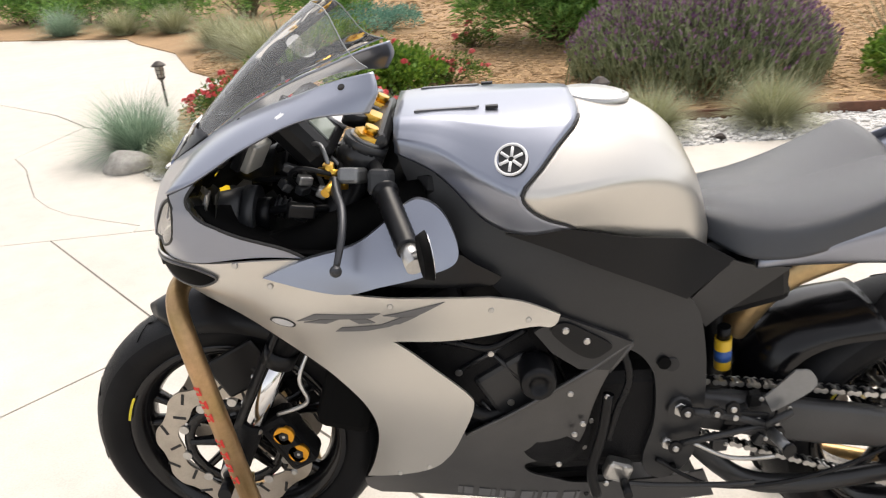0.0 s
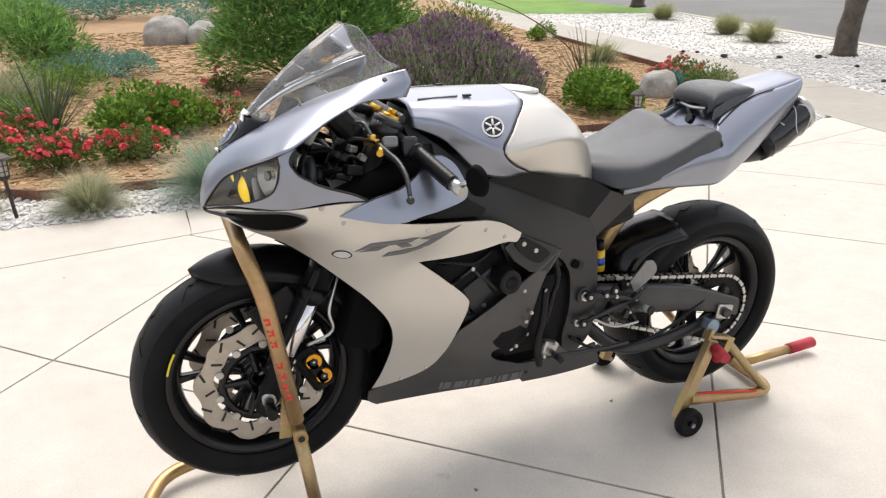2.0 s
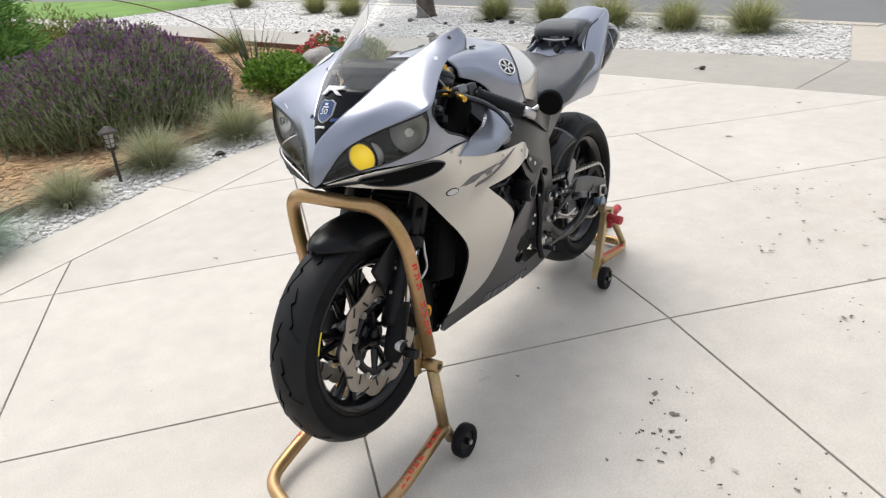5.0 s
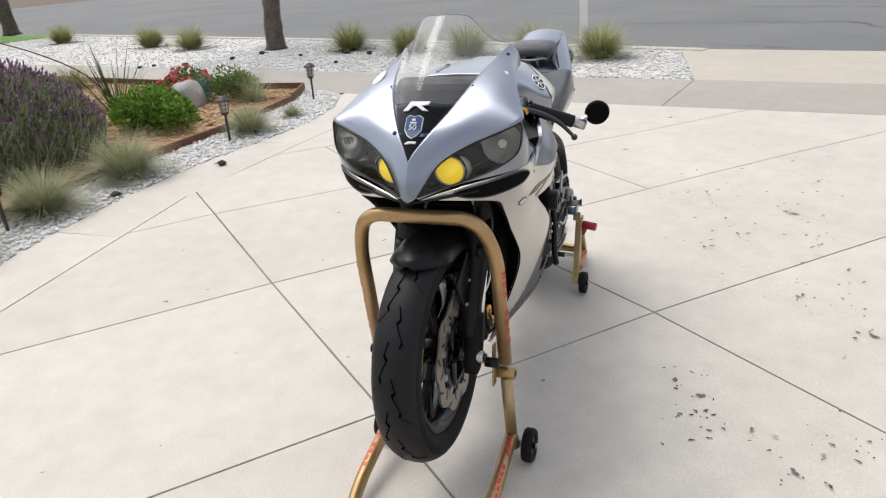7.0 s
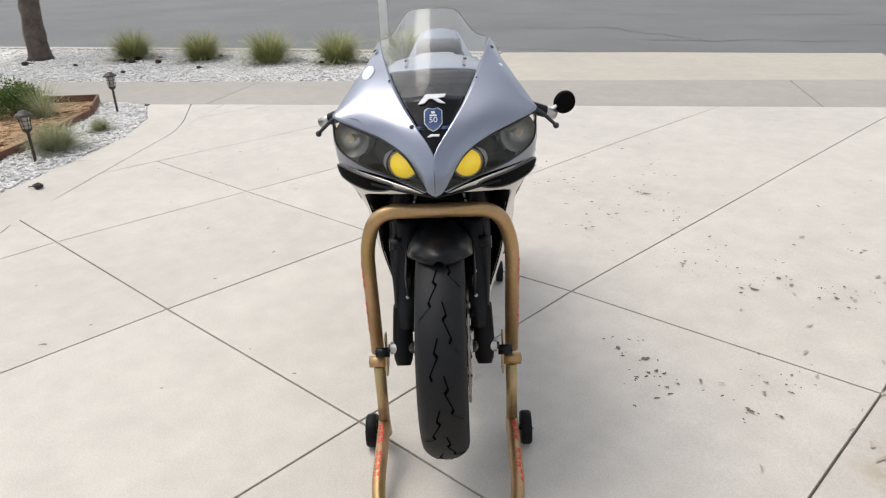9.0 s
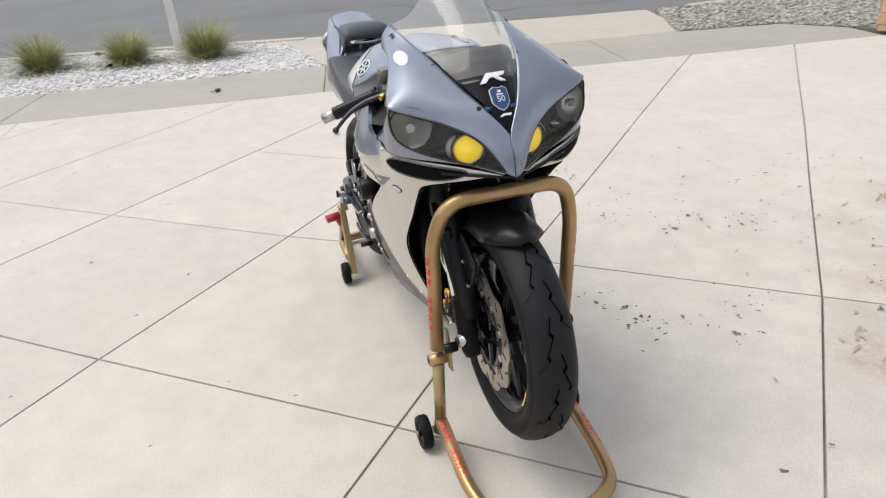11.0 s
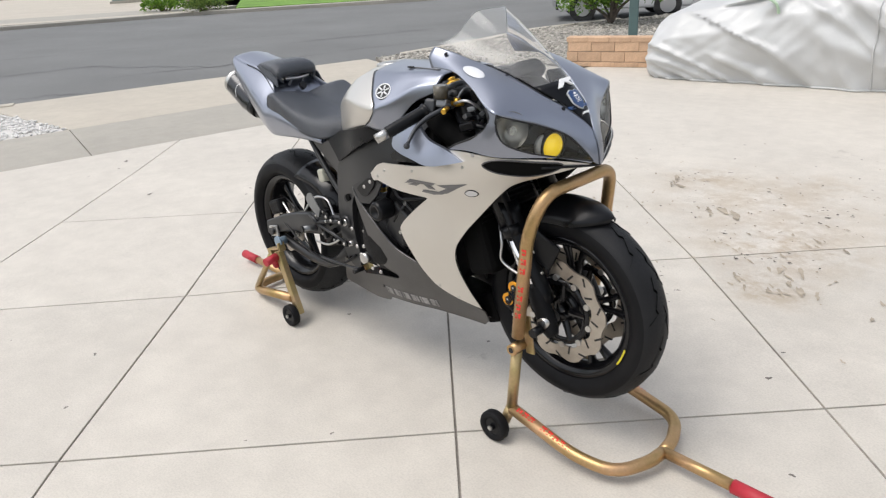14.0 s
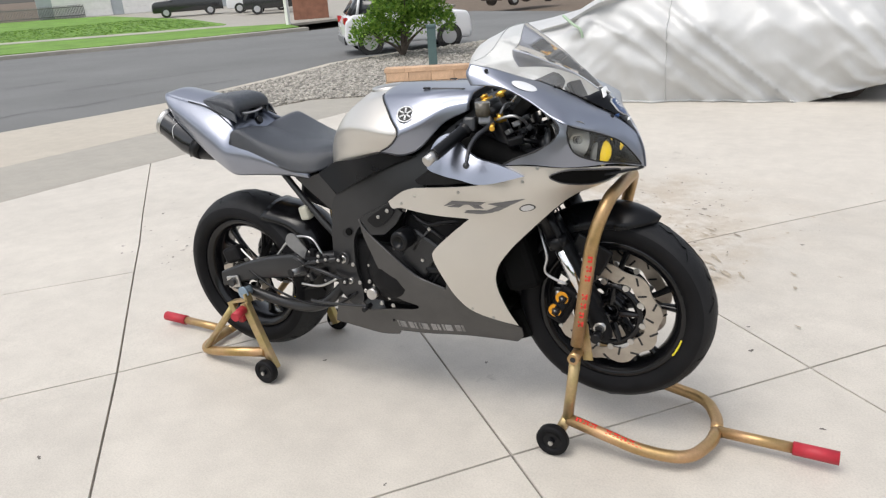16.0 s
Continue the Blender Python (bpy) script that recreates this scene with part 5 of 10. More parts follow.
def car(name, place, turn, length, width, height, paint, label, kind="hatch"):
    """A plain parked car seen from afar: shaped body, glass house, wheels, lamps."""
    root = empty(name, place)
    root.rotation_euler = (0, 0, turn)
    hl, hw = length / 2, width / 2
    if kind == "hatch":
        side = [(-hl, 0.42), (-hl * 0.98, 0.75), (-hl * 0.93, 0.92), (-hl * 0.40, 1.0), (hl * 0.86, 1.02), (hl * 0.98, 0.85), (hl, 0.45), (hl * 0.96, 0.28), (-hl * 0.96, 0.26)]
        roof = [(-hl * 0.40, 0.98), (-hl * 0.02, height * 0.97), (hl * 0.35, height), (hl * 0.72, height * 0.96), (hl * 0.90, 1.0)]
    else:
        side = [(-hl, 0.5), (-hl * 0.98, 0.9), (-hl * 0.9, 1.02), (-hl * 0.42, 1.1), (hl * 0.93, 1.12), (hl * 0.99, 0.95), (hl, 0.5), (hl * 0.97, 0.34), (-hl * 0.97, 0.32)]
        roof = [(-hl * 0.42, 1.08), (-hl * 0.15, height * 0.96), (hl * 0.2, height), (hl * 0.82, height * 0.98), (hl * 0.94, 1.1)]
    bm = bmesh.new()
    vs = [[bm.verts.new((x, s * hw, z)) for x, z in side] for s in (-1, 1)]
    n = len(side)
    bm.faces.new(vs[0])
    bm.faces.new(vs[1][::-1])
    for i in range(n):
        bm.faces.new((vs[0][i], vs[1][i], vs[1][(i + 1) % n], vs[0][(i + 1) % n]))
    bmesh.ops.recalc_face_normals(bm, faces=bm.faces[:])
    bmesh.ops.bevel(bm, geom=bm.edges[:], offset=0.07, segments=3, profile=0.6, affect="EDGES")
    part("body", bm, paint, root, smooth=True)
    bm = bmesh.new()
    inn = 0.80
    vs = [[bm.verts.new((x, s * hw * (0.93 if k in (0, len(roof) - 1) else inn), z)) for k, (x, z) in enumerate(roof)] for s in (-1, 1)]
    bm.faces.new(vs[0])
    bm.faces.new(vs[1][::-1])
    for i in range(len(roof)):
        bm.faces.new((vs[0][i], vs[1][i], vs[1][(i + 1) % len(roof)], vs[0][(i + 1) % len(roof)]))
    bmesh.ops.recalc_face_normals(bm, faces=bm.faces[:])
    bmesh.ops.bevel(bm, geom=bm.edges[:], offset=0.03, segments=2, affect="EDGES")
    part("window_glass", bm, CARGLASS, root, smooth=True)
    bm = bmesh.new()
    for a, b in zip(roof[1:-1], roof[2:-1]):
        bm_box(bm, abs(b[0] - a[0]) + 0.1, hw * 2 * inn + 0.02, 0.05, Matrix.Translation(((a[0] + b[0]) / 2, 0, (a[1] + b[1]) / 2 + 0.01)) @ Matrix.Rotation(-math.atan2(b[1] - a[1], b[0] - a[0]), 4, "Y"), 0.015)
    part("roof", bm, paint, root, smooth=True)
    for k in (1, 2, 3):
        for s in (-1, 1):
            x, z = roof[k]
            bm = bmesh.new()
            lean = -0.25 if k == 1 else 0.12
            bm_tube(bm, [(x, s * hw * inn * 1.01, z), (x + lean * 0.9 * (1 if k != 2 else 0.2), s * hw * 0.94, 1.02)], 0.035, 8)
            part("pillar", bm, paint, root)
    for x in (-hl * 0.62, hl * 0.62):
        for s in (-1, 1):
            bm = bmesh.new()
            bm_cyl(bm, 0.33, 0.33, (x, s * (hw - 0.19), 0.33), (x, s * (hw + 0.012), 0.33), 32)
            w = part("tyre", bm, CARBLACK, root)
            bm = bmesh.new()
            bm_cyl(bm, 0.20, 0.19, (x, s * (hw - 0.1), 0.33), (x, s * (hw + 0.020), 0.33), 28)
            part("rim", bm, surface("alloy", (0.55, 0.55, 0.56), 0.35, metal=0.8), root)
    for s in (-1, 1):
        bm = bmesh.new()
        bm_box(bm, 0.10, 0.26, 0.16, Matrix.Translation((hl * 0.965, s * hw * 0.80, 0.88)), 0.02)
        part("tail_lamp", bm, LAMPRED, root, "red tail lamp")
        bm = bmesh.new()
        bm_box(bm, 0.12, 0.18, 0.12, Matrix.Translation((-hl * 0.44, s * (hw + 0.06), 1.05)), 0.03)
        part("side_mirror", bm, paint, root)
    bm = bmesh.new()
    bm_box(bm, 0.08, hw * 1.7, 0.20, Matrix.Translation((hl * 0.985, 0, 0.40)), 0.03)
    part("bumper", bm, CARBLACK, root, "black bumper")
    return tagged(root, label, "car")

# ---------------------------------------------------------------- across the street
car("parked_hatchback", (7.25, -11.75, -0.10), 0.72, 3.3, 1.76, 1.47, CARWHITE, "white hatchback parked along the kerb")
car("parked_suv", (29.5, -27.3, 0.0), -2.32, 4.6, 1.85, 1.75, CARBLACK, "black SUV parked on the driveway across the street", "suv")
car("parked_van", (25.9, -28.9, 0.0), -2.5, 4.4, 1.8, 1.7, CARWHITE, "white van parked on the driveway across the street", "suv")
car("parked_suv", (22.9, -26.8, 0.0), -2.5, 4.4, 1.8, 1.7, CARBLACK, "black SUV parked behind a mailbox across the street", "suv")
car("parked_suv", (11.02, -27.72, -0.1), 1.2, 4.4, 1.8, 1.7, CARBLACK, "dark SUV parked far along the street", "suv")

house = empty("house", (41.5, -35.5, 0))
house.rotation_euler = (0, 0, -2.29)
bm = bmesh.new()
bm_box(bm, 22, 8, 3.2, Matrix.Translation((2, 2.0, 1.6)), 0.02)
part("wall", bm, STUCCO, house)
bm = bmesh.new()
pts = [(-9.6, -2.6, 3.15), (13.6, -2.6, 3.15), (13.6, 6.6, 3.15), (-9.6, 6.6, 3.15), (-8, 2, 5.0), (12, 2, 5.0)]
q = [bm.verts.new(p) for p in pts]
for f in ((0, 1, 5, 4), (1, 2, 5), (2, 3, 4, 5), (3, 0, 4), (3, 2, 1, 0)):
    bm.faces.new([q[i] for i in f])
part("roof", bm, ROOFTILE, house)
for x in (-5.5, 0.0):
    bm = bmesh.new()
    bm_box(bm, 4.6, 0.10, 2.3, Matrix.Translation((x, -2.03, 1.15)), 0.01)
    d = part("garage_door", bm, WHITEPAINT, house)
    for k in range(4):
        bm = bmesh.new()
        bm_box(bm, 4.5, 0.03, 0.50, Matrix.Translation((x, -2.09, 0.30 + 0.56 * k)), 0.012)
        part("panel", bm, WHITEPAINT, d)
bm = bmesh.new()
bm_box(bm, 1.6, 0.08, 1.1, Matrix.Translation((6.5, -2.03, 1.6)), 0.01)
part("window", bm, CARGLASS, house)
tagged(house, "grey stucco house with white garage doors across the street", "house")

fence = empty("picket_fence", (44.8, -29.2, 0))
fence.rotation_euler = (0, 0, -2.29 + math.pi)
bm = bmesh.new()
bm_box(bm, 0.04, 0.025, 1.05, Matrix.Translation((0, 0, 0.525)), 0.004)
pk = bpy.data.meshes.new("picket")
bm.to_mesh(pk)
bm.free()
pk.materials.append(FENCEGREY)
for k in range(60):
    data_part("picket", pk, fence, Matrix.Translation((-3.6 + 0.12 * k, 0, 0.0)))
for z in (0.2, 0.9):
    bm = bmesh.new()
    bm_box(bm, 7.2, 0.03, 0.07, Matrix.Translation((0, 0.03, z)), 0.004)
    part("rail", bm, FENCEGREY, fence)
tagged(fence, "grey picket fence in front of a house", "fence")

bm = bmesh.new()
far_mail = empty("mailbox_post", (15.75, -18.5, 0))
bm_box(bm, 0.12, 0.12, 1.1, Matrix.Translation((0, 0, 0.55)), 0.006)
part("post", bm, WHITEPAINT, far_mail)
bm = bmesh.new()
bm_box(bm, 0.3, 0.5, 0.25, Matrix.Translation((0, 0, 1.2)), 0.04)
part("mailbox", bm, WHITEPAINT, far_mail)
tagged(far_mail, "white mailbox on a white post across the street", "mailbox")
bm = bmesh.new()
bm_box(bm, 1.3, 0.4, 0.9, Matrix.Translation((16.9, -21.3, 0.45)) @ Matrix.Rotation(0.7, 4, "Z"), 0.02)
tagged(obj("garden_wall", bm, REDBRICK), "low dark red brick wall across the street", "wall")

box = empty("utility_box", (29.73, -10.80, 0))
box.rotation_euler = (0, 0, -0.4)
bm = bmesh.new()
bm_box(bm, 0.9, 1.1, 0.9, Matrix.Translation((0, 0, 0.5)), 0.03)
part("cabinet", bm, UTILITY, box)
bm = bmesh.new()
bm_box(bm, 1.1, 1.3, 0.10, Matrix.Translation((0, 0, 0.05)), 0.01)
part("plinth", bm, WALK, box)
bm = bmesh.new()
bm_box(bm, 0.01, 0.2, 0.12, Matrix.Translation((-0.455, 0.1, 0.7)), 0.001)
part("warning_label", bm, surface("label_yellow", (0.7, 0.5, 0.08), 0.5, grain=0.05), box, "yellow warning label")
tagged(box, "grey-green metal utility box on a concrete pad", "utility box")
bush(21.95, -8.88, mound(0.75, 0.55, 7, 61), LEAFLIME, 1400, 0.10, "green shrub on the far roadside", 150, 0.5)
bush(20.08, -9.30, mound(0.8, 0.4, 7, 62), LEAFDARK, 1200, 0.10, "low brown-green shrub on the far roadside", 151, 0.4)
bush(28.20, 0.30, mound(1.2, 0.6, 7, 63), LEAFDARK, 1500, 0.12, "low dark shrub across the street", 152, 0.4)
bush(26.84, -1.51, mound(0.8, 0.7, 6, 64), LEAFLIME, 1200, 0.12, "green shrub across the street", 153, 0.4)
# Grass of the far lawn
tagged(scattered("lawn_grass", [(19.6, -19.2), (20.9, -17.6), (22.9, -16.0), (25.3, -14.0), (34.0, -19.5), (31.0, -25.5), (26.5, -23.8)], 3000, 0.05, leaf_mat("lawn_blade", (0.08, 0.18, 0.02), (0.24, 0.42, 0.06)), 0.012, 19, chips=True), "mown green grass", "grass", kind="stuff")
# Unseen wall of the house behind the camera, added to close the place
bm = bmesh.new()
bm_box(bm, 0.3, 14, 3.0, Matrix.Translation((-9.5, -1.5, 1.5)), 0.02)
tagged(obj("wall_garage", bm, STUCCO), "unseen plain stucco wall of the house behind the driveway", "wall", kind="structure")


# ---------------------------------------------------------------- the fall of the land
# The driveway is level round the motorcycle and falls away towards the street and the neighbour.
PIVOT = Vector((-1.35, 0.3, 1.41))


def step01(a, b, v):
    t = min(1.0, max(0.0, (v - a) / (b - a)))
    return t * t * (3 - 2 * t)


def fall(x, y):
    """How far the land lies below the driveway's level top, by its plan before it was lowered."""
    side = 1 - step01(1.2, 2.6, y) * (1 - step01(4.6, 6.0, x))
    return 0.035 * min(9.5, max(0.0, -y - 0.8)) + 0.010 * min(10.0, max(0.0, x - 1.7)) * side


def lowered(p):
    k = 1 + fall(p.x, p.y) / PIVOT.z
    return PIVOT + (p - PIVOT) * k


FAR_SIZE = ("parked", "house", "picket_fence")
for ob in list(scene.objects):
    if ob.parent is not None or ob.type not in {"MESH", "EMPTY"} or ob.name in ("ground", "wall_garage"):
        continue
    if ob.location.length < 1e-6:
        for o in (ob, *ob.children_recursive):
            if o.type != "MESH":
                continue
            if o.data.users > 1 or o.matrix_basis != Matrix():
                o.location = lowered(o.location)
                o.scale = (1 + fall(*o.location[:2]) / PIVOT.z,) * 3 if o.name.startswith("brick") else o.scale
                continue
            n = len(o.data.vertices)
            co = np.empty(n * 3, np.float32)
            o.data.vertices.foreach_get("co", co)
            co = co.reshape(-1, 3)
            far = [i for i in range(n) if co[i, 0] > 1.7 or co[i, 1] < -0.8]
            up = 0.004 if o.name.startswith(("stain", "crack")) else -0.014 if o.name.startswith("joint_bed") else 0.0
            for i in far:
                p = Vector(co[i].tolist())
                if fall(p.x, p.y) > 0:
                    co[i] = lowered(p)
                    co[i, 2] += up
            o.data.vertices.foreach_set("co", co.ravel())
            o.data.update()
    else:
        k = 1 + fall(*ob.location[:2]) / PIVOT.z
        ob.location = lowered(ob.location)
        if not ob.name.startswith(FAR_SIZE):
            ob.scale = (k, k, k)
from mathutils import geometry


# ---------------------------------------------------------------- the motorcycle: materials
PAINT = surface("blue_silver_paint", (0.285, 0.305, 0.362), 0.30, metal=0.88, coat=0.35, grain=0.05, grain_scale=900, patch=0.04, patch_scale=6)
SILVER = surface("champagne_silver_paint", (0.62, 0.595, 0.55), 0.32, metal=0.75, coat=0.3, grain=0.05, grain_scale=900, patch=0.03, patch_scale=5)
BELLY = surface("graphite_paint", (0.105, 0.103, 0.103), 0.34, metal=0.75, grain=0.12, grain_scale=500, patch=0.15, patch_scale=7)
FRAMEBLACK = surface("satin_black_alloy", (0.023, 0.0235, 0.025), 0.34, spec=0.5, metal=0.15, grain=0.15, grain_scale=300, patch=0.15, patch_scale=9, rough_var=0.06)
SATINGREY = surface("satin_grey_alloy", (0.060, 0.060, 0.061), 0.40, spec=0.4, metal=0.3, grain=0.15, grain_scale=300, patch=0.12, patch_scale=9)
CUPGREY = surface("grey_black_plastic", (0.026, 0.028, 0.031), 0.38, spec=0.45, grain=0.15, grain_scale=200)
PERCH = surface("cast_grey_alloy", (0.22, 0.225, 0.23), 0.38, metal=0.7, grain=0.15, grain_scale=200)
BLACK = surface("black_plastic", (0.006, 0.0063, 0.0075), 0.33, grain=0.2, grain_scale=300, rough_var=0.08, spec=0.24)
# Blacker, duller copy of BLACK: shade of the recesses put into the colour.
CAVITY = surface("dull_black_inner", (0.004, 0.004, 0.004), 0.8, grain=0.2, grain_scale=200, spec=0.08)
GLOSSBLACK = surface("gloss_black", (0.005, 0.005, 0.006), 0.20, coat=0.06, spec=0.34, grain=0.1)
CASTING = surface("black_casting", (0.009, 0.009, 0.010), 0.5, spec=0.14, metal=0.1, grain=0.3, grain_scale=250, patch=0.25, patch_scale=14, bump=0.3, bump_scale=300)
RUBBER = surface("tyre_rubber", (0.009, 0.009, 0.010), 0.55, spec=0.13, grain=0.2, grain_scale=200, patch=0.2, patch_scale=12, rough_var=0.08)
TREAD = surface("tyre_tread", (0.013, 0.0135, 0.015), 0.52, spec=0.22, grain=0.3, grain_scale=400, patch=0.2, patch_scale=14, bump=0.25, bump_scale=700)
GROOVE = surface("tread_groove_black", (0.002, 0.002, 0.002), 0.9, spec=0.02, grain=0.1)
LEATHER = surface("seat_vinyl", (0.031, 0.036, 0.046), 0.28, spec=0.75, grain=0.25, grain_scale=500, patch=0.1, patch_scale=8, bump=0.5, bump_scale=700)
CHROME = surface("chrome", (0.75, 0.75, 0.76), 0.10, metal=1.0, grain=0.05)
STEEL = surface("brushed_steel", (0.55, 0.54, 0.52), 0.32, metal=0.95, grain=0.15, grain_scale=300, patch=0.1, patch_scale=20)
DISC = surface("worn_disc_steel", (0.47, 0.425, 0.37), 0.36, metal=0.9, grain=0.15, grain_scale=300, patch=0.12, patch_scale=25)
ALLOY = surface("bright_alloy", (0.62, 0.62, 0.62), 0.30, metal=0.9, grain=0.1, grain_scale=200)
GOLD = surface("gold_anodised", (0.72, 0.42, 0.07), 0.28, metal=0.9, grain=0.1)
ORANGE = surface("orange_anodised", (0.80, 0.36, 0.03), 0.32, metal=0.7, grain=0.1)
YELLOW = surface("shock_yellow", (0.80, 0.50, 0.03), 0.35, grain=0.08)
BLUELABEL = surface("label_blue", (0.03, 0.10, 0.35), 0.4, grain=0.1)
STANDGOLD = surface("gold_zinc_tube", (0.50, 0.345, 0.135), 0.38, metal=0.75, grain=0.2, grain_scale=120, patch=0.22, patch_scale=9, rough_var=0.1, tint=(0.58, 0.36, 0.20))
STANDYELLOW = surface("yellow_zinc_plate", (0.52, 0.43, 0.16), 0.38, metal=0.7, grain=0.2, grain_scale=120, patch=0.2, patch_scale=12, tint=(0.55, 0.38, 0.24))
REDGRIP = surface("red_grip", (0.42, 0.02, 0.035), 0.55, grain=0.15)
REDINK = surface("red_print", (0.70, 0.03, 0.02), 0.5, grain=0.1)
DECAL = surface("grey_decal", (0.16, 0.16, 0.165), 0.4, metal=0.4, grain=0.1)
DECALLIGHT = surface("pale_decal", (0.62, 0.62, 0.62), 0.4, metal=0.2, grain=0.1)
DECALWORN = surface("worn_decal", (0.30, 0.29, 0.285), 0.5, metal=0.2, grain=0.35, grain_scale=90, patch=0.4, patch_scale=25)
WHITEINK = surface("white_print", (0.80, 0.80, 0.80), 0.45, grain=0.05)
SHIELD = surface("shield_blue", (0.022, 0.060, 0.17), 0.35, grain=0.1)
SEAM = surface("panel_gap", (0.012, 0.012, 0.013), 0.6, grain=0.1)
FOOTBLACK = surface("deep_gloss_black", (0.004, 0.0045, 0.006), 0.07, spec=0.22, grain=0.1)
# The films' diffuse colour partly stands in for sky mirrored in screen and lens.
SCREEN = hazed(glassy("clear_screen", (0.96, 0.97, 0.965), 0.03), (0.75, 0.75, 0.74), 0.12)
LENS = hazed(glassy("lamp_lens", (0.90, 0.885, 0.82), 0.02), (0.20, 0.185, 0.14), 0.07)
LAMPBOX = surface("lamp_housing", (0.022, 0.022, 0.019), 0.35, grain=0.2)
AMBER = surface("yellow_projector", (0.95, 0.70, 0.03), 0.10, coat=0.8, grain=0.04)
# Weak emission lifts the yellow above its own colour.
AMBER.node_tree.nodes["Principled BSDF"].inputs["Emission Color"].default_value = (1.0, 0.70, 0.04, 1)
AMBER.node_tree.nodes["Principled BSDF"].inputs["Emission Strength"].default_value = 0.42
MIRRORGLASS = surface("mirror_glass", (0.6, 0.6, 0.62), 0.03, metal=1.0, grain=0.02)
YELLOWINK = surface("yellow_print", (0.75, 0.62, 0.03), 0.5, grain=0.05)

bike = tagged(empty("motorcycle", (0, 0, 0)), "silver and graphite sport motorcycle raised on two paddock stands", "motorcycle")
FW, RW = Vector((0.0, 0, 0.423)), Vector((1.402, 0, 0.342))


class Field:
    """A smooth half-width over the side view, through a few control values (x, z, width)."""

    def __init__(self, ctl, smooth=1e-4):
        c = np.array(ctl, float)
        n = len(c)
        d = np.hypot(c[:, None, 0] - c[None, :, 0], c[:, None, 1] - c[None, :, 1])
        a = np.zeros((n + 3, n + 3))
        a[:n, :n] = self.phi(d) + smooth * np.eye(n)
        a[:n, n], a[:n, n + 1:] = 1, c[:, :2]
        a[n:, :n] = a[:n, n:].T
        self.c, self.w = c, np.linalg.solve(a, np.r_[c[:, 2], 0, 0, 0])

    @staticmethod
    def phi(d):
        return d * d * np.log(d + 1e-9)

    def __call__(self, x, z):
        d = np.hypot(self.c[:, 0] - x, self.c[:, 1] - z)
        n = len(self.c)
        return float(self.w[:n] @ self.phi(d) + self.w[n] + self.w[n + 1] * x + self.w[n + 2] * z)


def outline(pts, steps=6):
    """A closed side-view outline: (x, z) are rounded through, (x, z, 1) are corners."""
    n = len(pts)
    out = []
    for i in range(n):
        b, c = pts[i], pts[(i + 1) % n]
        a = pts[i - 1] if len(b) == 2 else b
        d = pts[(i + 2) % n] if len(c) == 2 else c
        a, b2, c2, d = (np.array(q[:2], float) for q in (a, b, c, d))
        for s in range(steps):
            t = s / steps
            out.append(tuple(0.5 * (2 * b2 + (c2 - a) * t + (2 * a - 5 * b2 + 4 * c2 - d) * t * t + (3 * b2 - a - 3 * c2 + d) * t ** 3)))
    return out


def panel_bm(pts, width, side, step=0.02, thick=0.004, off=0.0):
    """A curved side panel over an outline, with real thickness."""
    ring = []
    for (xa, za), (xb, zb) in zip(pts, pts[1:] + pts[:1]):
        n = max(1, int(math.hypot(xb - xa, zb - za) / step))
        ring += [Vector((xa + (xb - xa) * k / n, za + (zb - za) * k / n)) for k in range(n)]
    loop = np.array(ring)
    nxt = np.roll(loop, -1, axis=0)
    inner_pts = []
    lo, hi = loop.min(axis=0), loop.max(axis=0)
    for i in range(int((hi[0] - lo[0]) / step) + 1):
        for j in range(int((hi[1] - lo[1]) / (step * 0.87)) + 1):
            p = np.array((lo[0] + (i + 0.5 * (j % 2)) * step, lo[1] + j * step * 0.87))
            up = (loop[:, 1] > p[1]) != (nxt[:, 1] > p[1])
            xs = loop[up, 0] + (p[1] - loop[up, 1]) * (nxt[up, 0] - loop[up, 0]) / (nxt[up, 1] - loop[up, 1])
            if np.count_nonzero(xs > p[0]) % 2 and np.hypot(*(loop - p).T).min() > 0.6 * step:
                inner_pts.append(Vector(p))
    m = len(ring)
    vs, _, fs = geometry.delaunay_2d_cdt(ring + inner_pts, [(k, (k + 1) % m) for k in range(m)], [], 1, 1e-7)[:3]
    bm = bmesh.new()
    verts = [bm.verts.new((v.x, 0, v.y)) for v in vs]
    for f in fs:
        bm.faces.new([verts[k] for k in f])
    bmesh.ops.delete(bm, geom=[v for v in bm.verts if not v.link_faces], context="VERTS")
    for v in bm.verts:
        v.co.y = (width(v.co.x, v.co.z) + off) * side
    bmesh.ops.recalc_face_normals(bm, faces=bm.faces[:])
    if sum(f.normal.y for f in bm.faces) * side < 0:
        bmesh.ops.reverse_faces(bm, faces=bm.faces[:])
    for f in bm.faces:
        f.smooth = True
    if thick:
        edge = [e for e in bm.edges if e.is_boundary]
        for e in edge:
            e.smooth = False
        bm.normal_update()
        nrm = {v: Vector((0, side, 0)) for v in bm.verts}
        old = list(bm.faces)
        inner = {v: bm.verts.new(v.co - nrm[v] * thick) for v in list(bm.verts)}
        for f in old:
            nf = bm.faces.new([inner[v] for v in reversed(f.verts)])
            nf.smooth = True
        for e in edge:
            a, b = e.verts
            lf = e.link_faces[0]
            order = [l.vert for l in lf.loops]
            i = order.index(a)
            if order[(i + 1) % len(order)] is b:
                a, b = b, a
            bm.faces.new((a, b, inner[b], inner[a]))
    return bm


def sides(name, pts, width, mat, parent=None, label="", step=0.02, thick=0.004, off=0.0, which=(1, -1)):
    out = []
    for s in which:
        out.append(part(name, panel_bm(pts, width, s, step, thick, off), mat, parent or bike, label))
    return out


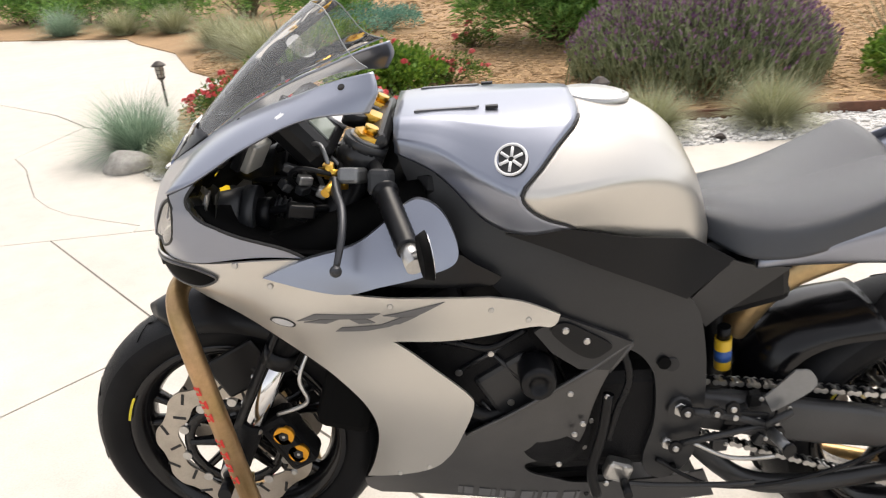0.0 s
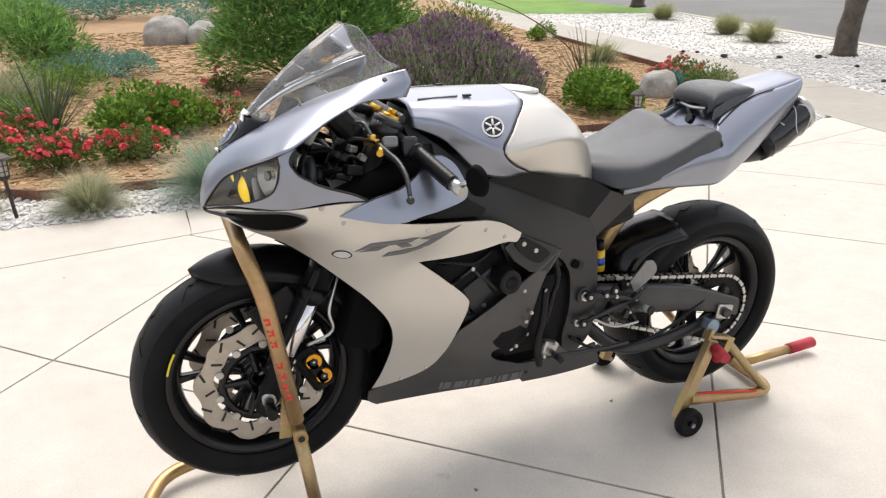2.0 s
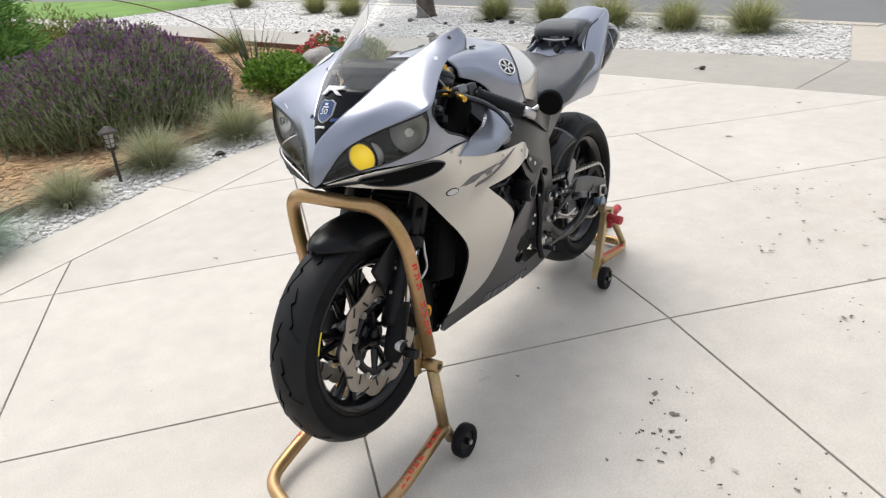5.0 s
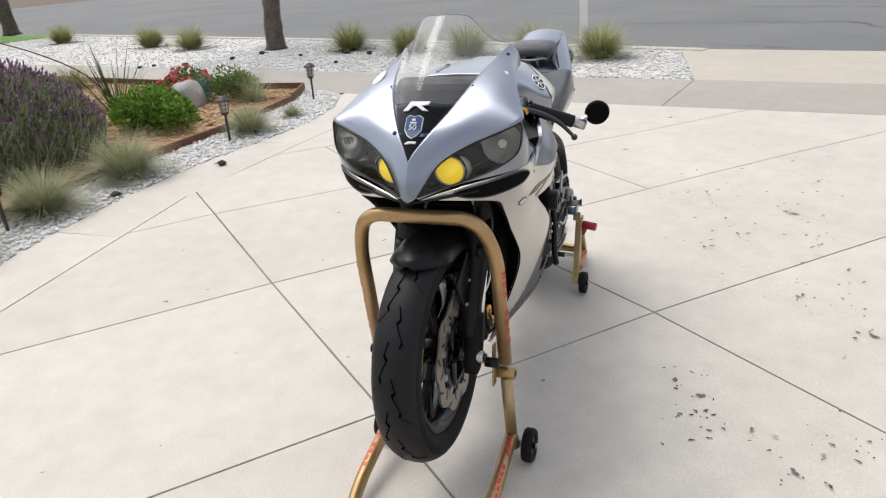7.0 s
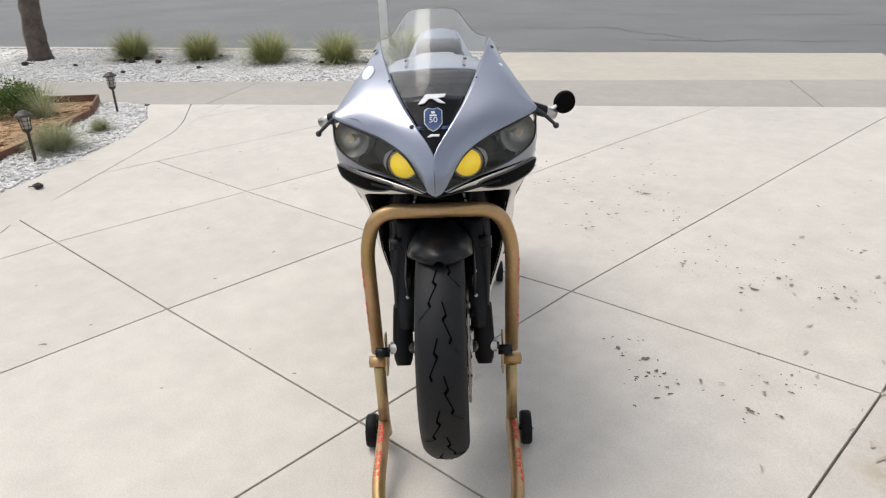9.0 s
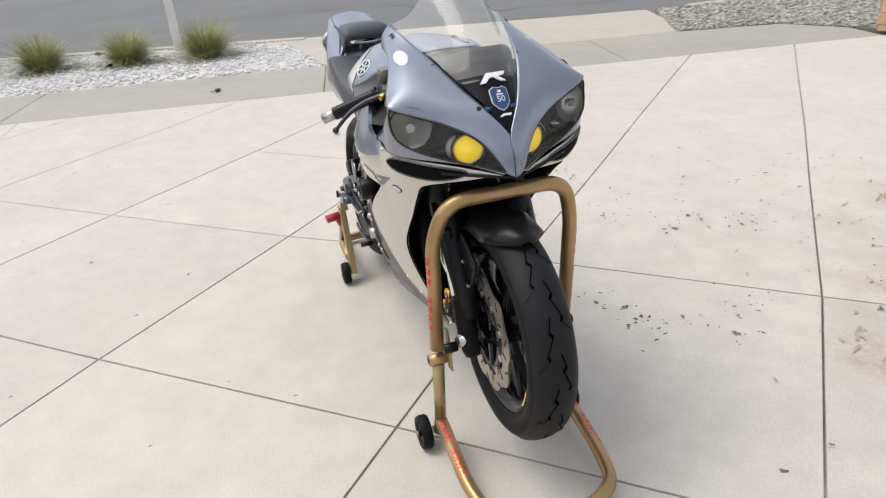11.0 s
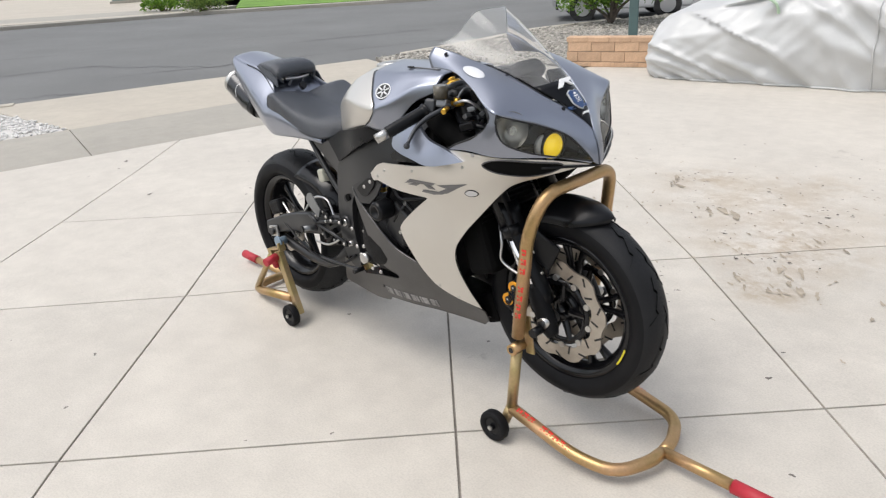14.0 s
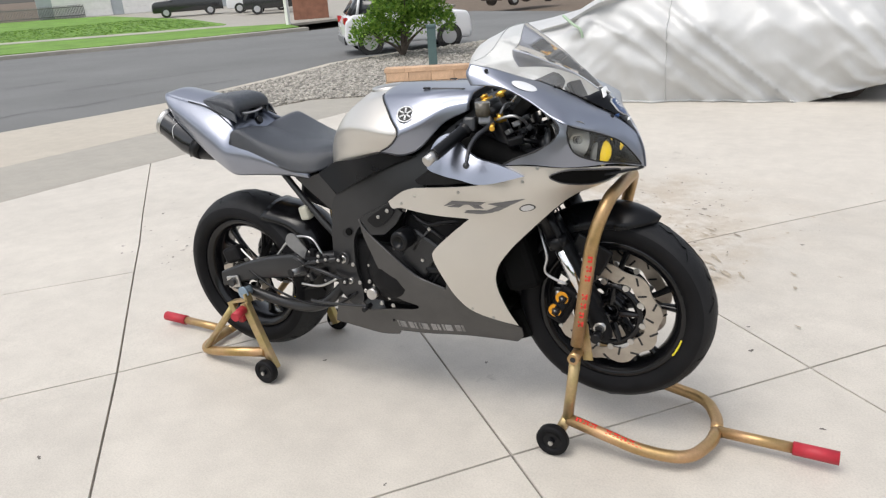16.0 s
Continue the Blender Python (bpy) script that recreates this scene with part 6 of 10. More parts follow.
def grid_bm(rows, thick=0.0, closed=False, mirror=False):
    """A smooth sheet through rows of points; thick gives it a back."""
    bm = bmesh.new()
    vs = [[bm.verts.new(p) for p in row] for row in rows]
    m = len(rows[0])
    for i in range(len(rows) - 1):
        for j in range(m if closed else m - 1):
            try:
                bm.faces.new((vs[i][j], vs[i][(j + 1) % m], vs[i + 1][(j + 1) % m], vs[i + 1][j])).smooth = True
            except ValueError:
                pass
    bmesh.ops.remove_doubles(bm, verts=bm.verts[:], dist=1e-5)
    bmesh.ops.recalc_face_normals(bm, faces=bm.faces[:])
    if thick:
        bmesh.ops.solidify(bm, geom=bm.faces[:], thickness=thick)
        for f in bm.faces:
            f.smooth = True
    return bm


def woven(rows, a=5, b=5):
    """A finer net through a net of control points, smooth both ways."""
    fine = [curve_through(r, b) for r in rows]
    cols = [curve_through([r[k] for r in fine], a) for k in range(len(fine[0]))]
    return [[c[i] for c in cols] for i in range(len(cols[0]))]


def mirrored(rows):
    return [[Vector((p[0], -p[1], p[2])) for p in r] for r in rows]


def revolve(bm, prof, centre, seg=72, axis_y=True):
    """Turns a closed profile of (radius, y) about the wheel's axle."""
    rings = []
    for k in range(seg):
        a = 2 * math.pi * k / seg
        rings.append([bm.verts.new((centre.x + r * math.cos(a), centre.y + y, centre.z + r * math.sin(a))) for r, y in prof])
    n = len(prof)
    for k in range(seg):
        p, q = rings[k], rings[(k + 1) % seg]
        for i in range(n):
            bm.faces.new((p[i], q[i], q[(i + 1) % n], p[(i + 1) % n])).smooth = True
    bmesh.ops.recalc_face_normals(bm, faces=bm.faces[:])
    return bm


def rod(name, a, b, r, mat, parent=None, label="", seg=16, r2=None):
    bm = bmesh.new()
    bm_cyl(bm, r, r if r2 is None else r2, a, b, seg)
    for f in bm.faces:
        f.smooth = len(f.verts) == 4
    return part(name, bm, mat, parent or bike, label)


def hose(name, pts, r, mat, parent=None, label="", seg=8, steps=6):
    bm = bmesh.new()
    bm_tube(bm, curve_through(pts, steps), r, seg)
    return part(name, bm, mat, parent or bike, label)


def block(name, size, place, mat, parent=None, label="", rot=(0, 0, 0), bevel=0.004):
    bm = bmesh.new()
    bm_box(bm, *size, pose(*place, *rot), bevel)
    return part(name, bm, mat, parent or bike, label)


screw_mes = {}


def screw(place, normal, r=0.0065, parent=None, mat=None):
    """A round-headed screw with a socket, on a surface."""
    mat = mat or STEEL
    if mat not in screw_mes:
        bm = bmesh.new()
        bm_cyl(bm, 1.0, 0.75, (0, 0, 0), (0, 0, 0.45), 14)
        bm_cyl(bm, 0.42, 0.42, (0, 0, 0.44), (0, 0, 0.47), 6)
        screw_me = bpy.data.meshes.new("screw")
        bm.to_mesh(screw_me)
        bm.free()
        screw_me.materials.append(mat)
        screw_mes[mat] = screw_me
    q = Vector(normal).to_track_quat("Z", "Y").to_matrix().to_4x4()
    return data_part("screw", screw_mes[mat], parent or bike, Matrix.Translation(place) @ q @ Matrix.Scale(r * 0.82, 4))


# ---------------------------------------------------------------- wheels
def tyre_profile(R, w, rim):
    """Outer carcass and inner bead of a sport tyre, as (radius, y) round a closed loop."""
    h = w / 2
    dep = 0.30 * w + 0.008
    outer = [(rim - 0.004, -h * 0.66), (rim + 0.010, -h * 0.80), (R - dep - 0.012, -h * 0.985), (R - dep, -h * 1.0)]
    for k in range(13):
        a = math.radians(-82 + 164 * k / 12)
        outer.append((R - dep + dep * math.cos(a) ** 0.95 if abs(a) < 1.43 else R - dep * 0.93, h * math.sin(a) / math.sin(math.radians(82))))
    outer += [(R - dep, h * 1.0), (R - dep - 0.012, h * 0.985), (rim + 0.010, h * 0.80), (rim - 0.004, h * 0.66)]
    return outer


def tread_grooves(c, R, w, n, seed, parent):
    """Thin zigzag sipes on the tread, one after another round the tyre."""
    g = random.Random(seed)
    bm = bmesh.new()
    h, dep = w / 2, 0.30 * w + 0.008

    def on(a, s):
        lat = math.radians(82) * s
        r = R - dep + dep * max(0.0, math.cos(lat)) ** 0.95 + 0.0009
        return Vector((c.x + r * math.cos(a), h * math.sin(lat) / math.sin(math.radians(82)), c.z + r * math.sin(a)))

    for k in range(n):
        for sgn in (-1, 1):
            a0 = 2 * math.pi * (k + (0.5 if sgn > 0 else 0)) / n
            path = [(a0, 0.07), (a0 + 0.11, 0.17), (a0 + 0.145, 0.08), (a0 + 0.29, 0.30), (a0 + 0.33, 0.24), (a0 + 0.42, 0.62)]
            fine = []
            for (a, s), (b, t) in zip(path, path[1:]):
                fine += [(a + (b - a) * q / 4, s + (t - s) * q / 4) for q in range(4)]
            fine.append(path[-1])
            vs = []
            for i, (a, s) in enumerate(fine):
                wd = 0.0029 * (1 - 0.6 * abs(i / len(fine) - 0.4))
                p = on(a, sgn * s)
                q = on(a + 0.004, sgn * s)
                d = Vector((0, 1, 0)) * wd + (q - p).normalized() * wd * 0.8 * sgn
                vs.append((bm.verts.new(p - d), bm.verts.new(p + d)))
            for (p, q), (r_, s_) in zip(vs, vs[1:]):
                bm.faces.new((p, q, s_, r_))
    bmesh.ops.recalc_face_normals(bm, faces=bm.faces[:])
    ob = part("tread_groove", bm, GROOVE, parent)
    ob["kind"] = "stuff"


def wheel(name, c, R, w, rim, rw, spokes, seed, label):
    hub = empty(name, (0, 0, 0))
    hub.parent = bike
    tagged(hub, label)
    bm = bmesh.new()
    revolve(bm, tyre_profile(R, w, rim), c, 96)
    ty = part("tyre", bm, RUBBER, hub)
    ty.data.materials.append(TREAD)
    for p in ty.data.polygons:
        ce = p.center
        if math.hypot(ce.x - c.x, ce.z - c.z) > R - 0.22 * w:
            p.material_index = 1
    tread_grooves(c, R, w, 11, seed, hub)
    bm = bmesh.new()
    h = rw / 2
    revolve(bm, [(rim + 0.004, -h), (rim + 0.006, -h + 0.006), (rim - 0.010, -h + 0.010), (rim - 0.022, -h + 0.026), (rim - 0.026, 0), (rim - 0.022, h - 0.026), (rim - 0.010, h - 0.010), (rim + 0.006, h - 0.006), (rim + 0.004, h),
                 (rim - 0.010, h - 0.004), (rim - 0.028, h - 0.022), (rim - 0.034, 0), (rim - 0.028, -h + 0.022), (rim - 0.010, -h + 0.004)], c, 72)
    part("rim", bm, GLOSSBLACK, hub)
    bm = bmesh.new()
    revolve(bm, [(0.018, -0.045), (0.040, -0.045), (0.046, -0.03), (0.046, 0.03), (0.040, 0.045), (0.018, 0.045)], c, 36)
    part("hub", bm, GLOSSBLACK, hub)
    for k in range(spokes):
        a = 2 * math.pi * k / spokes + 0.35 * seed
        for d in (-0.13, 0.13):
            pts = []
            for t in (0.0, 0.35, 0.7, 1.0):
                r = 0.040 + (rim - 0.065) * t
                ang = a + d * (0.25 + 1.15 * t)
                pts.append(Vector((c.x + r * math.cos(ang), 0, c.z + r * math.sin(ang))))
            bm = bmesh.new()
            rr = tube_rings(pts, [0.013, 0.0095, 0.0085, 0.012], 8)
            vs = [[bm.verts.new((v.x, v.y * 1.5, v.z)) for v in ring] for ring in rr]
            for p, q in zip(vs, vs[1:]):
                for i in range(8):
                    bm.faces.new((p[i], p[(i + 1) % 8], q[(i + 1) % 8], q[i])).smooth = True
            part("spoke", bm, GLOSSBLACK, hub)
    for s in (-1, 1):
        bm = bmesh.new()
        ra, rb, a0, n = rim + 0.001, rim + 0.007, 3.0 + 0.4 * s, 10
        q = [[bm.verts.new((c.x + r * math.cos(a0 + 0.030 * k), s * (h + 0.0035), c.z + r * math.sin(a0 + 0.030 * k))) for r in (ra - 0.001, rb - 0.002)] for k in range(n)]
        for x, y in zip(q, q[1:]):
            bm.faces.new((x[0], x[1], y[1], y[0]))
        part("rim_sticker", bm, YELLOWINK, hub, "small yellow rim sticker")
    return hub


front_wheel = wheel("front_wheel", FW, 0.300, 0.122, 0.218, 0.096, 5, 1, "black five-spoke front wheel with sport tyre")
rear_wheel = wheel("rear_wheel", RW, 0.313, 0.190, 0.218, 0.150, 5, 2, "black five-spoke rear wheel with wide tyre")


def disc(parent, c, y, r_out, r_in, waves, mat, thick=0.005, holes=10, name="brake_disc"):
    """A wavy brake disc with slots, and its carrier's bobbins."""
    bm = bmesh.new()
    n = waves * 12
    ring = {}
    for s in (-1, 1):
        for kind in ("o", "i"):
            vs = []
            for k in range(n):
                a = 2 * math.pi * k / n
                w = math.sin(waves * a)
                r = r_out + 0.006 * (abs(w) ** 0.6) * (1 if w > 0 else -1) if kind == "o" else r_in + 0.005 * math.sin(waves * a + 1.2)
                vs.append(bm.verts.new((c.x + r * math.cos(a), y + s * thick / 2, c.z + r * math.sin(a))))
            ring[s, kind] = vs
    for k in range(n):
        l = (k + 1) % n
        bm.faces.new((ring[1, "o"][k], ring[1, "o"][l], ring[1, "i"][l], ring[1, "i"][k]))
        bm.faces.new((ring[-1, "o"][l], ring[-1, "o"][k], ring[-1, "i"][k], ring[-1, "i"][l]))
        bm.faces.new((ring[1, "o"][l], ring[1, "o"][k], ring[-1, "o"][k], ring[-1, "o"][l]))
        bm.faces.new((ring[1, "i"][k], ring[1, "i"][l], ring[-1, "i"][l], ring[-1, "i"][k]))
    bmesh.ops.recalc_face_normals(bm, faces=bm.faces[:])
    d = part(name, bm, mat, parent, "silver wave brake disc")
    slot = bpy.data.meshes.new("slot")
    bm = bmesh.new()
    bm_box(bm, 0.026, 0.0012, 0.0062, None, 0.0005)
    bm.to_mesh(slot)
    bm.free()
    slot.materials.append(SEAM)
    for k in range(holes * 2):
        a = 2 * math.pi * k / (holes * 2)
        rr = (r_out + r_in) / 2 + 0.010 * (1 if k % 2 else -1)
        for s in (-1, 1):
            data_part("slot", slot, d, pose(c.x + rr * math.cos(a), y + s * (thick / 2 + 0.0003), c.z + rr * math.sin(a), 0, -math.degrees(a) + (50 if k % 2 else -25), 0))
    for k in range(holes):
        a = 2 * math.pi * k / holes + 0.2
        bm = bmesh.new()
        p = Vector((c.x + (r_in - 0.006) * math.cos(a), y, c.z + (r_in - 0.006) * math.sin(a)))
        bm_cyl(bm, 0.0095, 0.0095, p - Vector((0, 0.006, 0)), p + Vector((0, 0.006, 0)), 14)
        part("bobbin", bm, STEEL, d)
    bm = bmesh.new()
    rr = []
    for k in range(40):
        a = 2 * math.pi * k / 40
        rr.append([(r_in - 0.012 + 0.010 * math.cos(10 * a / 2 * 2), 0)])
    revolve(bm, [(r_in - 0.028, y - 0.004), (r_in - 0.008, y - 0.002), (r_in - 0.008, y + 0.002), (r_in - 0.028, y + 0.004)], c, 40)
    for k in range(5):
        a = 2 * math.pi * k / 5 + 0.5
        bm_cyl(bm, 0.012, 0.008, (c.x + 0.035 * math.cos(a), y * 0.85, c.z + 0.035 * math.sin(a)), (c.x + (r_in - 0.02) * math.cos(a), y, c.z + (r_in - 0.02) * math.sin(a)), 8)
    part("carrier", bm, GLOSSBLACK, d)
    return d


for s in (-1, 1):
    disc(front_wheel, FW, s * 0.066, 0.156, 0.112, 9, DISC)
disc(rear_wheel, RW, 0.088, 0.108, 0.078, 8, DISC, 0.004, 8)

# ---------------------------------------------------------------- fork, brakes, fender
RAKE = math.tan(radians(27))


def fork_at(z, y=0.105):
    return Vector((0.012 + (z - 0.43) * RAKE, y, z))


for s in (-1, 1):
    Y = 0.105 * s
    leg = empty("fork_leg", (0, 0, 0))
    leg.parent = bike
    rod("stanchion", fork_at(0.46, Y), fork_at(0.665, Y), 0.0215, CHROME, leg, "bright chrome stanchion", 28)
    rod("outer_tube", fork_at(0.655, Y), fork_at(1.025, Y), 0.0275, BLACK, leg, "", 28)
    rod("dust_seal", fork_at(0.640, Y), fork_at(0.668, Y), 0.030, BLACK, leg, "", 28)
    bm = bmesh.new()
    line = [fork_at(z, Y) for z in (0.375, 0.39, 0.42, 0.46, 0.505, 0.515)]
    bm_tube(bm, line, [0.018, 0.024, 0.027, 0.026, 0.024, 0.0225], 20)
    part("axle_casting", bm, CASTING, leg)
    rod("axle_end", (0.0, Y - 0.03 * s, 0.418), (0.0, Y + 0.032 * s, 0.418), 0.016, STEEL, leg, "steel axle end", 20)
    rod("axle_nut", (0.0, Y + 0.030 * s, 0.418), (0.0, Y + 0.038 * s, 0.418), 0.011, FRAMEBLACK, leg, "", 6)
    rod("stand_bobbin", (0.0, Y + 0.036 * s, 0.405), (0.0, Y + 0.072 * s, 0.405), 0.013, BLACK, leg, "black lifting bobbin", 20)
    for dx in (-0.022, 0.012):
        screw((0.004 + dx, Y + 0.0 * s, 0.380), (-0.8, 0, -0.6), 0.008, leg)
    # radial caliper behind the leg
    cal = empty("brake_caliper", (0, 0, 0))
    cal.parent = bike
    bm = bmesh.new()
    c0 = Vector((0.118, 0.088 * s, 0.462))
    m = Matrix.Translation(c0) @ Matrix.Rotation(radians(-27), 4, "Y")
    bm_box(bm, 0.062, 0.062, 0.128, m, 0.012)
    bm_box(bm, 0.040, 0.074, 0.096, m @ Matrix.Translation((0.006, 0.004 * s, 0)), 0.010)
    part("caliper_body", bm, CASTING, cal)
    for dz in (0.027, -0.022):
        p = m @ Vector((0.012, 0.030 * s, dz))
        rod("piston_cap", p, p + Vector((0, 0.011 * s, 0)), 0.0195, ORANGE, cal, "orange anodised piston cap", 24)
        rod("cap_socket", p + Vector((0, 0.0105 * s, 0)), p + Vector((0, 0.0122 * s, 0)), 0.010, SEAM, cal, "", 6)
        screw(p + Vector((0.0, 0.0105 * s, 0.0)), (0, s, 0), 0.005, cal)
    for dz in (0.058, -0.058):
        screw(m @ Vector((-0.026, 0.034 * s, dz)), (0, s, 0), 0.0085, cal)
    hose("brake_hose", [m @ Vector((0.02, 0.02 * s, 0.065)), (0.17, 0.115 * s, 0.56), (0.165, 0.12 * s, 0.62), (0.20, 0.09 * s, 0.70), (0.22, 0.06 * s, 0.80)], 0.0042, ALLOY, cal, "braided brake hose")
    tagged(cal, "black radial brake caliper with orange piston caps")
    # flat guard over the front of the leg
    rws = []
    for z in np.linspace(0.470, 0.735, 10):
        f = fork_at(z, 0)
        half = 0.030 + 0.010 * step01(0.50, 0.66, z)
        rws.append([Vector((f.x - 0.034 + 0.016 * u * u, (0.092 + half * u) * s, z)) for u in np.linspace(-1, 1, 7)])
    guard = part("fork_guard", grid_bm(rws, 0.003), BLACK, leg, "flat black fork guard")
    for z in (0.545, 0.600):
        screw((fork_at(z, 0).x - 0.034, 0.088 * s, z), (-0.9, 0, 0.4), 0.0065, leg)
    # fender stay
    hose("fender_stay", [(0.06, 0.078 * s, 0.62), (0.085, 0.09 * s, 0.60), (0.075, 0.098 * s, 0.56)], 0.008, BLACK)
    block("fender_bracket", (0.11, 0.010, 0.085), (0.045, 0.083 * s, 0.615), BLACK, None, "", (0, -27, 0), 0.006)
    screw((0.075, 0.09 * s, 0.60), (0, s, 0), 0.0075)

# fender: a hugging blade with a pointed nose
rows = []
for k in range(25):
    a = radians(117 - k * 5.1 + 0)
    t = k / 24
    a = radians(113.5 - 108 * t)
    nose = max(0.0, 1 - t / 0.16)
    w = 0.082 * (1 - 0.80 * nose ** 2)
    R = 0.334 - 0.008 * nose
    row = []
    for q in range(-6, 7):
        u = q / 6
        drop = 0.060 * abs(u) ** 2.4 * (1 - 0.7 * nose)
        r = R - drop
        row.append(Vector((FW.x + r * math.cos(a), w * u, FW.z + r * math.sin(a))))
    rows.append(row)
part("front_fender", grid_bm(rows, 0.003), BLACK, bike, "matt black front fender with a pointed nose")

# ---------------------------------------------------------------- nose: cowl, lamps, screen
IN = [(-0.082, 0, 0.852), (-0.076, 0, 0.895), (-0.057, 0, 0.942), (-0.010, 0.034, 0.990), (0.045, 0.062, 1.024), (0.105, 0.088, 1.060), (0.165, 0.106, 1.087), (0.225, 0.121, 1.107), (0.285, 0.134, 1.127), (0.345, 0.146, 1.140)]
MID = [(-0.080, 0.011, 0.857), (-0.069, 0.024, 0.896), (-0.043, 0.040, 0.943), (0.002, 0.085, 0.986), (0.043, 0.126, 1.016), (0.088, 0.160, 1.044), (0.146, 0.168, 1.070), (0.212, 0.162, 1.092), (0.275, 0.160, 1.108), (0.350, 0.163, 1.116)]
OUT = [(-0.077, 0.020, 0.864), (-0.0595, 0.037, 0.8955), (-0.029, 0.069, 0.9365), (0.0125, 0.126, 0.9665), (0.0375, 0.186, 0.9885), (0.058, 0.236, 1.009), (0.094, 0.232, 1.021), (0.165, 0.203, 1.058), (0.245, 0.180, 1.086), (0.335, 0.170, 1.088)]
net = woven([[Vector(a), Vector(b), Vector(c)] for a, b, c in zip(IN, MID, OUT)], 5, 6)
PADSILVER = surface("pale_pad", (0.66, 0.67, 0.69), 0.35, grain=0.05)


def pad_turn(s):
    """Axes of the blanking pad: along the cowl, across it and out of it."""
    z = Vector((-0.30, 0.33 * s, 0.9)).normalized()
    x = (Vector((1.0, -0.12 * s, 0.0)) - z * z.x * 1.0).normalized()
    x = (x - z * x.dot(z)).normalized()
    y = z.cross(x)
    return Matrix((x, y, z)).transposed().to_4x4()


cowl = part("upper_cowl", grid_bm([r[::-1] for r in mirrored(net)], -0.004), PAINT, bike, "blue-silver upper nose cowl")
bm = grid_bm(net, 0.004)
part("upper_cowl", bm, PAINT, bike, "blue-silver upper nose cowl")
for s in (-1, 1):
    for p, n in (((0.296, 0.151, 1.1235), (0, 0.6, 0.8)), ((0.132, 0.105, 1.0755), (-0.5, 0.5, 0.8)), ((-0.001, 0.050, 0.994), (-0.7, 0.35, 0.65))):
        screw((p[0], p[1] * s, p[2]), (n[0], n[1] * s, n[2]), 0.0075 if p[0] != 0.132 else 0.0045, None, GLOSSBLACK)
    # blanking pad where the stock mirror sat
    bm = bmesh.new()
    bmesh.ops.create_uvsphere(bm, u_segments=24, v_segments=10, radius=1.0, matrix=Matrix.Translation((0.190, 0.162 * s, 1.0868)) @ pad_turn(s) @ Matrix.Diagonal((0.034, 0.017, 0.0028, 1)))
    for f in bm.faces:
        f.smooth = True
    part("mirror_blanking_pad", bm, PADSILVER, bike, "pale oval blanking pad")

COWLW = Field([(0.058, 1.008, 0.237), (0.092, 1.02, 0.233), (0.078, 0.996, 0.238), (0.057, 0.965, 0.241), (0.045, 0.940, 0.230), (0.009, 0.909, 0.178), (-0.029, 0.886, 0.105), (-0.074, 0.864, 0.026), (0.136, 0.94, 0.236), (0.196, 0.915, 0.232), (0.225, 0.895, 0.232), (0.07, 0.888, 0.232), (-0.010, 0.872, 0.150), (0.03, 0.88, 0.20), (0.13, 0.905, 0.238)], 1e-5)
sides("cowl_side", outline([(0.058, 1.0075, 1), (0.093, 1.0205, 1), (0.080, 1.000), (0.082, 0.982), (0.098, 0.962), (0.140, 0.938), (0.196, 0.914), (0.228, 0.8955, 1), (0.15, 0.9035), (0.07, 0.9015), (-0.005, 0.8925), (-0.045, 0.876), (-0.074, 0.860, 1), (-0.076, 0.865, 1), (-0.0305, 0.8845), (0.008, 0.9075), (0.0445, 0.9395), (0.0565, 0.968), (0.059, 0.990)]), COWLW, PAINT, None, "blue-silver cowl flank below the headlight")

TOP = [(-0.0765, 0.021, 0.8655), (-0.059, 0.0385, 0.895), (-0.0285, 0.071, 0.9355), (0.013, 0.128, 0.965), (0.038, 0.187, 0.987), (0.0575, 0.2355, 1.0065)]
BOT = [(-0.0760, 0.023, 0.8650), (-0.0510, 0.064, 0.8765), (-0.0280, 0.105, 0.8865), (0.0090, 0.178, 0.9090), (0.0450, 0.229, 0.9400), (0.0590, 0.2385, 0.9900)]
MIDL = [tuple((a + b) / 2 for a, b in zip(p, q)) for p, q in zip(TOP, BOT)]
MIDL = [(x - 0.004 * k, y + 0.002 * k, z) for (x, y, z), k in zip(MIDL, (0, 0.7, 1, 1, 0.8, 0.2))]
lens = woven([[Vector(a), Vector(b), Vector(c)] for a, b, c in zip(TOP, MIDL, BOT)], 5, 6)
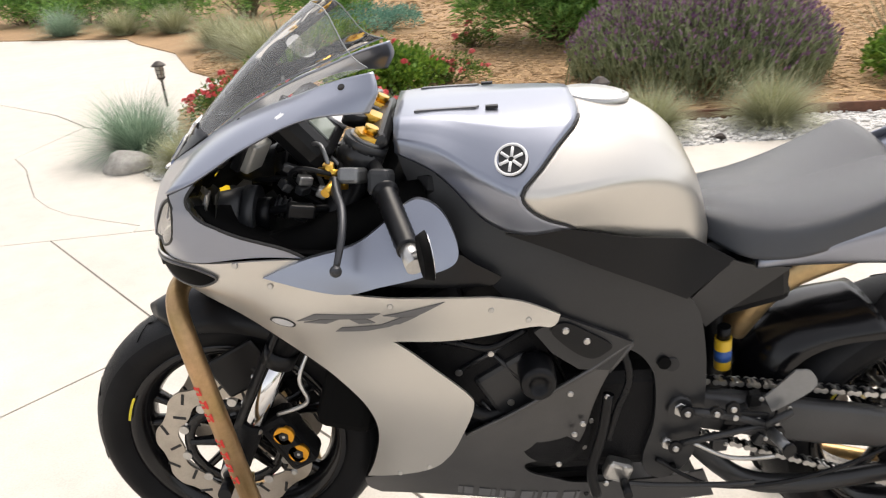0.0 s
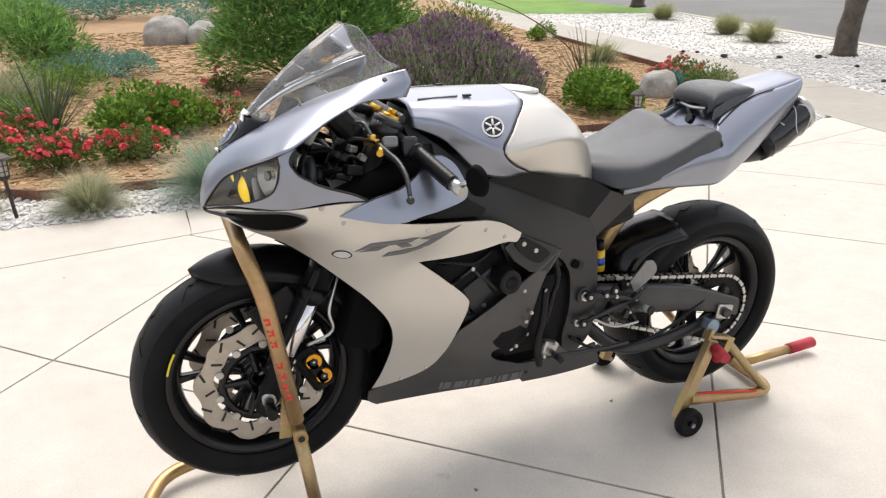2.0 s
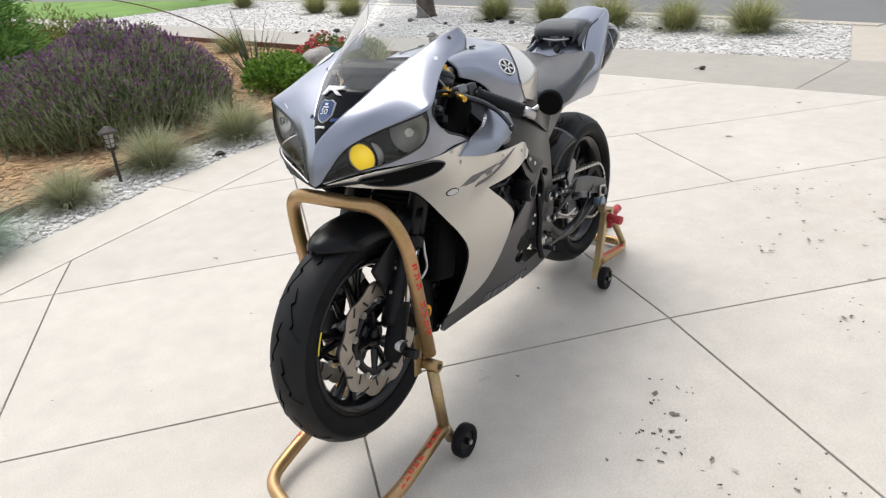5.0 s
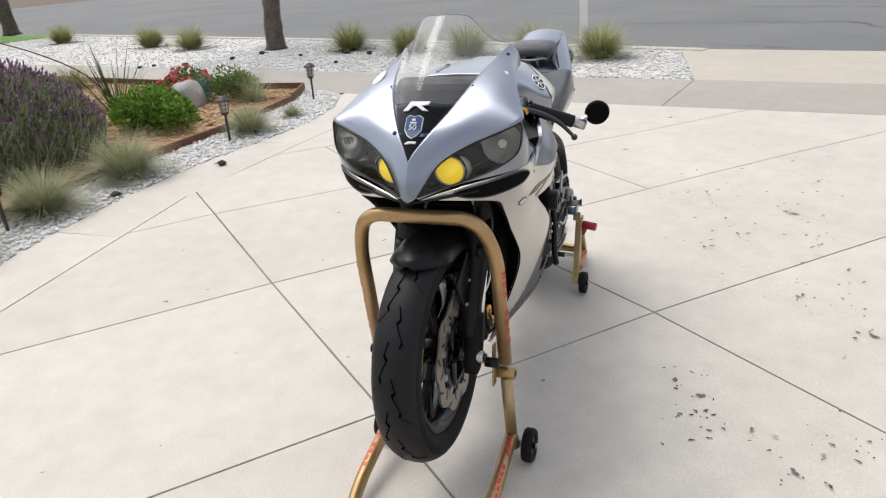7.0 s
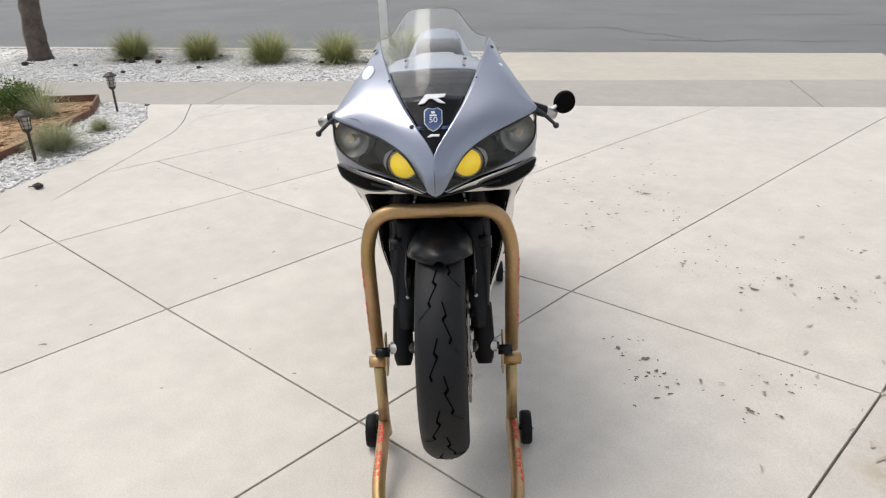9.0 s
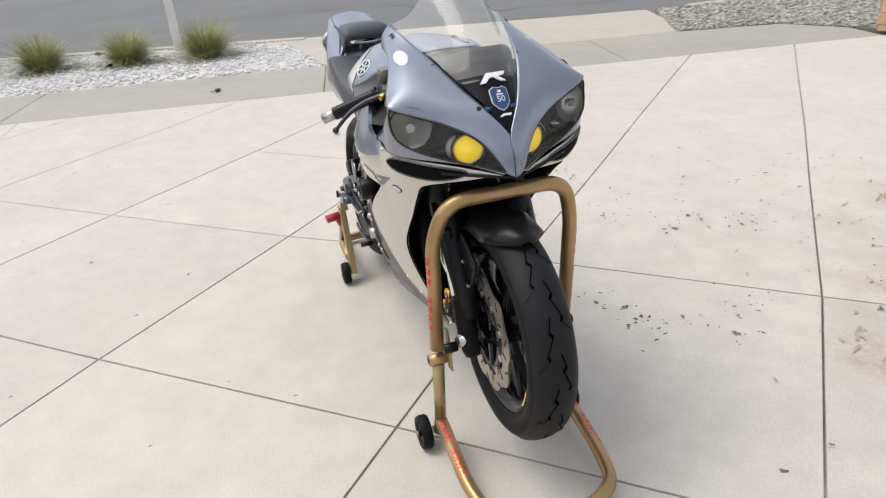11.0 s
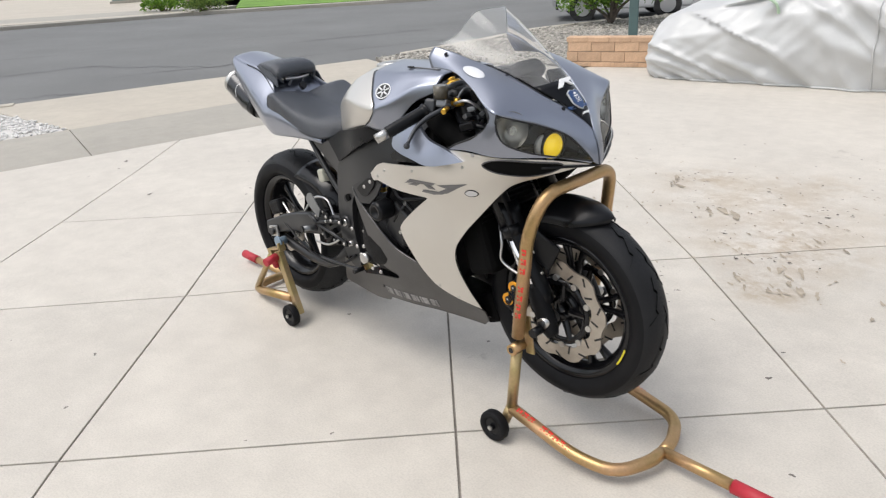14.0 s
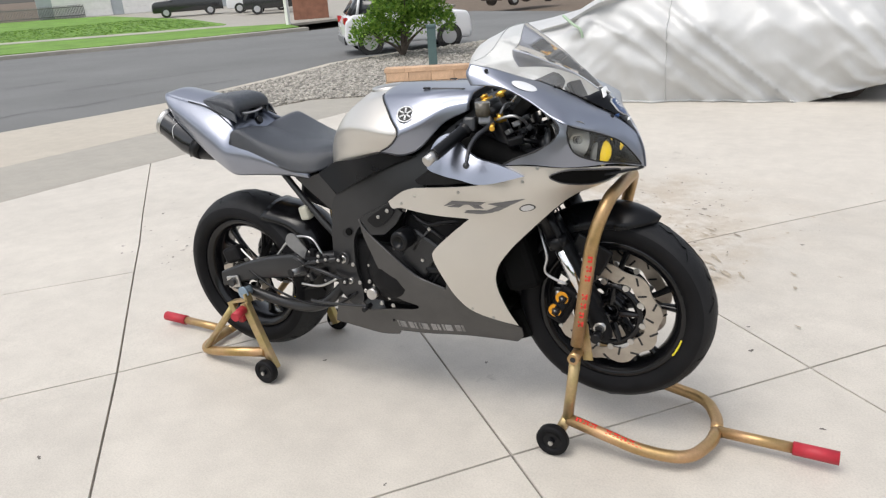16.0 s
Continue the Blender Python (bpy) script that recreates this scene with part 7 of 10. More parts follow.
for s in (-1, 1):
    lamp = empty("headlight", (0, 0, 0))
    lamp.parent = bike
    net_s = lens if s > 0 else mirrored(lens)
    ob = part("lens", grid_bm(net_s), LENS, lamp, "smoked clear headlight lens")
    ob.visible_shadow = False
    back = [[Vector((p.x + 0.062 - 0.02 * abs(j / 12 - 0.5), p.y - 0.030 * s, p.z + 0.004)) for j, p in enumerate(r)] for r in net_s]
    part("housing", grid_bm(back), LAMPBOX, lamp, "dark lamp housing")
    n_r = len(back)
    for j in range(0, len(back[0]) - 2, 2):
        rows_c = [[back[i][q] + Vector((-0.012 - 0.004 * ((q - j) == 1), 0.004 * s, 0)) for q in (j, j + 1, j + 2)] for i in range(int(n_r * 0.62), n_r)]
        part("chamber_facet", grid_bm(rows_c), ALLOY, lamp, "bright facet of the outer lamp chamber")
    rim_loop = [r[0] for r in net_s] + net_s[-1][1:-1] + [r[-1] for r in reversed(net_s)]
    bm = bmesh.new()
    bm_tube(bm, rim_loop, 0.0022, 6, closed=True)
    part("lens_gasket", bm, SEAM, lamp)
    c = Vector((0.015, 0.0745 * s, 0.9030))
    ax = Vector((-0.93, 0.16 * s, -0.05)).normalized()
    bm = bmesh.new()
    bmesh.ops.create_uvsphere(bm, u_segments=28, v_segments=14, radius=0.0325, matrix=Matrix.Translation(c) @ ax.to_track_quat("Z", "Y").to_matrix().to_4x4() @ Matrix.Diagonal((1, 1, 0.62, 1)))
    for f in bm.faces:
        f.smooth = True
    part("projector", bm, AMBER, lamp, "yellow projector lens with weak emission")
    bm = bmesh.new()
    bm_tube(bm, [c + ax.to_track_quat("Z", "Y") @ Vector((0.0350 * math.cos(k * math.pi / 14), 0.0350 * math.sin(k * math.pi / 14), 0.0)) for k in range(28)], 0.0045, 8, closed=True)
    part("projector_ring", bm, ALLOY, lamp)
    q1 = ax.to_track_quat("Z", "Y")
    # Added tube, only to hide the yellow lens from the side.
    part("projector_shroud", grid_bm([[c + q1 @ Vector((r * math.cos(k * math.pi / 14), r * math.sin(k * math.pi / 14), h)) for k in range(28)] for r, h in ((0.0400, -0.012), (0.0400, 0.010), (0.0383, 0.010), (0.0383, -0.010))], closed=True), CASTING, lamp)
    bm = bmesh.new()
    bmesh.ops.create_uvsphere(bm, u_segments=24, v_segments=12, radius=0.027, matrix=Matrix.Translation(c + Vector((0.012, 0.022 * s, 0.003))) @ ax.to_track_quat("Z", "Y").to_matrix().to_4x4() @ Matrix.Diagonal((1, 1.1, 0.45, 1)))
    for f in bm.faces:
        f.smooth = True
    part("projector_bowl", bm, PADSILVER, lamp, "pale bowl beside the projector")
    c2 = Vector((0.052, 0.192 * s, 0.962))
    ax2 = Vector((-0.88, 0.35 * s, 0.1)).normalized()
    q2 = ax2.to_track_quat("Z", "Y").to_matrix().to_4x4()
    bm = bmesh.new()
    prof = [[Matrix.Translation(c2) @ q2 @ Vector((r * math.cos(k * math.pi / 16), r * math.sin(k * math.pi / 16), 13 * r * r - 0.02)) for k in range(32)] for r in (0.004, 0.014, 0.026, 0.034, 0.042, 0.046)]
    part("reflector", grid_bm(prof, closed=True), ALLOY, lamp, "round chrome reflector")
    rod("bulb_cap", c2, c2 + ax2 * 0.014, 0.010, CHROME, lamp, "", 16)
    bm.free()
    tagged(lamp, "smoked headlight with yellow projector")

# screen: black painted foot, clear bubble above
CEN = [(-0.057, 0, 0.943), (-0.022, 0, 0.990), (0.018, 0, 1.034), (0.058, 0, 1.077), (0.102, 0, 1.119), (0.148, 0, 1.160), (0.195, 0, 1.197), (0.240, 0, 1.228)]
EDG_S = [(-0.057, 0.001, 0.943)] + [(x - 0.003, y - 0.002, z + 0.003) for x, y, z in IN[3:9]] + [(0.335, 0.138, 1.146)]
ARCH = [(0.0, 1.0), (0.16, 0.993), (0.32, 0.965), (0.45, 0.89), (0.56, 0.66), (0.68, 0.36), (0.82, 0.13), (1.0, 0.0)]


def arch(a):
    """Height of the bubble over its foot at a share a of its half-width."""
    i = min(max(k for k in range(len(ARCH)) if ARCH[k][0] <= a + 1e-9), len(ARCH) - 2)
    (x0, y0), (x1, y1) = ARCH[i], ARCH[i + 1]
    (xp, yp), (xn, yn) = ARCH[max(i - 1, 0)], ARCH[min(i + 2, len(ARCH) - 1)]
    m0 = 0.0 if i == 0 else (y1 - yp) / (x1 - xp)
    m1 = (yn - y0) / (xn - x0)
    h, t = x1 - x0, (a - x0) / (x1 - x0)
    return (2 * t ** 3 - 3 * t * t + 1) * y0 + (t ** 3 - 2 * t * t + t) * h * m0 + (-2 * t ** 3 + 3 * t * t) * y1 + (t ** 3 - t * t) * h * m1


rows = []
for k, (c, e) in enumerate(zip(CEN, EDG_S)):
    c, e = Vector(c), Vector(e)
    row = []
    bubble = step01(1.0, 5.0, k)
    for u in np.linspace(-1, 1, 25):
        a = abs(u)
        f = (1 - bubble) * a ** 2.0 + bubble * (1 - arch(a))
        fx = (1 - bubble) * a ** 2.0 + bubble * a ** 1.35
        row.append(Vector((c.x + (e.x - c.x) * fx, e.y * u, c.z + (e.z - c.z) * f)))
    rows.append(row)
cols = [curve_through([r[j] for r in rows], 4) for j in range(25)]
rows = [[c[i] for c in cols] for i in range(len(cols[0]))]
cut = 10
part("screen_foot", grid_bm(rows[:cut + 1], 0.003), FOOTBLACK, bike, "black painted foot of the windscreen")
ws = part("windscreen", grid_bm(rows[cut:]), SCREEN, bike, "clear bubble windscreen")
ws.visible_shadow = False
bm = bmesh.new()
bm_tube(bm, [r for r in rows[-1]], 0.0010, 6)
part("screen_rim", bm, surface("screen_edge", (0.26, 0.28, 0.28), 0.35, grain=0.05), bike)


def flat_sign(name, pts, place, normal, up, mat, parent, thick=0.0008, label="", bend=0.0):
    """A thin flat shape (points in metres) lying on a surface."""
    n = Vector(normal).normalized()
    u = (Vector(up) - n * Vector(up).dot(n)).normalized()
    r = u.cross(n)
    bm = bmesh.new()
    a = [bm.verts.new(Vector(place) + r * x + u * y + n * (thick - bend * x * x)) for x, y in pts]
    b = [bm.verts.new(Vector(place) + r * x + u * y - n * (0.003 + bend * x * x)) for x, y in pts]
    bm.faces.new(a)
    bm.faces.new(b[::-1])
    for i in range(len(pts)):
        bm.faces.new((a[i], b[i], b[(i + 1) % len(pts)], a[(i + 1) % len(pts)]))
    bmesh.ops.recalc_face_normals(bm, faces=bm.faces[:])
    return part(name, bm, mat, parent, label)


def lettering(name, words, size, place, normal, up, mat, parent, label="", bend=0.0):
    """Flat printed characters in the built-in font."""
    curve = bpy.data.curves.new(name, "FONT")
    curve.body, curve.size, curve.align_x, curve.align_y = words, size, "CENTER", "CENTER"
    holder = bpy.data.objects.new(name, curve)
    me = bpy.data.meshes.new_from_object(holder)
    bpy.data.objects.remove(holder)
    n = Vector(normal).normalized()
    u = (Vector(up) - n * Vector(up).dot(n)).normalized()
    r = u.cross(n)
    bm = bmesh.new()
    bm.from_mesh(me)
    for v in bm.verts:
        v.co = Vector(place) + r * v.co.x + u * v.co.y + n * (0.0026 - bend * v.co.x ** 2)
    return part(name, bm, mat, parent, label)


sn = Vector((-0.76, 0, 0.65))
shield = [(x * 0.86, y * 0.86) for x, y in ((-0.022, 0.024), (-0.012, 0.030), (0, 0.026), (0.012, 0.030), (0.022, 0.024), (0.022, -0.010), (0.012, -0.026), (0, -0.034), (-0.012, -0.026), (-0.022, -0.010))]
mid_s = Vector((-0.0035, 0, 1.010)) + sn * 0.0045
flat_sign("shield_border", [(x * 1.10, y * 1.08) for x, y in shield], mid_s, sn, (0, 0, 1), DECALLIGHT, bike, 0.0006, "white edge of a shield sticker", bend=8.0)
flat_sign("shield_sticker", shield, mid_s, sn, (0, 0, 1), SHIELD, bike, 0.0014, "blue shield sticker", bend=8.0)
lettering("sticker_number", "50", 0.020, mid_s - Vector((0.0029, 0, 0.0034)), sn, (0, 0, 1), WHITEINK, bike, "white printed number on the shield sticker", 8.0)
for x, y, w, h in ((0, 0.008, 0.016, 0.003), (0, 0.015, 0.008, 0.005)):
    flat_sign("sticker_bar", [(x - w / 2, y - h / 2), (x + w / 2, y - h / 2), (x + w / 2, y + h / 2), (x - w / 2, y + h / 2)], mid_s, sn, (0, 0, 1), WHITEINK, bike, 0.0022, "", 8.0)
flat_sign("sticker_ribbon", [(-0.038, -0.012), (-0.028, -0.016), (0.028, -0.016), (0.038, -0.012), (0.034, -0.021), (0.026, -0.024), (-0.026, -0.024), (-0.034, -0.021)], mid_s, sn, (0, 0, 1), SHIELD, bike, 0.0010, "", 8.0)
flat_sign("white_emblem", [(-0.034, -0.012), (-0.016, 0.010), (0.030, 0.012), (0.026, 0.004), (0.010, 0.0), (0.028, -0.012), (0.014, -0.012), (-0.002, -0.001), (-0.010, -0.002), (-0.020, -0.012)], Vector((0.0325, 0, 1.0495)) + sn * 0.0045, sn, (0, 0, 1), WHITEINK, bike, 0.0010, "white slanted emblem", bend=5.0)
flat_sign("small_emblem", [(-0.014, -0.003), (-0.006, 0.003), (0.014, 0.003), (0.012, -0.002), (0.0, -0.001), (-0.008, -0.003)], Vector((-0.0315, 0, 0.978)) + sn * 0.0045, sn, (0, 0, 1), WHITEINK, bike, 0.0010)

# chin under the lamps, and the dark mouth behind it
rows = []
for t in np.linspace(0, 1, 9):
    y = 0.0 + 0.150 * t
    x = -0.080 + 0.065 * t ** 1.3
    rows.append([Vector((x + d, y, 0.854 + 0.016 * t - 0.10 * d)) for d in (0.0, 0.05, 0.11, 0.16)])
rows = [[Vector((p.x, -p.y, p.z)) for p in r] for r in rows[:0:-1]] + rows
part("chin", grid_bm(rows, 0.006), BLACK, bike)
bm = bmesh.new()
bm_box(bm, 0.10, 0.27, 0.34, pose(0.265, 0, 0.66, 0, 17, 0), 0.02)
part("radiator", bm, CAVITY, bike, "black radiator behind the front wheel")
for k in range(16):
    bm = bmesh.new()
    bm_box(bm, 0.004, 0.25, 0.004, pose(0.212 + 0.0061 * (k - 8) * -1.0, 0, 0.66 + 0.019 * (k - 8), 0, 17, 0))
    part("radiator_fin", bm, CASTING, bike)

# ---------------------------------------------------------------- side fairings
SIDEW = Field([(-0.074, 0.862, 0.030), (-0.010, 0.890, 0.160), (-0.010, 0.862, 0.150), (0.07, 0.901, 0.232), (0.07, 0.868, 0.230), (0.225, 0.895, 0.2335), (0.165, 0.872, 0.2405), (0.271, 0.848, 0.2545), (0.344, 0.825, 0.258), (0.50, 0.805, 0.236), (0.611, 0.757, 0.202), (0.344, 0.737, 0.214),
               (0.464, 0.615, 0.220), (0.40, 0.68, 0.218), (0.39, 0.43, 0.160), (0.250, 0.372, 0.108), (0.29, 0.52, 0.162), (0.19, 0.69, 0.172), (0.10, 0.785, 0.180), (0.04, 0.828, 0.176), (0.173, 0.769, 0.204), (0.30, 0.62, 0.190), (-0.04, 0.856, 0.090)], 1e-4)
SIDE_OUT = outline([(-0.073, 0.858, 1), (-0.045, 0.8735), (-0.006, 0.890), (0.07, 0.8990), (0.15, 0.9010), (0.226, 0.8935, 1), (0.165, 0.874, 1), (0.270, 0.848), (0.385, 0.832), (0.500, 0.816, 1), (0.55, 0.797), (0.614, 0.757, 1), (0.600, 0.737), (0.545, 0.745),
                    (0.338, 0.733, 1), (0.40, 0.682), (0.455, 0.630), (0.463, 0.600), (0.442, 0.535), (0.412, 0.465), (0.365, 0.415), (0.245, 0.368, 1), (0.268, 0.430), (0.286, 0.515), (0.275, 0.580), (0.235, 0.640), (0.19, 0.690), (0.10, 0.782), (0.045, 0.823), (-0.04, 0.849)])
sides("side_fairing", SIDE_OUT, SIDEW, SILVER, None, "champagne silver side fairing", 0.01, 0.005)
# A flat black patch stands in for the shaded opening.
sides("intake_mouth", outline([(-0.040, 0.8695), (-0.010, 0.8830), (0.035, 0.8925), (0.072, 0.8920), (0.100, 0.8790), (0.086, 0.8660), (0.050, 0.8530), (0.010, 0.8460), (-0.026, 0.8530)]), SIDEW, CAVITY, None, "black ram air intake", 0.02, 0.003, 0.0035)
for s in (-1, 1):
    loop = [Vector((x, s * (SIDEW(x, z) + 0.0035), z)) for x, z in outline([(-0.040, 0.8695), (-0.010, 0.8830), (0.035, 0.8925), (0.072, 0.8920), (0.100, 0.8790), (0.086, 0.8660), (0.050, 0.8530), (0.010, 0.8460), (-0.026, 0.8530)], 4)]
    bm = bmesh.new()
    bm_tube(bm, loop, 0.0020, 6, closed=True)
    part("intake_lip", bm, BELLY, bike)
    # returned front edge, so that the fairing has depth at the wheel
    edge = [(0.045, 0.823), (0.10, 0.782), (0.19, 0.690), (0.235, 0.640), (0.275, 0.580), (0.286, 0.515), (0.268, 0.430), (0.245, 0.368)]
    fine = curve_through([Vector((x, s * SIDEW(x, z), z)) for x, z in edge], 5)
    r2 = [[p, p + Vector((0.012, -0.012 * s, 0)), p + Vector((0.05, -0.025 * s, 0.0)), p + Vector((0.10, -0.03 * s, 0))] for p in fine]
    part("inner_panel", grid_bm(r2, 0.003), CAVITY, bike, "black inner fairing panel")
    for x, z in ((0.172, 0.858), (0.345, 0.822), (0.372, 0.428), (0.312, 0.398), (0.560, 0.760), (0.50, 0.792)):
        screw((x, s * (SIDEW(x, z) + 0.001), z), (0, s, 0.1), 0.0062)
    screw((0.130, s * (SIDEW(0.130, 0.8975) + 0.001), 0.8975), (0, s, 0.1), 0.0065)
    # oval emblem and slanted decal
    loop = outline([(0.151, 0.781), (0.160, 0.790), (0.178, 0.788), (0.191, 0.777), (0.184, 0.768), (0.164, 0.770)], 4)
    part("oval_badge", panel_bm(loop, SIDEW, s, 0.01, 0.0030, 0.0012), SEAM, bike, "small oval badge")
    part("oval_centre", panel_bm([(0.171 + (x - 0.171) * 0.84, 0.779 + (z - 0.779) * 0.80) for x, z in loop], SIDEW, s, 0.01, 0.0030, 0.0020), DECALLIGHT, bike)
    for poly in ([(310, 446), (345, 425), (458, 421), (440, 432), (350, 437)], [(352, 438), (384, 436), (362, 448), (322, 448)], [(404, 435), (432, 433), (446, 445), (418, 447)],
                 [(462, 427), (572, 406), (522, 432), (490, 433)], [(492, 434), (524, 432), (488, 452), (446, 456)], [(374, 468), (386, 457), (486, 449), (470, 458), (430, 467)]):
        flat = [(0.211 + (u - 310) * 0.00077, 0.786 - (v - 445) * 0.0007) for u, v in poly]
        flat = [(0.312 + (x - 0.312) * 1.16, 0.789 + (z - 0.789) * 1.28) for x, z in flat]
        if s > 0:
            flat = [(0.600 - x, z - 0.012) for x, z in flat][::-1]
        part("grey_decal", panel_bm(flat, SIDEW, s, 0.01, 0.0030, 0.0014), DECAL, bike, "slanted grey decal")

# mid panels by the bars
MIDW = Field([(0.162, 0.873, 0.2415), (0.23, 0.903, 0.236), (0.305, 0.92, 0.226), (0.355, 0.945, 0.212), (0.395, 0.964, 0.194), (0.43, 0.945, 0.203), (0.453, 0.89, 0.226), (0.266, 0.850, 0.2565), (0.36, 0.855, 0.260), (0.30, 0.885, 0.250), (0.39, 0.90, 0.240)], 1e-4)
sides("mid_cowl", outline([(0.165, 0.8745, 1), (0.228, 0.898), (0.300, 0.914), (0.350, 0.942), (0.392, 0.964), (0.430, 0.948), (0.452, 0.905), (0.448, 0.876), (0.400, 0.866), (0.335, 0.858), (0.266, 0.849)]), MIDW, PAINT, None, "blue-silver panel beside the handlebar", 0.01, 0.010, 0.004)
sides("frame_gusset", outline([(0.335, 0.857, 1), (0.44, 0.874), (0.480, 0.852), (0.520, 0.826, 1), (0.500, 0.815), (0.420, 0.825), (0.270, 0.849, 1)]), Field([(0.335, 0.857, 0.222), (0.45, 0.87, 0.200), (0.52, 0.826, 0.192), (0.27, 0.849, 0.224), (0.42, 0.825, 0.215)], 1e-5), GLOSSBLACK, None, "gloss black filler panel", 0.02, 0.004)
for s in (-1, 1):
    # dark inner wall under the cockpit rim
    pts = [(0.085, 0.985), (0.10, 0.955), (0.14, 0.93), (0.20, 0.905), (0.28, 0.895), (0.36, 0.90)]
    rws = [[Vector((x, s * 0.222, z)), Vector((x + 0.02, s * 0.17, z - 0.02)), Vector((x + 0.04, s * 0.10, z - 0.05)), Vector((x + 0.05, 0, z - 0.06))] for x, z in pts]
    part("cockpit_floor", grid_bm(rws, 0.004), CAVITY, bike, "black inner tray of the cockpit")
    bm = bmesh.new()
    bm_tube(bm, curve_through([(0.093, s * 0.2335, 1.018), (0.080, s * 0.238, 1.000), (0.083, s * 0.238, 0.980), (0.10, s * 0.238, 0.962), (0.14, s * 0.2365, 0.938), (0.196, s * 0.232, 0.914), (0.226, s * 0.232, 0.8965)], 6), 0.0026, 6)
    part("cockpit_trim", bm, SEAM, bike)

# ---------------------------------------------------------------- belly pan
BELLYW = Field([(0.245, 0.366, 0.105), (0.39, 0.43, 0.150), (0.44, 0.50, 0.176), (0.52, 0.55, 0.190), (0.62, 0.61, 0.197), (0.735, 0.68, 0.190), (0.66, 0.50, 0.182), (0.66, 0.40, 0.166), (0.65, 0.30, 0.136), (0.45, 0.312, 0.118), (0.26, 0.308, 0.080), (0.92, 0.37, 0.146), (0.93, 0.275, 0.125), (0.80, 0.280, 0.132), (0.55, 0.43, 0.172), (0.80, 0.37, 0.156)], 1e-5)
PAN_NOSE = [(0.238, 0.360, 1), (0.36, 0.412), (0.405, 0.458), (0.436, 0.525)]
PAN = {-1: PAN_NOSE + [(0.446, 0.512, 1), (0.530, 0.562), (0.606, 0.610), (0.672, 0.646), (0.738, 0.688, 1), (0.700, 0.634), (0.676, 0.575), (0.657, 0.500), (0.634, 0.458, 1), (0.595, 0.448), (0.553, 0.437), (0.562, 0.412), (0.611, 0.389), (0.656, 0.372), (0.78, 0.366), (0.900, 0.372, 1), (0.935, 0.290, 1), (0.80, 0.292), (0.668, 0.300, 1), (0.658, 0.314, 1), (0.54, 0.318), (0.42, 0.316), (0.262, 0.300, 1), (0.240, 0.322)],
       1: PAN_NOSE + [(0.452, 0.486, 1), (0.504, 0.504), (0.551, 0.523), (0.626, 0.578), (0.721, 0.648), (0.742, 0.684, 1), (0.735, 0.640), (0.708, 0.572), (0.680, 0.503), (0.657, 0.441, 1), (0.610, 0.424), (0.563, 0.414), (0.572, 0.398), (0.667, 0.382), (0.762, 0.360, 1), (0.785, 0.388, 1), (0.892, 0.384, 1), (0.935, 0.278, 1), (0.846, 0.274), (0.74, 0.266), (0.668, 0.276, 1), (0.656, 0.294, 1), (0.54, 0.300), (0.42, 0.306), (0.262, 0.296, 1), (0.240, 0.322)]}
for s in (-1, 1):
    sides("belly_pan", outline(PAN[s]), BELLYW, BELLY, None, "scuffed graphite belly pan", 0.012, 0.005, 0.0, (s,))
    # rolled upper lip of the blade
    lip = [q[:2] for q in PAN[s][4:10]]
    bm = bmesh.new()
    bm_tube(bm, curve_through([(x, s * (BELLYW(x, z) - 0.003), z) for x, z in lip], 5), 0.0042, 8)
    part("pan_lip", bm, BELLY, bike)
rows = []
for x, z, w in ((0.250, 0.322, 0.060), (0.32, 0.322, 0.085), (0.42, 0.326, 0.104), (0.55, 0.326, 0.118), (0.68, 0.312, 0.124), (0.80, 0.300, 0.120), (0.92, 0.298, 0.112)):
    rows.append([Vector((x, w * u, z - 0.014 * (1 - u * u))) for u in np.linspace(-1, 1, 9)])
part("belly_floor", grid_bm(rows, 0.004), BELLY, bike)
bm = bmesh.new()
bm_box(bm, 0.06, 0.12, 0.10, pose(0.262, 0, 0.345, 0, 25, 0), 0.015)
part("belly_nose", bm, CAVITY, bike, "black nose of the belly pan")
for s in (-1, 1):
    # lettering blocks on the pan, without words: worn pale right, grey left
    for k in range(6):
        x = 0.420 + 0.041 * k
        z = (0.324 if s > 0 else 0.330) - 0.05 * (x - 0.42)
        for d, w in ((0.0, 0.022), (0.026, 0.006)) if k % 2 else ((0.0, 0.008), (0.012, 0.017)):
            poly = [(x + d, z), (x + d + w, z - 0.001), (x + d + w + 0.003, z + 0.024), (x + d + 0.003, z + 0.025)]
            part("decal_bar", panel_bm(poly, BELLYW, s, 0.02, 0.0030, 0.0018), DECALWORN if s > 0 else DECAL, bike, "decal bar, worn and pale on the right, grey on the left")
    screw((0.672, s * (BELLYW(0.672, 0.335) + 0.001), 0.335), (0, s, 0), 0.0065, None, GLOSSBLACK)

# ---------------------------------------------------------------- frame, engine
FRAMEW = Field([(0.36, 1.01, 0.085), (0.42, 0.96, 0.115), (0.53, 0.86, 0.162), (0.63, 0.80, 0.178), (0.72, 0.76, 0.178), (0.82, 0.72, 0.166), (0.87, 0.60, 0.160), (0.86, 0.45, 0.164), (0.80, 0.40, 0.160), (0.45, 0.88, 0.150), (0.78, 0.55, 0.168)], 1e-5)
FRAME_OUT = outline([(0.355, 1.020, 1), (0.417, 0.976), (0.534, 0.888), (0.632, 0.862), (0.706, 0.828), (0.800, 0.775), (0.850, 0.735), (0.873, 0.660), (0.882, 0.570), (0.878, 0.480), (0.862, 0.410), (0.822, 0.372), (0.785, 0.385), (0.776, 0.430), (0.790, 0.500), (0.790, 0.570), (0.778, 0.622), (0.734, 0.668), (0.618, 0.712), (0.540, 0.765), (0.455, 0.860), (0.385, 0.945)])
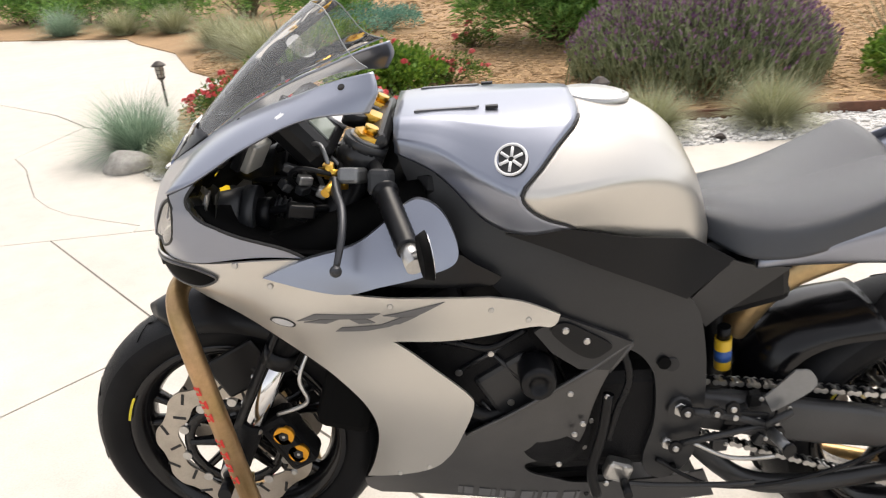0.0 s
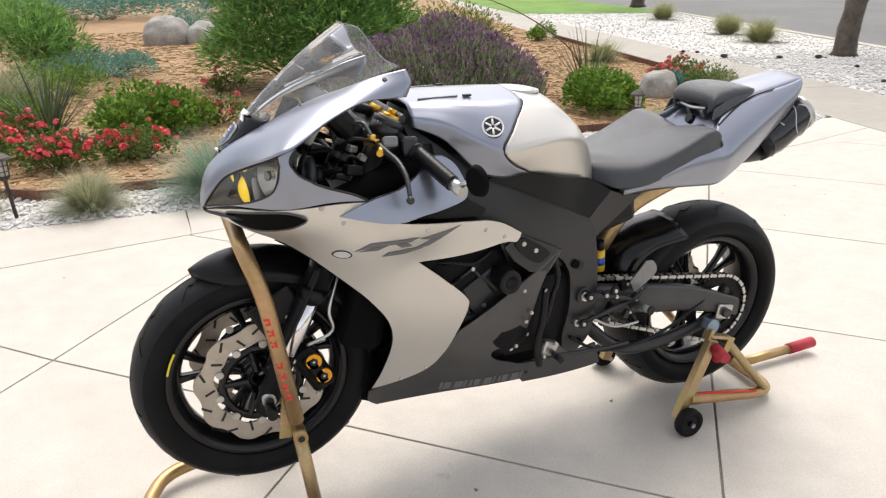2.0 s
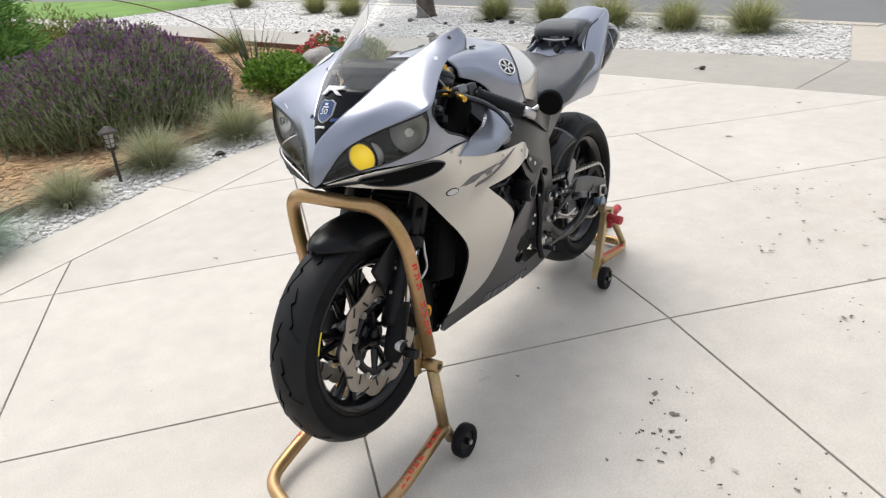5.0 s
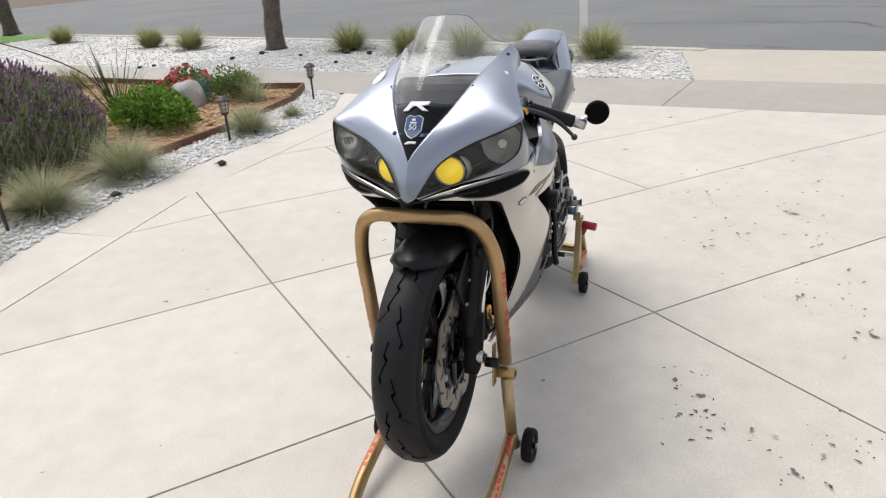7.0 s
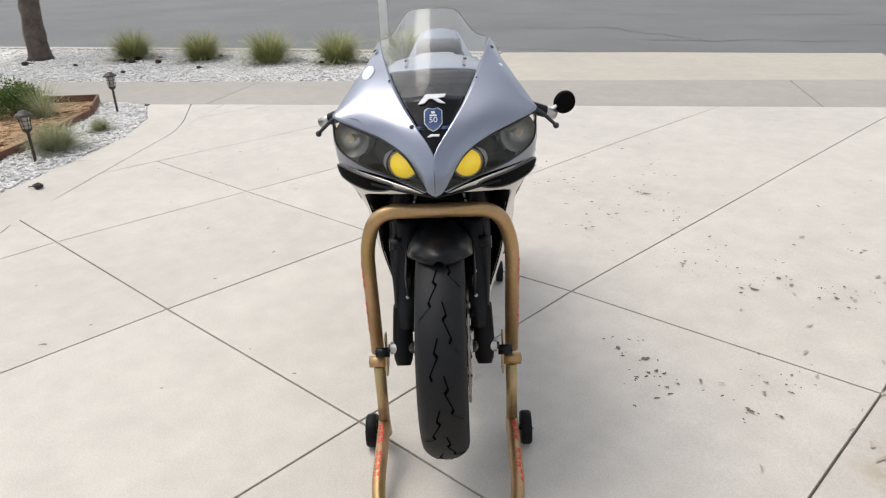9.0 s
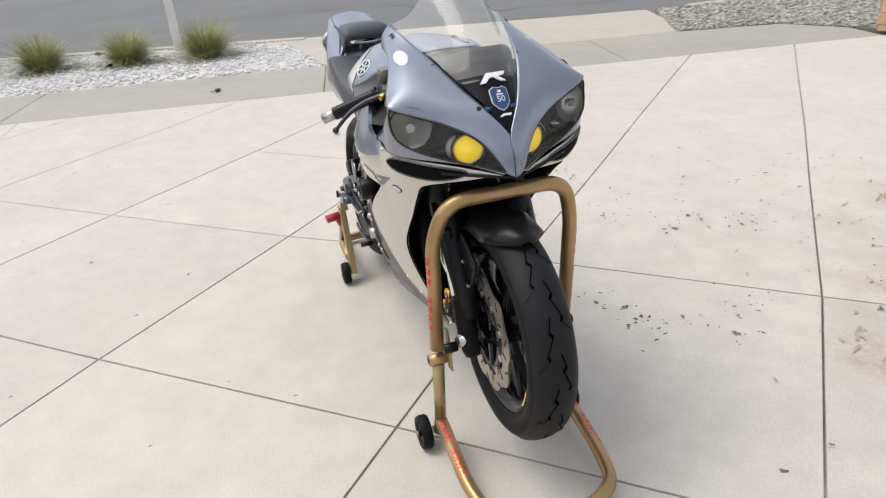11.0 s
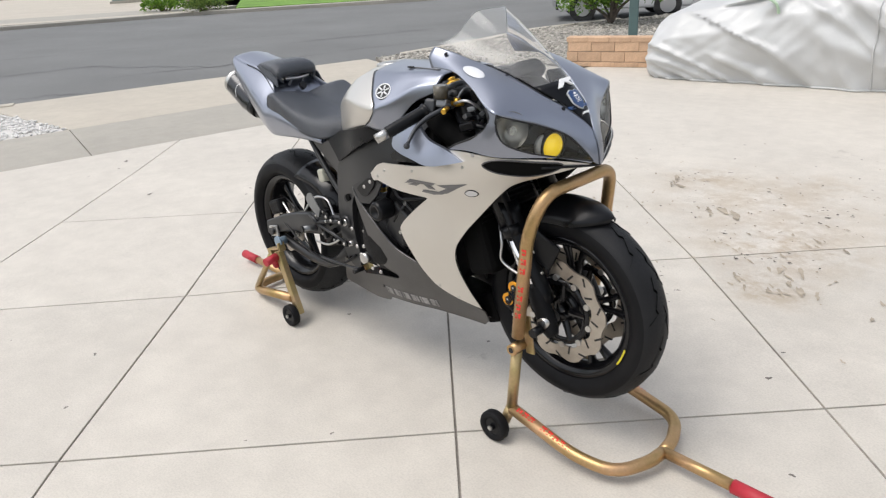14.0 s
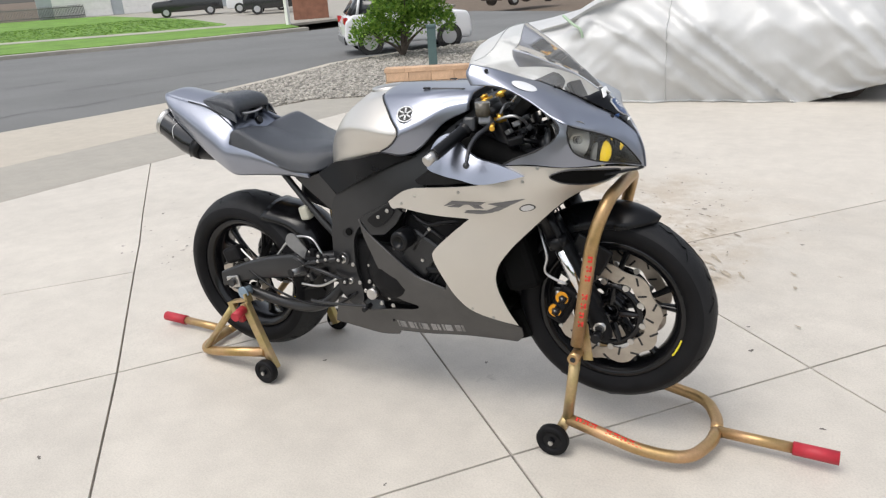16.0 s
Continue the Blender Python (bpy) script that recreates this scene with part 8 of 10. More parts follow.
sides("main_frame", FRAME_OUT, FRAMEW, FRAMEBLACK, None, "satin black alloy frame beam", 0.022, 0.030)
sides("side_cover", outline([(0.530, 0.889, 1), (0.631, 0.895), (0.730, 0.872), (0.840, 0.848, 1), (0.915, 0.805, 1), (0.830, 0.752, 1), (0.707, 0.815), (0.614, 0.857)]), Field([(0.53, 0.889, 0.175), (0.631, 0.893, 0.188), (0.73, 0.87, 0.182), (0.84, 0.848, 0.150), (0.915, 0.805, 0.150), (0.83, 0.752, 0.172), (0.707, 0.815, 0.190), (0.614, 0.857, 0.186)], 1e-5), BLACK, None, "satin black cover under the tank", 0.02, 0.004)
sides("subframe_cover", outline([(0.910, 0.806, 1), (0.955, 0.790), (1.020, 0.778, 1), (0.960, 0.735), (0.915, 0.705), (0.880, 0.675, 1), (0.838, 0.738, 1)]), Field([(0.91, 0.806, 0.152), (1.02, 0.778, 0.15), (0.88, 0.675, 0.135), (0.838, 0.738, 0.155)], 1e-5), FRAMEBLACK, None, "black rear frame cover", 0.02, 0.004)
bm = bmesh.new()
bm_cyl(bm, 0.052, 0.052, (0.335, 0, 0.90), (0.40, 0, 1.025), 24)
part("steering_head", bm, FRAMEBLACK, bike)
for s in (-1, 1):
    hose("seat_rail", [(0.86, 0.13 * s, 0.72), (1.0, 0.125 * s, 0.775), (1.15, 0.11 * s, 0.80), (1.32, 0.08 * s, 0.85), (1.45, 0.06 * s, 0.90)], 0.014, FRAMEBLACK)
    if s > 0:
        hose("lower_rail", [(0.885, 0.12 * s, 0.585), (1.0, 0.118 * s, 0.68), (1.12, 0.11 * s, 0.775)], 0.012, FRAMEBLACK)
    for x, z in ((0.84, 0.535), (0.82, 0.462)):
        rod("pivot_bolt", (x - 0.005, 0.155 * s, z), (x - 0.005, 0.178 * s, z), 0.013 if z > 0.5 else 0.010, STEEL, None, "bright pivot bolt", 6)
    rod("pivot_ring", (0.835, 0.150 * s, 0.535), (0.835, 0.1745 * s, 0.535), 0.022, FRAMEBLACK, None, "", 24)
    # A dark disc stands in for the shaded hole.
    rod("frame_hole", (0.815, 0.150 * s, 0.625), (0.815, 0.1695 * s, 0.625), 0.013, SEAM, None, "", 20)
    # crash knob and its bracket
    plate = outline([(0.570, 0.726, 1), (0.617, 0.750, 1), (0.690, 0.714), (0.737, 0.690, 1), (0.700, 0.640, 1), (0.646, 0.648, 1), (0.600, 0.684, 1)])
    part("slider_bracket", panel_bm(plate, lambda x, z: 0.193 + 0.04 * (0.70 - x), s, 0.012, 0.008), FRAMEBLACK, bike, "sculpted black bracket plate")
    pad = outline([(0.598, 0.728), (0.622, 0.741), (0.664, 0.718), (0.700, 0.692), (0.690, 0.678), (0.667, 0.670), (0.634, 0.688)])
    part("bracket_pad", panel_bm(pad, lambda x, z: 0.199 + 0.04 * (0.70 - x), s, 0.012, 0.008), BLACK, bike)
    screw((0.622, 0.2015 * s, 0.727), (0, s, 0), 0.0085)
    screw((0.658, 0.200 * s, 0.704), (0, s, 0), 0.0085)
    bm = bmesh.new()
    prof = [(0.0, 0.0), (0.031, 0.0), (0.032, 0.010), (0.031, 0.050), (0.027, 0.058), (0.017, 0.058), (0.016, 0.046), (0.0, 0.046)]
    rings = [[Vector((0.574 + r * math.cos(k * math.pi / 14), s * (0.172 + y), 0.645 + r * math.sin(k * math.pi / 14))) for k in range(28)] for r, y in prof]
    part("crash_knob", grid_bm(rings, closed=True), BLACK, bike, "black nylon crash knob")
    # cylinder block and covers seen through the fairing opening
    block("cylinder_block", (0.23, 0.02, 0.27), (0.505, 0.150 * s, 0.600), CASTING, None, "", (0, -24, 0), 0.02)
    block("head_cover", (0.13, 0.03, 0.10), (0.405, 0.150 * s, 0.735), CASTING, None, "", (0, -24, 0), 0.018)
    block("water_jacket", (0.105, 0.016, 0.125), (0.540, 0.160 * s, 0.590), FRAMEBLACK, None, "", (0, -30, 0), 0.010)
    for k in range(4):
        rod("casting_rib", (0.455 + 0.011 * k, 0.163 * s, 0.560 + 0.006 * k), (0.500 + 0.011 * k, 0.163 * s, 0.500 + 0.008 * k), 0.0030, FRAMEBLACK, None, "", 8)
    rod("casting_edge", (0.440, 0.163 * s, 0.637), (0.530, 0.166 * s, 0.690), 0.0045, FRAMEBLACK, None, "", 8)
    rod("casting_edge", (0.498, 0.163 * s, 0.672), (0.560, 0.166 * s, 0.600), 0.0045, FRAMEBLACK, None, "", 8)
    hose("coolant_hose", [(0.40, 0.14 * s, 0.60), (0.45, 0.160 * s, 0.56), (0.50, 0.160 * s, 0.54), (0.56, 0.14 * s, 0.56)], 0.014, BLACK)
    hose("wiring_loom", [(0.38, 0.15 * s, 0.70), (0.44, 0.175 * s, 0.70), (0.50, 0.178 * s, 0.69), (0.56, 0.16 * s, 0.71)], 0.006, BLACK)
    for x, z in ((0.498, 0.672), (0.440, 0.637), (0.53, 0.57)):
        screw((x, 0.168 * s, z), (0, s, 0), 0.0085)
engine = empty("engine", (0, 0, 0))
engine.parent = bike
tagged(engine, "black four-cylinder engine")
bm = bmesh.new()
bm_box(bm, 0.44, 0.30, 0.22, pose(0.60, 0, 0.50), 0.03)
part("crankcase", bm, CASTING, engine)
bm = bmesh.new()
bm_box(bm, 0.26, 0.28, 0.28, pose(0.47, 0, 0.66, 0, -22, 0), 0.03)
part("cylinder_head", bm, CASTING, engine)
bm = bmesh.new()
bm_box(bm, 0.24, 0.24, 0.10, pose(0.62, 0, 0.385), 0.03)
part("sump", bm, CASTING, engine)
for s in (-1, 1):
    c = Vector((0.655, 0.150 * s, 0.505)) if s > 0 else Vector((0.60, -0.150, 0.50))
    R = 0.082 if s > 0 else 0.070
    prof = [(R + 0.012, 0.0), (R + 0.012, 0.012), (R, 0.016), (R - 0.012, 0.030), (R * 0.4, 0.034), (0.0, 0.034)]
    rings = [[Vector((c.x + r * math.cos(k * math.pi / 18), c.y + s * y, c.z + r * math.sin(k * math.pi / 18))) for k in range(36)] for r, y in prof]
    part("engine_cover", grid_bm(rings, closed=True), CASTING, engine, "round black engine cover")
    for k in range(8):
        a = k * math.pi / 4 + 0.2
        screw((c.x + (R + 0.006) * math.cos(a), c.y + s * 0.012, c.z + (R + 0.006) * math.sin(a)), (0, s, 0), 0.0075, engine)
    block("sump_fin", (0.20, 0.03, 0.03), (0.70, 0.13 * s, 0.41), CASTING, engine, "", (0, 0, 0), 0.006)
rod("oil_filler", (0.725, 0.165, 0.435), (0.725, 0.190, 0.435), 0.018, STEEL, engine, "bright oil filler cap", 20)
for x, z in ((0.74, 0.47), (0.76, 0.435), (0.70, 0.40), (0.655, 0.400), (0.80, 0.52), (0.78, 0.46)):
    screw((x, 0.170, z), (0, 1, 0), 0.009, engine)
# filler above the engine: airbox and reservoir shapes
block("airbox", (0.42, 0.24, 0.20), (0.58, 0, 0.86), BLACK, None, "black airbox under the tank", (0, 6, 0), 0.03)
block("battery_box", (0.26, 0.20, 0.16), (0.92, 0, 0.74), BLACK, None, "", (0, -10, 0), 0.02)
# shock with its bright spring body
rod("shock_body", (0.938, -0.090, 0.560), (0.934, -0.090, 0.622), 0.0165, YELLOW, None, "yellow shock reservoir with a blue band", 24)
rod("shock_band", (0.937, -0.090, 0.578), (0.9355, -0.090, 0.600), 0.0170, BLUELABEL, None, "", 24)
rod("shock_cap", (0.934, -0.090, 0.622), (0.933, -0.090, 0.645), 0.013, BLACK, None, "", 20)
rod("shock_rod", (0.975, 0, 0.42), (0.93, 0, 0.72), 0.030, BLACK, None, "", 20)

# ---------------------------------------------------------------- tank
TK = [(0.365, 1.060, 0.092, 1.058, 0.124, 1.036, 0.128, 1.014), (0.43, 1.063, 0.104, 1.060, 0.152, 1.024, 0.156, 0.984), (0.50, 1.064, 0.122, 1.055, 0.188, 0.985, 0.178, 0.914), (0.56, 1.064, 0.126, 1.050, 0.214, 0.962, 0.186, 0.892),
      (0.63, 1.063, 0.120, 1.048, 0.214, 0.965, 0.186, 0.896), (0.70, 1.060, 0.122, 1.036, 0.198, 0.968, 0.172, 0.876), (0.76, 1.042, 0.118, 1.014, 0.176, 0.960, 0.156, 0.856), (0.82, 1.002, 0.104, 0.975, 0.146, 0.935, 0.136, 0.838), (0.858, 0.950, 0.088, 0.930, 0.122, 0.900, 0.122, 0.826), (0.878, 0.885, 0.070, 0.875, 0.104, 0.850, 0.108, 0.816)]
tx = [r[0] for r in TK]


def cat(xs, ys, x):
    """A smooth curve of ys over xs."""
    i = min(max(int(np.searchsorted(xs, x)) - 1, 0), len(xs) - 2)
    t = (x - xs[i]) / (xs[i + 1] - xs[i])
    m = [(ys[min(k + 1, len(ys) - 1)] - ys[max(k - 1, 0)]) / (xs[min(k + 1, len(xs) - 1)] - xs[max(k - 1, 0)]) for k in (i, i + 1)]
    h = xs[i + 1] - xs[i]
    return (2 * t ** 3 - 3 * t * t + 1) * ys[i] + (t ** 3 - 2 * t * t + t) * h * m[0] + (-2 * t ** 3 + 3 * t * t) * ys[i + 1] + (t ** 3 - t * t) * h * m[1]


def tank_at(x, v):
    """A place on the tank: v runs from the top's middle (0) over the shoulder (1/3) and the knee (2/3) to the bottom (1)."""
    q = [cat(tx, [r[k] for r in TK], x) for k in range(1, 8)]
    pts = [(0, q[0] + 0.002), (q[1], q[2]), (q[3], q[4]), (q[5], q[6])]
    s = v * 3
    i = min(int(s), 2)
    t = s - i
    a, b, c, d = (np.array(pts[k]) for k in (max(i - 1, 0), i, i + 1, min(i + 2, 3)))
    if i == 0:
        a = np.array((-pts[1][0], pts[1][1]))
    y, z = 0.5 * (2 * b + (c - a) * t + (2 * a - 5 * b + 4 * c - d) * t * t + (3 * b - a - 3 * c + d) * t ** 3)
    lin = b + (c - b) * t
    y, z = 0.4 * y + 0.6 * lin[0], 0.4 * z + 0.6 * lin[1]
    return y, z


vs_ = np.linspace(0, 1, 25)
seam = [cat([0, 0.33, 0.5, 0.667, 0.85, 1.0], [0.655, 0.650, 0.600, 0.552, 0.588, 0.638], v) for v in vs_]


def tank_net(x_a, x_b, n, grow=0.0):
    out = []
    for k in range(n + 1):
        half = []
        for v, sx in zip(vs_, seam):
            a, b = (x_a if x_a is not None else sx), (x_b if x_b is not None else sx)
            x = a + (b - a) * k / n
            y, z = tank_at(x, v)
            d = Vector((0, y / 0.2, 0.4 if v < 0.5 else 0.0))
            half.append(Vector((x, y, z)) + (d.normalized() if d.length else Vector((0, 0, 1))) * grow)
        out.append([Vector((p.x, -p.y, p.z)) for p in half[:0:-1]] + half)
    return out


part("tank_cover", grid_bm(tank_net(0.362, None, 22, 0.003), 0.004), PAINT, bike, "blue-silver front tank cover")
part("fuel_tank", grid_bm(tank_net(None, 0.878, 22), 0.004), SILVER, bike, "champagne silver fuel tank")
for s in (1, -1):
    bm = bmesh.new()
    ln = [Vector((sx, s * tank_at(sx, v)[0], tank_at(sx, v)[1])) for v, sx in zip(vs_[7:], seam[7:])]
    bm_tube(bm, [p + Vector((0.0015, 0.0015 * s, 0.0008)) for p in ln], 0.0024, 6)
    part("tank_seam", bm, SEAM, bike)
prof = [(0.058, -0.004), (0.058, 0.0035), (0.054, 0.005), (0.048, 0.004), (0.044, 0.0065), (0.020, 0.0075), (0.0, 0.0075)]
rings = [[Vector((0.700 + r * math.cos(k * math.pi / 18), r * math.sin(k * math.pi / 18), 1.0540 + y - 0.10 * r * math.cos(k * math.pi / 18))) for k in range(36)] for r, y in prof]
part("fuel_cap", grid_bm(rings, closed=True), STEEL, bike, "round alloy fuel filler cap")
for k in range(6):
    a = k * math.pi / 3
    screw((0.700 + 0.051 * math.cos(a), 0.051 * math.sin(a), 1.0575 - 0.005 * math.cos(a)), (0.1, 0, 1), 0.005)
for s in (-1, 1):
    flat_sign("cover_slot", [(-0.05, -0.004), (0.05, -0.004), (0.055, 0.004), (-0.045, 0.004)], (0.45, 0.080 * s, 1.0655), (0, 0, 1), (0, s, 0), DECAL, bike)
    flat_sign("cover_catch", [(-0.010, -0.005), (0.010, -0.005), (0.010, 0.005), (-0.010, 0.005)], (0.520, 0.085 * s, 1.0665), (0, 0, 1), (0, s, 0), SEAM, bike)
    # round tank badge: dark disc, bright ring and three crossed bars
    bp = Vector((0.543, 0.0, 1.005))
    best = min(((abs(tank_at(0.543, v)[1] - 1.005), v) for v in np.linspace(0.3, 0.7, 60)))[1]
    y0, z0 = tank_at(0.543, best)
    y1, z1 = tank_at(0.543, best + 0.02)
    ya = tank_at(0.523, best)[0]
    nb = Vector((-(y0 - ya) / 0.020, s * 1.0, (y1 - y0) / max(1e-4, z0 - z1))).normalized()
    pb = Vector((0.543, s * y0, z0)) + nb * 0.004
    badge = empty("tank_badge", (0, 0, 0))
    badge.parent = bike
    rod("badge_disc", pb - nb * 0.005, pb + nb * 0.0015, 0.026, SEAM, badge, "", 36)
    q = nb.to_track_quat("Z", "Y")
    bm = bmesh.new()
    bm_tube(bm, [pb + nb * 0.0018 + q @ Vector((0.024 * math.cos(k * math.pi / 18), 0.024 * math.sin(k * math.pi / 18), 0)) for k in range(36)], 0.0022, 6, closed=True)
    part("badge_ring", bm, WHITEINK, badge)
    for k in range(6):
        a = k * math.pi / 3 + 0.5
        d = q @ Vector((math.cos(a), math.sin(a), 0))
        rod("badge_bar", pb + nb * 0.0018 + d * 0.004, pb + nb * 0.0018 + d * 0.0195, 0.0026, WHITEINK, badge, "", 6)
    tagged(badge, "round dark badge with a bright star")

# ---------------------------------------------------------------- seat, tail, exhaust
ST = [(0.876, 0.866, 0.05, 0.863, 0.088, 0.826), (0.932, 0.871, 0.085, 0.867, 0.141, 0.806), (1.007, 0.869, 0.121, 0.863, 0.17, 0.805), (1.085, 0.871, 0.148, 0.869, 0.182, 0.819), (1.152, 0.877, 0.166, 0.883, 0.188, 0.835), (1.207, 0.884, 0.176, 0.899, 0.19, 0.844), (1.241, 0.887, 0.18, 0.908, 0.192, 0.849), (1.268, 0.883, 0.179, 0.903, 0.19, 0.851), (1.284, 0.873, 0.177, 0.882, 0.186, 0.85), (1.297, 0.855, 0.173, 0.857, 0.18, 0.845)]
rows = []
for x in np.linspace(0.876, 1.297, 44):
    q = [cat([r[0] for r in ST], [r[k] for r in ST], x) for k in range(1, 6)]
    half = []
    pts = [(0, q[0]), (q[1] * 0.5, q[0] * 0.45 + q[2] * 0.55 + 0.004), (q[1], q[2]), (q[1] * 0.35 + q[3] * 0.68, (q[2] + q[4]) / 2 + 0.014), (q[3], q[4])]
    half = curve_through([Vector((x, a, b)) for a, b in pts], 5)
    rows.append([Vector((p.x, -p.y, p.z)) for p in half[:0:-1]] + half)
part("rider_seat", grid_bm(rows, 0.004), LEATHER, bike, "dark grey vinyl rider seat")

TL = [(0.953, 0.141, 0.805, 0.156, 0.797, 0.151, 0.786), (1.029, 0.17, 0.82, 0.177, 0.806, 0.163, 0.786), (1.118, 0.185, 0.841, 0.191, 0.816, 0.172, 0.778), (1.219, 0.19, 0.86, 0.202, 0.822, 0.179, 0.765), (1.279, 0.182, 0.87, 0.205, 0.825, 0.178, 0.757), (1.317, 0.134, 0.902, 0.2, 0.837, 0.175, 0.758), (1.369, 0.105, 0.933, 0.185, 0.864, 0.168, 0.778), (1.44, 0.1, 0.953, 0.168, 0.894, 0.153, 0.813), (1.54, 0.098, 0.974, 0.139, 0.932, 0.127, 0.87), (1.626, 0.09, 0.989, 0.112, 0.964, 0.103, 0.923), (1.677, 0.078, 0.998, 0.087, 0.987, 0.083, 0.964), (1.696, 0.054, 1.0, 0.056, 0.993, 0.054, 0.977)]
for s in (1, -1):
    rows = []
    for x in np.linspace(0.953, 1.696, 60):
        q = [cat([r[0] for r in TL], [r[k] for r in TL], x) for k in range(1, 7)]
        rows.append(curve_through([Vector((x, s * q[0] * 0.94, q[1] - 0.012)), Vector((x, s * q[0], q[1])), Vector((x, s * q[2], q[3])), Vector((x, s * q[4], q[5])), Vector((x + 0.005, s * q[4] * 0.86, q[5] + 0.004))], 5))
    part("tail_fairing", grid_bm(rows, 0.004), PAINT, bike, "blue-silver tail fairing")
rows = []
for x in np.linspace(1.345, 1.696, 26):
    y, z = (cat([r[0] for r in TL], [r[k] for r in TL], x) for k in (1, 2))
    crown = cat([1.20, 1.34, 1.45, 1.55, 1.65, 1.70], [0.90, 0.958, 0.985, 1.000, 1.012, 1.004], x)
    rows.append([Vector((x, y * u, z + (max(crown, z) - z) * (1 - u * u) - 0.002)) for u in np.linspace(-1, 1, 11)])
part("tail_top", grid_bm(rows, 0.004), PAINT, bike, "blue-silver tail top")
rows = []
for x in np.linspace(1.19, 1.375, 14):
    y, z = (cat([r[0] for r in TL], [r[k] for r in TL], x) for k in (1, 2))
    rows.append([Vector((x, y * u, z - 0.010 - 0.024 * (1 - u * u) * (1 - step01(1.30, 1.37, x)))) for u in np.linspace(-1, 1, 9)])
part("tail_deck", grid_bm(rows, 0.004), PAINT, bike)
for s in (-1, 1):
    bm = bmesh.new()
    bm_tube(bm, curve_through([(1.317, 0.134 * s, 0.905), (1.440, 0.100 * s, 0.956), (1.540, 0.098 * s, 0.977)], 6), 0.0022, 6)
    part("tail_seam", bm, SEAM, bike)
# pillion pad: thick front, hollow underneath
rows = []
PP = [(1.312, 0.950, 0.082, 0.940), (1.320, 0.975, 0.098, 0.950), (1.344, 0.991, 0.104, 0.957), (1.386, 0.996, 0.103, 0.964), (1.430, 0.994, 0.098, 0.970), (1.465, 0.989, 0.088, 0.974), (1.485, 0.982, 0.078, 0.974)]
for x in np.linspace(1.312, 1.485, 22):
    q = [cat([r[0] for r in PP], [r[k] for r in PP], x) for k in range(1, 4)]
    half = curve_through([Vector((x, 0, q[0])), Vector((x, q[1] * 0.7, q[0] - 0.002)), Vector((x, q[1], (q[0] + q[2]) / 2)), Vector((x, q[1] * 0.96, q[2] - 0.016))], 4)
    rows.append([Vector((p.x, -p.y, p.z)) for p in half[:0:-1]] + half)
part("pillion_pad", grid_bm(rows, 0.010), LEATHER, bike, "black pillion pad")
for s in (-1, 1):
    bm = panel_bm(outline([(1.318, 0.944, 1), (1.39, 0.968), (1.470, 0.978, 1), (1.41, 0.950), (1.308, 0.916, 1)]), lambda x, z: 0.100 + (0.975 - z) * 0.30, s, 0.02, 0.006)
    part("pad_side", bm, LEATHER, bike)
    hose("pad_bracket", [(1.325, 0.03 * s, 0.938), (1.330, 0.032 * s, 0.925), (1.340, 0.035 * s, 0.910)], 0.005, ALLOY)
rod("seat_lock", (1.315, -0.012, 0.900), (1.300, -0.012, 0.909), 0.014, GLOSSBLACK, None, "", 20)
hose("pad_rail", [(1.325, -0.06, 0.938), (1.320, 0.0, 0.934), (1.325, 0.06, 0.938)], 0.005, ALLOY)
for s in (-1, 1):
    a, b = Vector((1.555, 0.078 * s, 0.815)), Vector((1.702, 0.078 * s, 0.898))
    ex = empty("silencer", (0, 0, 0))
    ex.parent = bike
    d = (b - a).normalized()
    bm = bmesh.new()
    line = [a, a.lerp(b, 0.2), a.lerp(b, 0.9), b]
    bm_tube(bm, line, [0.042, 0.050, 0.051, 0.050], 28, caps=False)
    part("can", bm, surface("carbon_sleeve", (0.02, 0.022, 0.026), 0.22, metal=0.5, coat=0.7, grain=0.3, grain_scale=300), ex, "dark polished silencer can")
    bm = bmesh.new()
    q = d.to_track_quat("Z", "Y")
    prof = [(0.0515, -0.012), (0.0530, -0.004), (0.0530, 0.006), (0.047, 0.012), (0.036, 0.010), (0.034, -0.03), (0.0, -0.03)]
    part("end_cap", grid_bm([[b + d * t + q @ Vector((r * math.cos(k * math.pi / 16), r * math.sin(k * math.pi / 16), 0)) for k in range(32)] for r, t in prof], closed=True), STEEL, ex, "steel end cap with a dark bore")
    bm.free()
    for k in range(3):
        cc = a.lerp(b, 0.45 + 0.2 * k)
        bm = bmesh.new()
        bm_tube(bm, [cc + d * 0.02 * math.sin(2.2 * w) + q @ Vector((0.0516 * math.cos(w + k), 0.0516 * math.sin(w + k), 0)) for w in np.linspace(0, 2.4, 14)], 0.0022, 5)
        part("pale_streak", bm, DECALLIGHT, ex)
    rod("clamp", a + d * 0.004, a - d * 0.030, 0.044, BLACK, ex, "", 24, 0.036)
    rod("link_pipe", a - d * 0.028, Vector((1.40, 0.070 * s, 0.800)), 0.032, BLACK, ex, "", 20)
    tagged(ex, "dark round silencer under the tail")
hose("exhaust_pipe", [(0.98, -0.02, 0.60), (1.04, -0.06, 0.71), (1.16, -0.085, 0.762), (1.32, -0.085, 0.782), (1.43, -0.08, 0.79)], 0.032, surface("heat_tinted_steel", (0.50, 0.36, 0.19), 0.35, metal=0.85, grain=0.2, patch=0.25, patch_scale=8), None, "heat-tinted tan exhaust pipe", 20)
bm = bmesh.new()
bm_box(bm, 0.09, 0.07, 0.005, pose(1.60, 0, 0.815, 0, 28, 0), 0.002)
bm_box(bm, 0.005, 0.10, 0.04, pose(1.64, 0, 0.785, 0, 20, 0), 0.002)
part("plate_bracket", bm, BLACK, bike, "small black tail bracket")
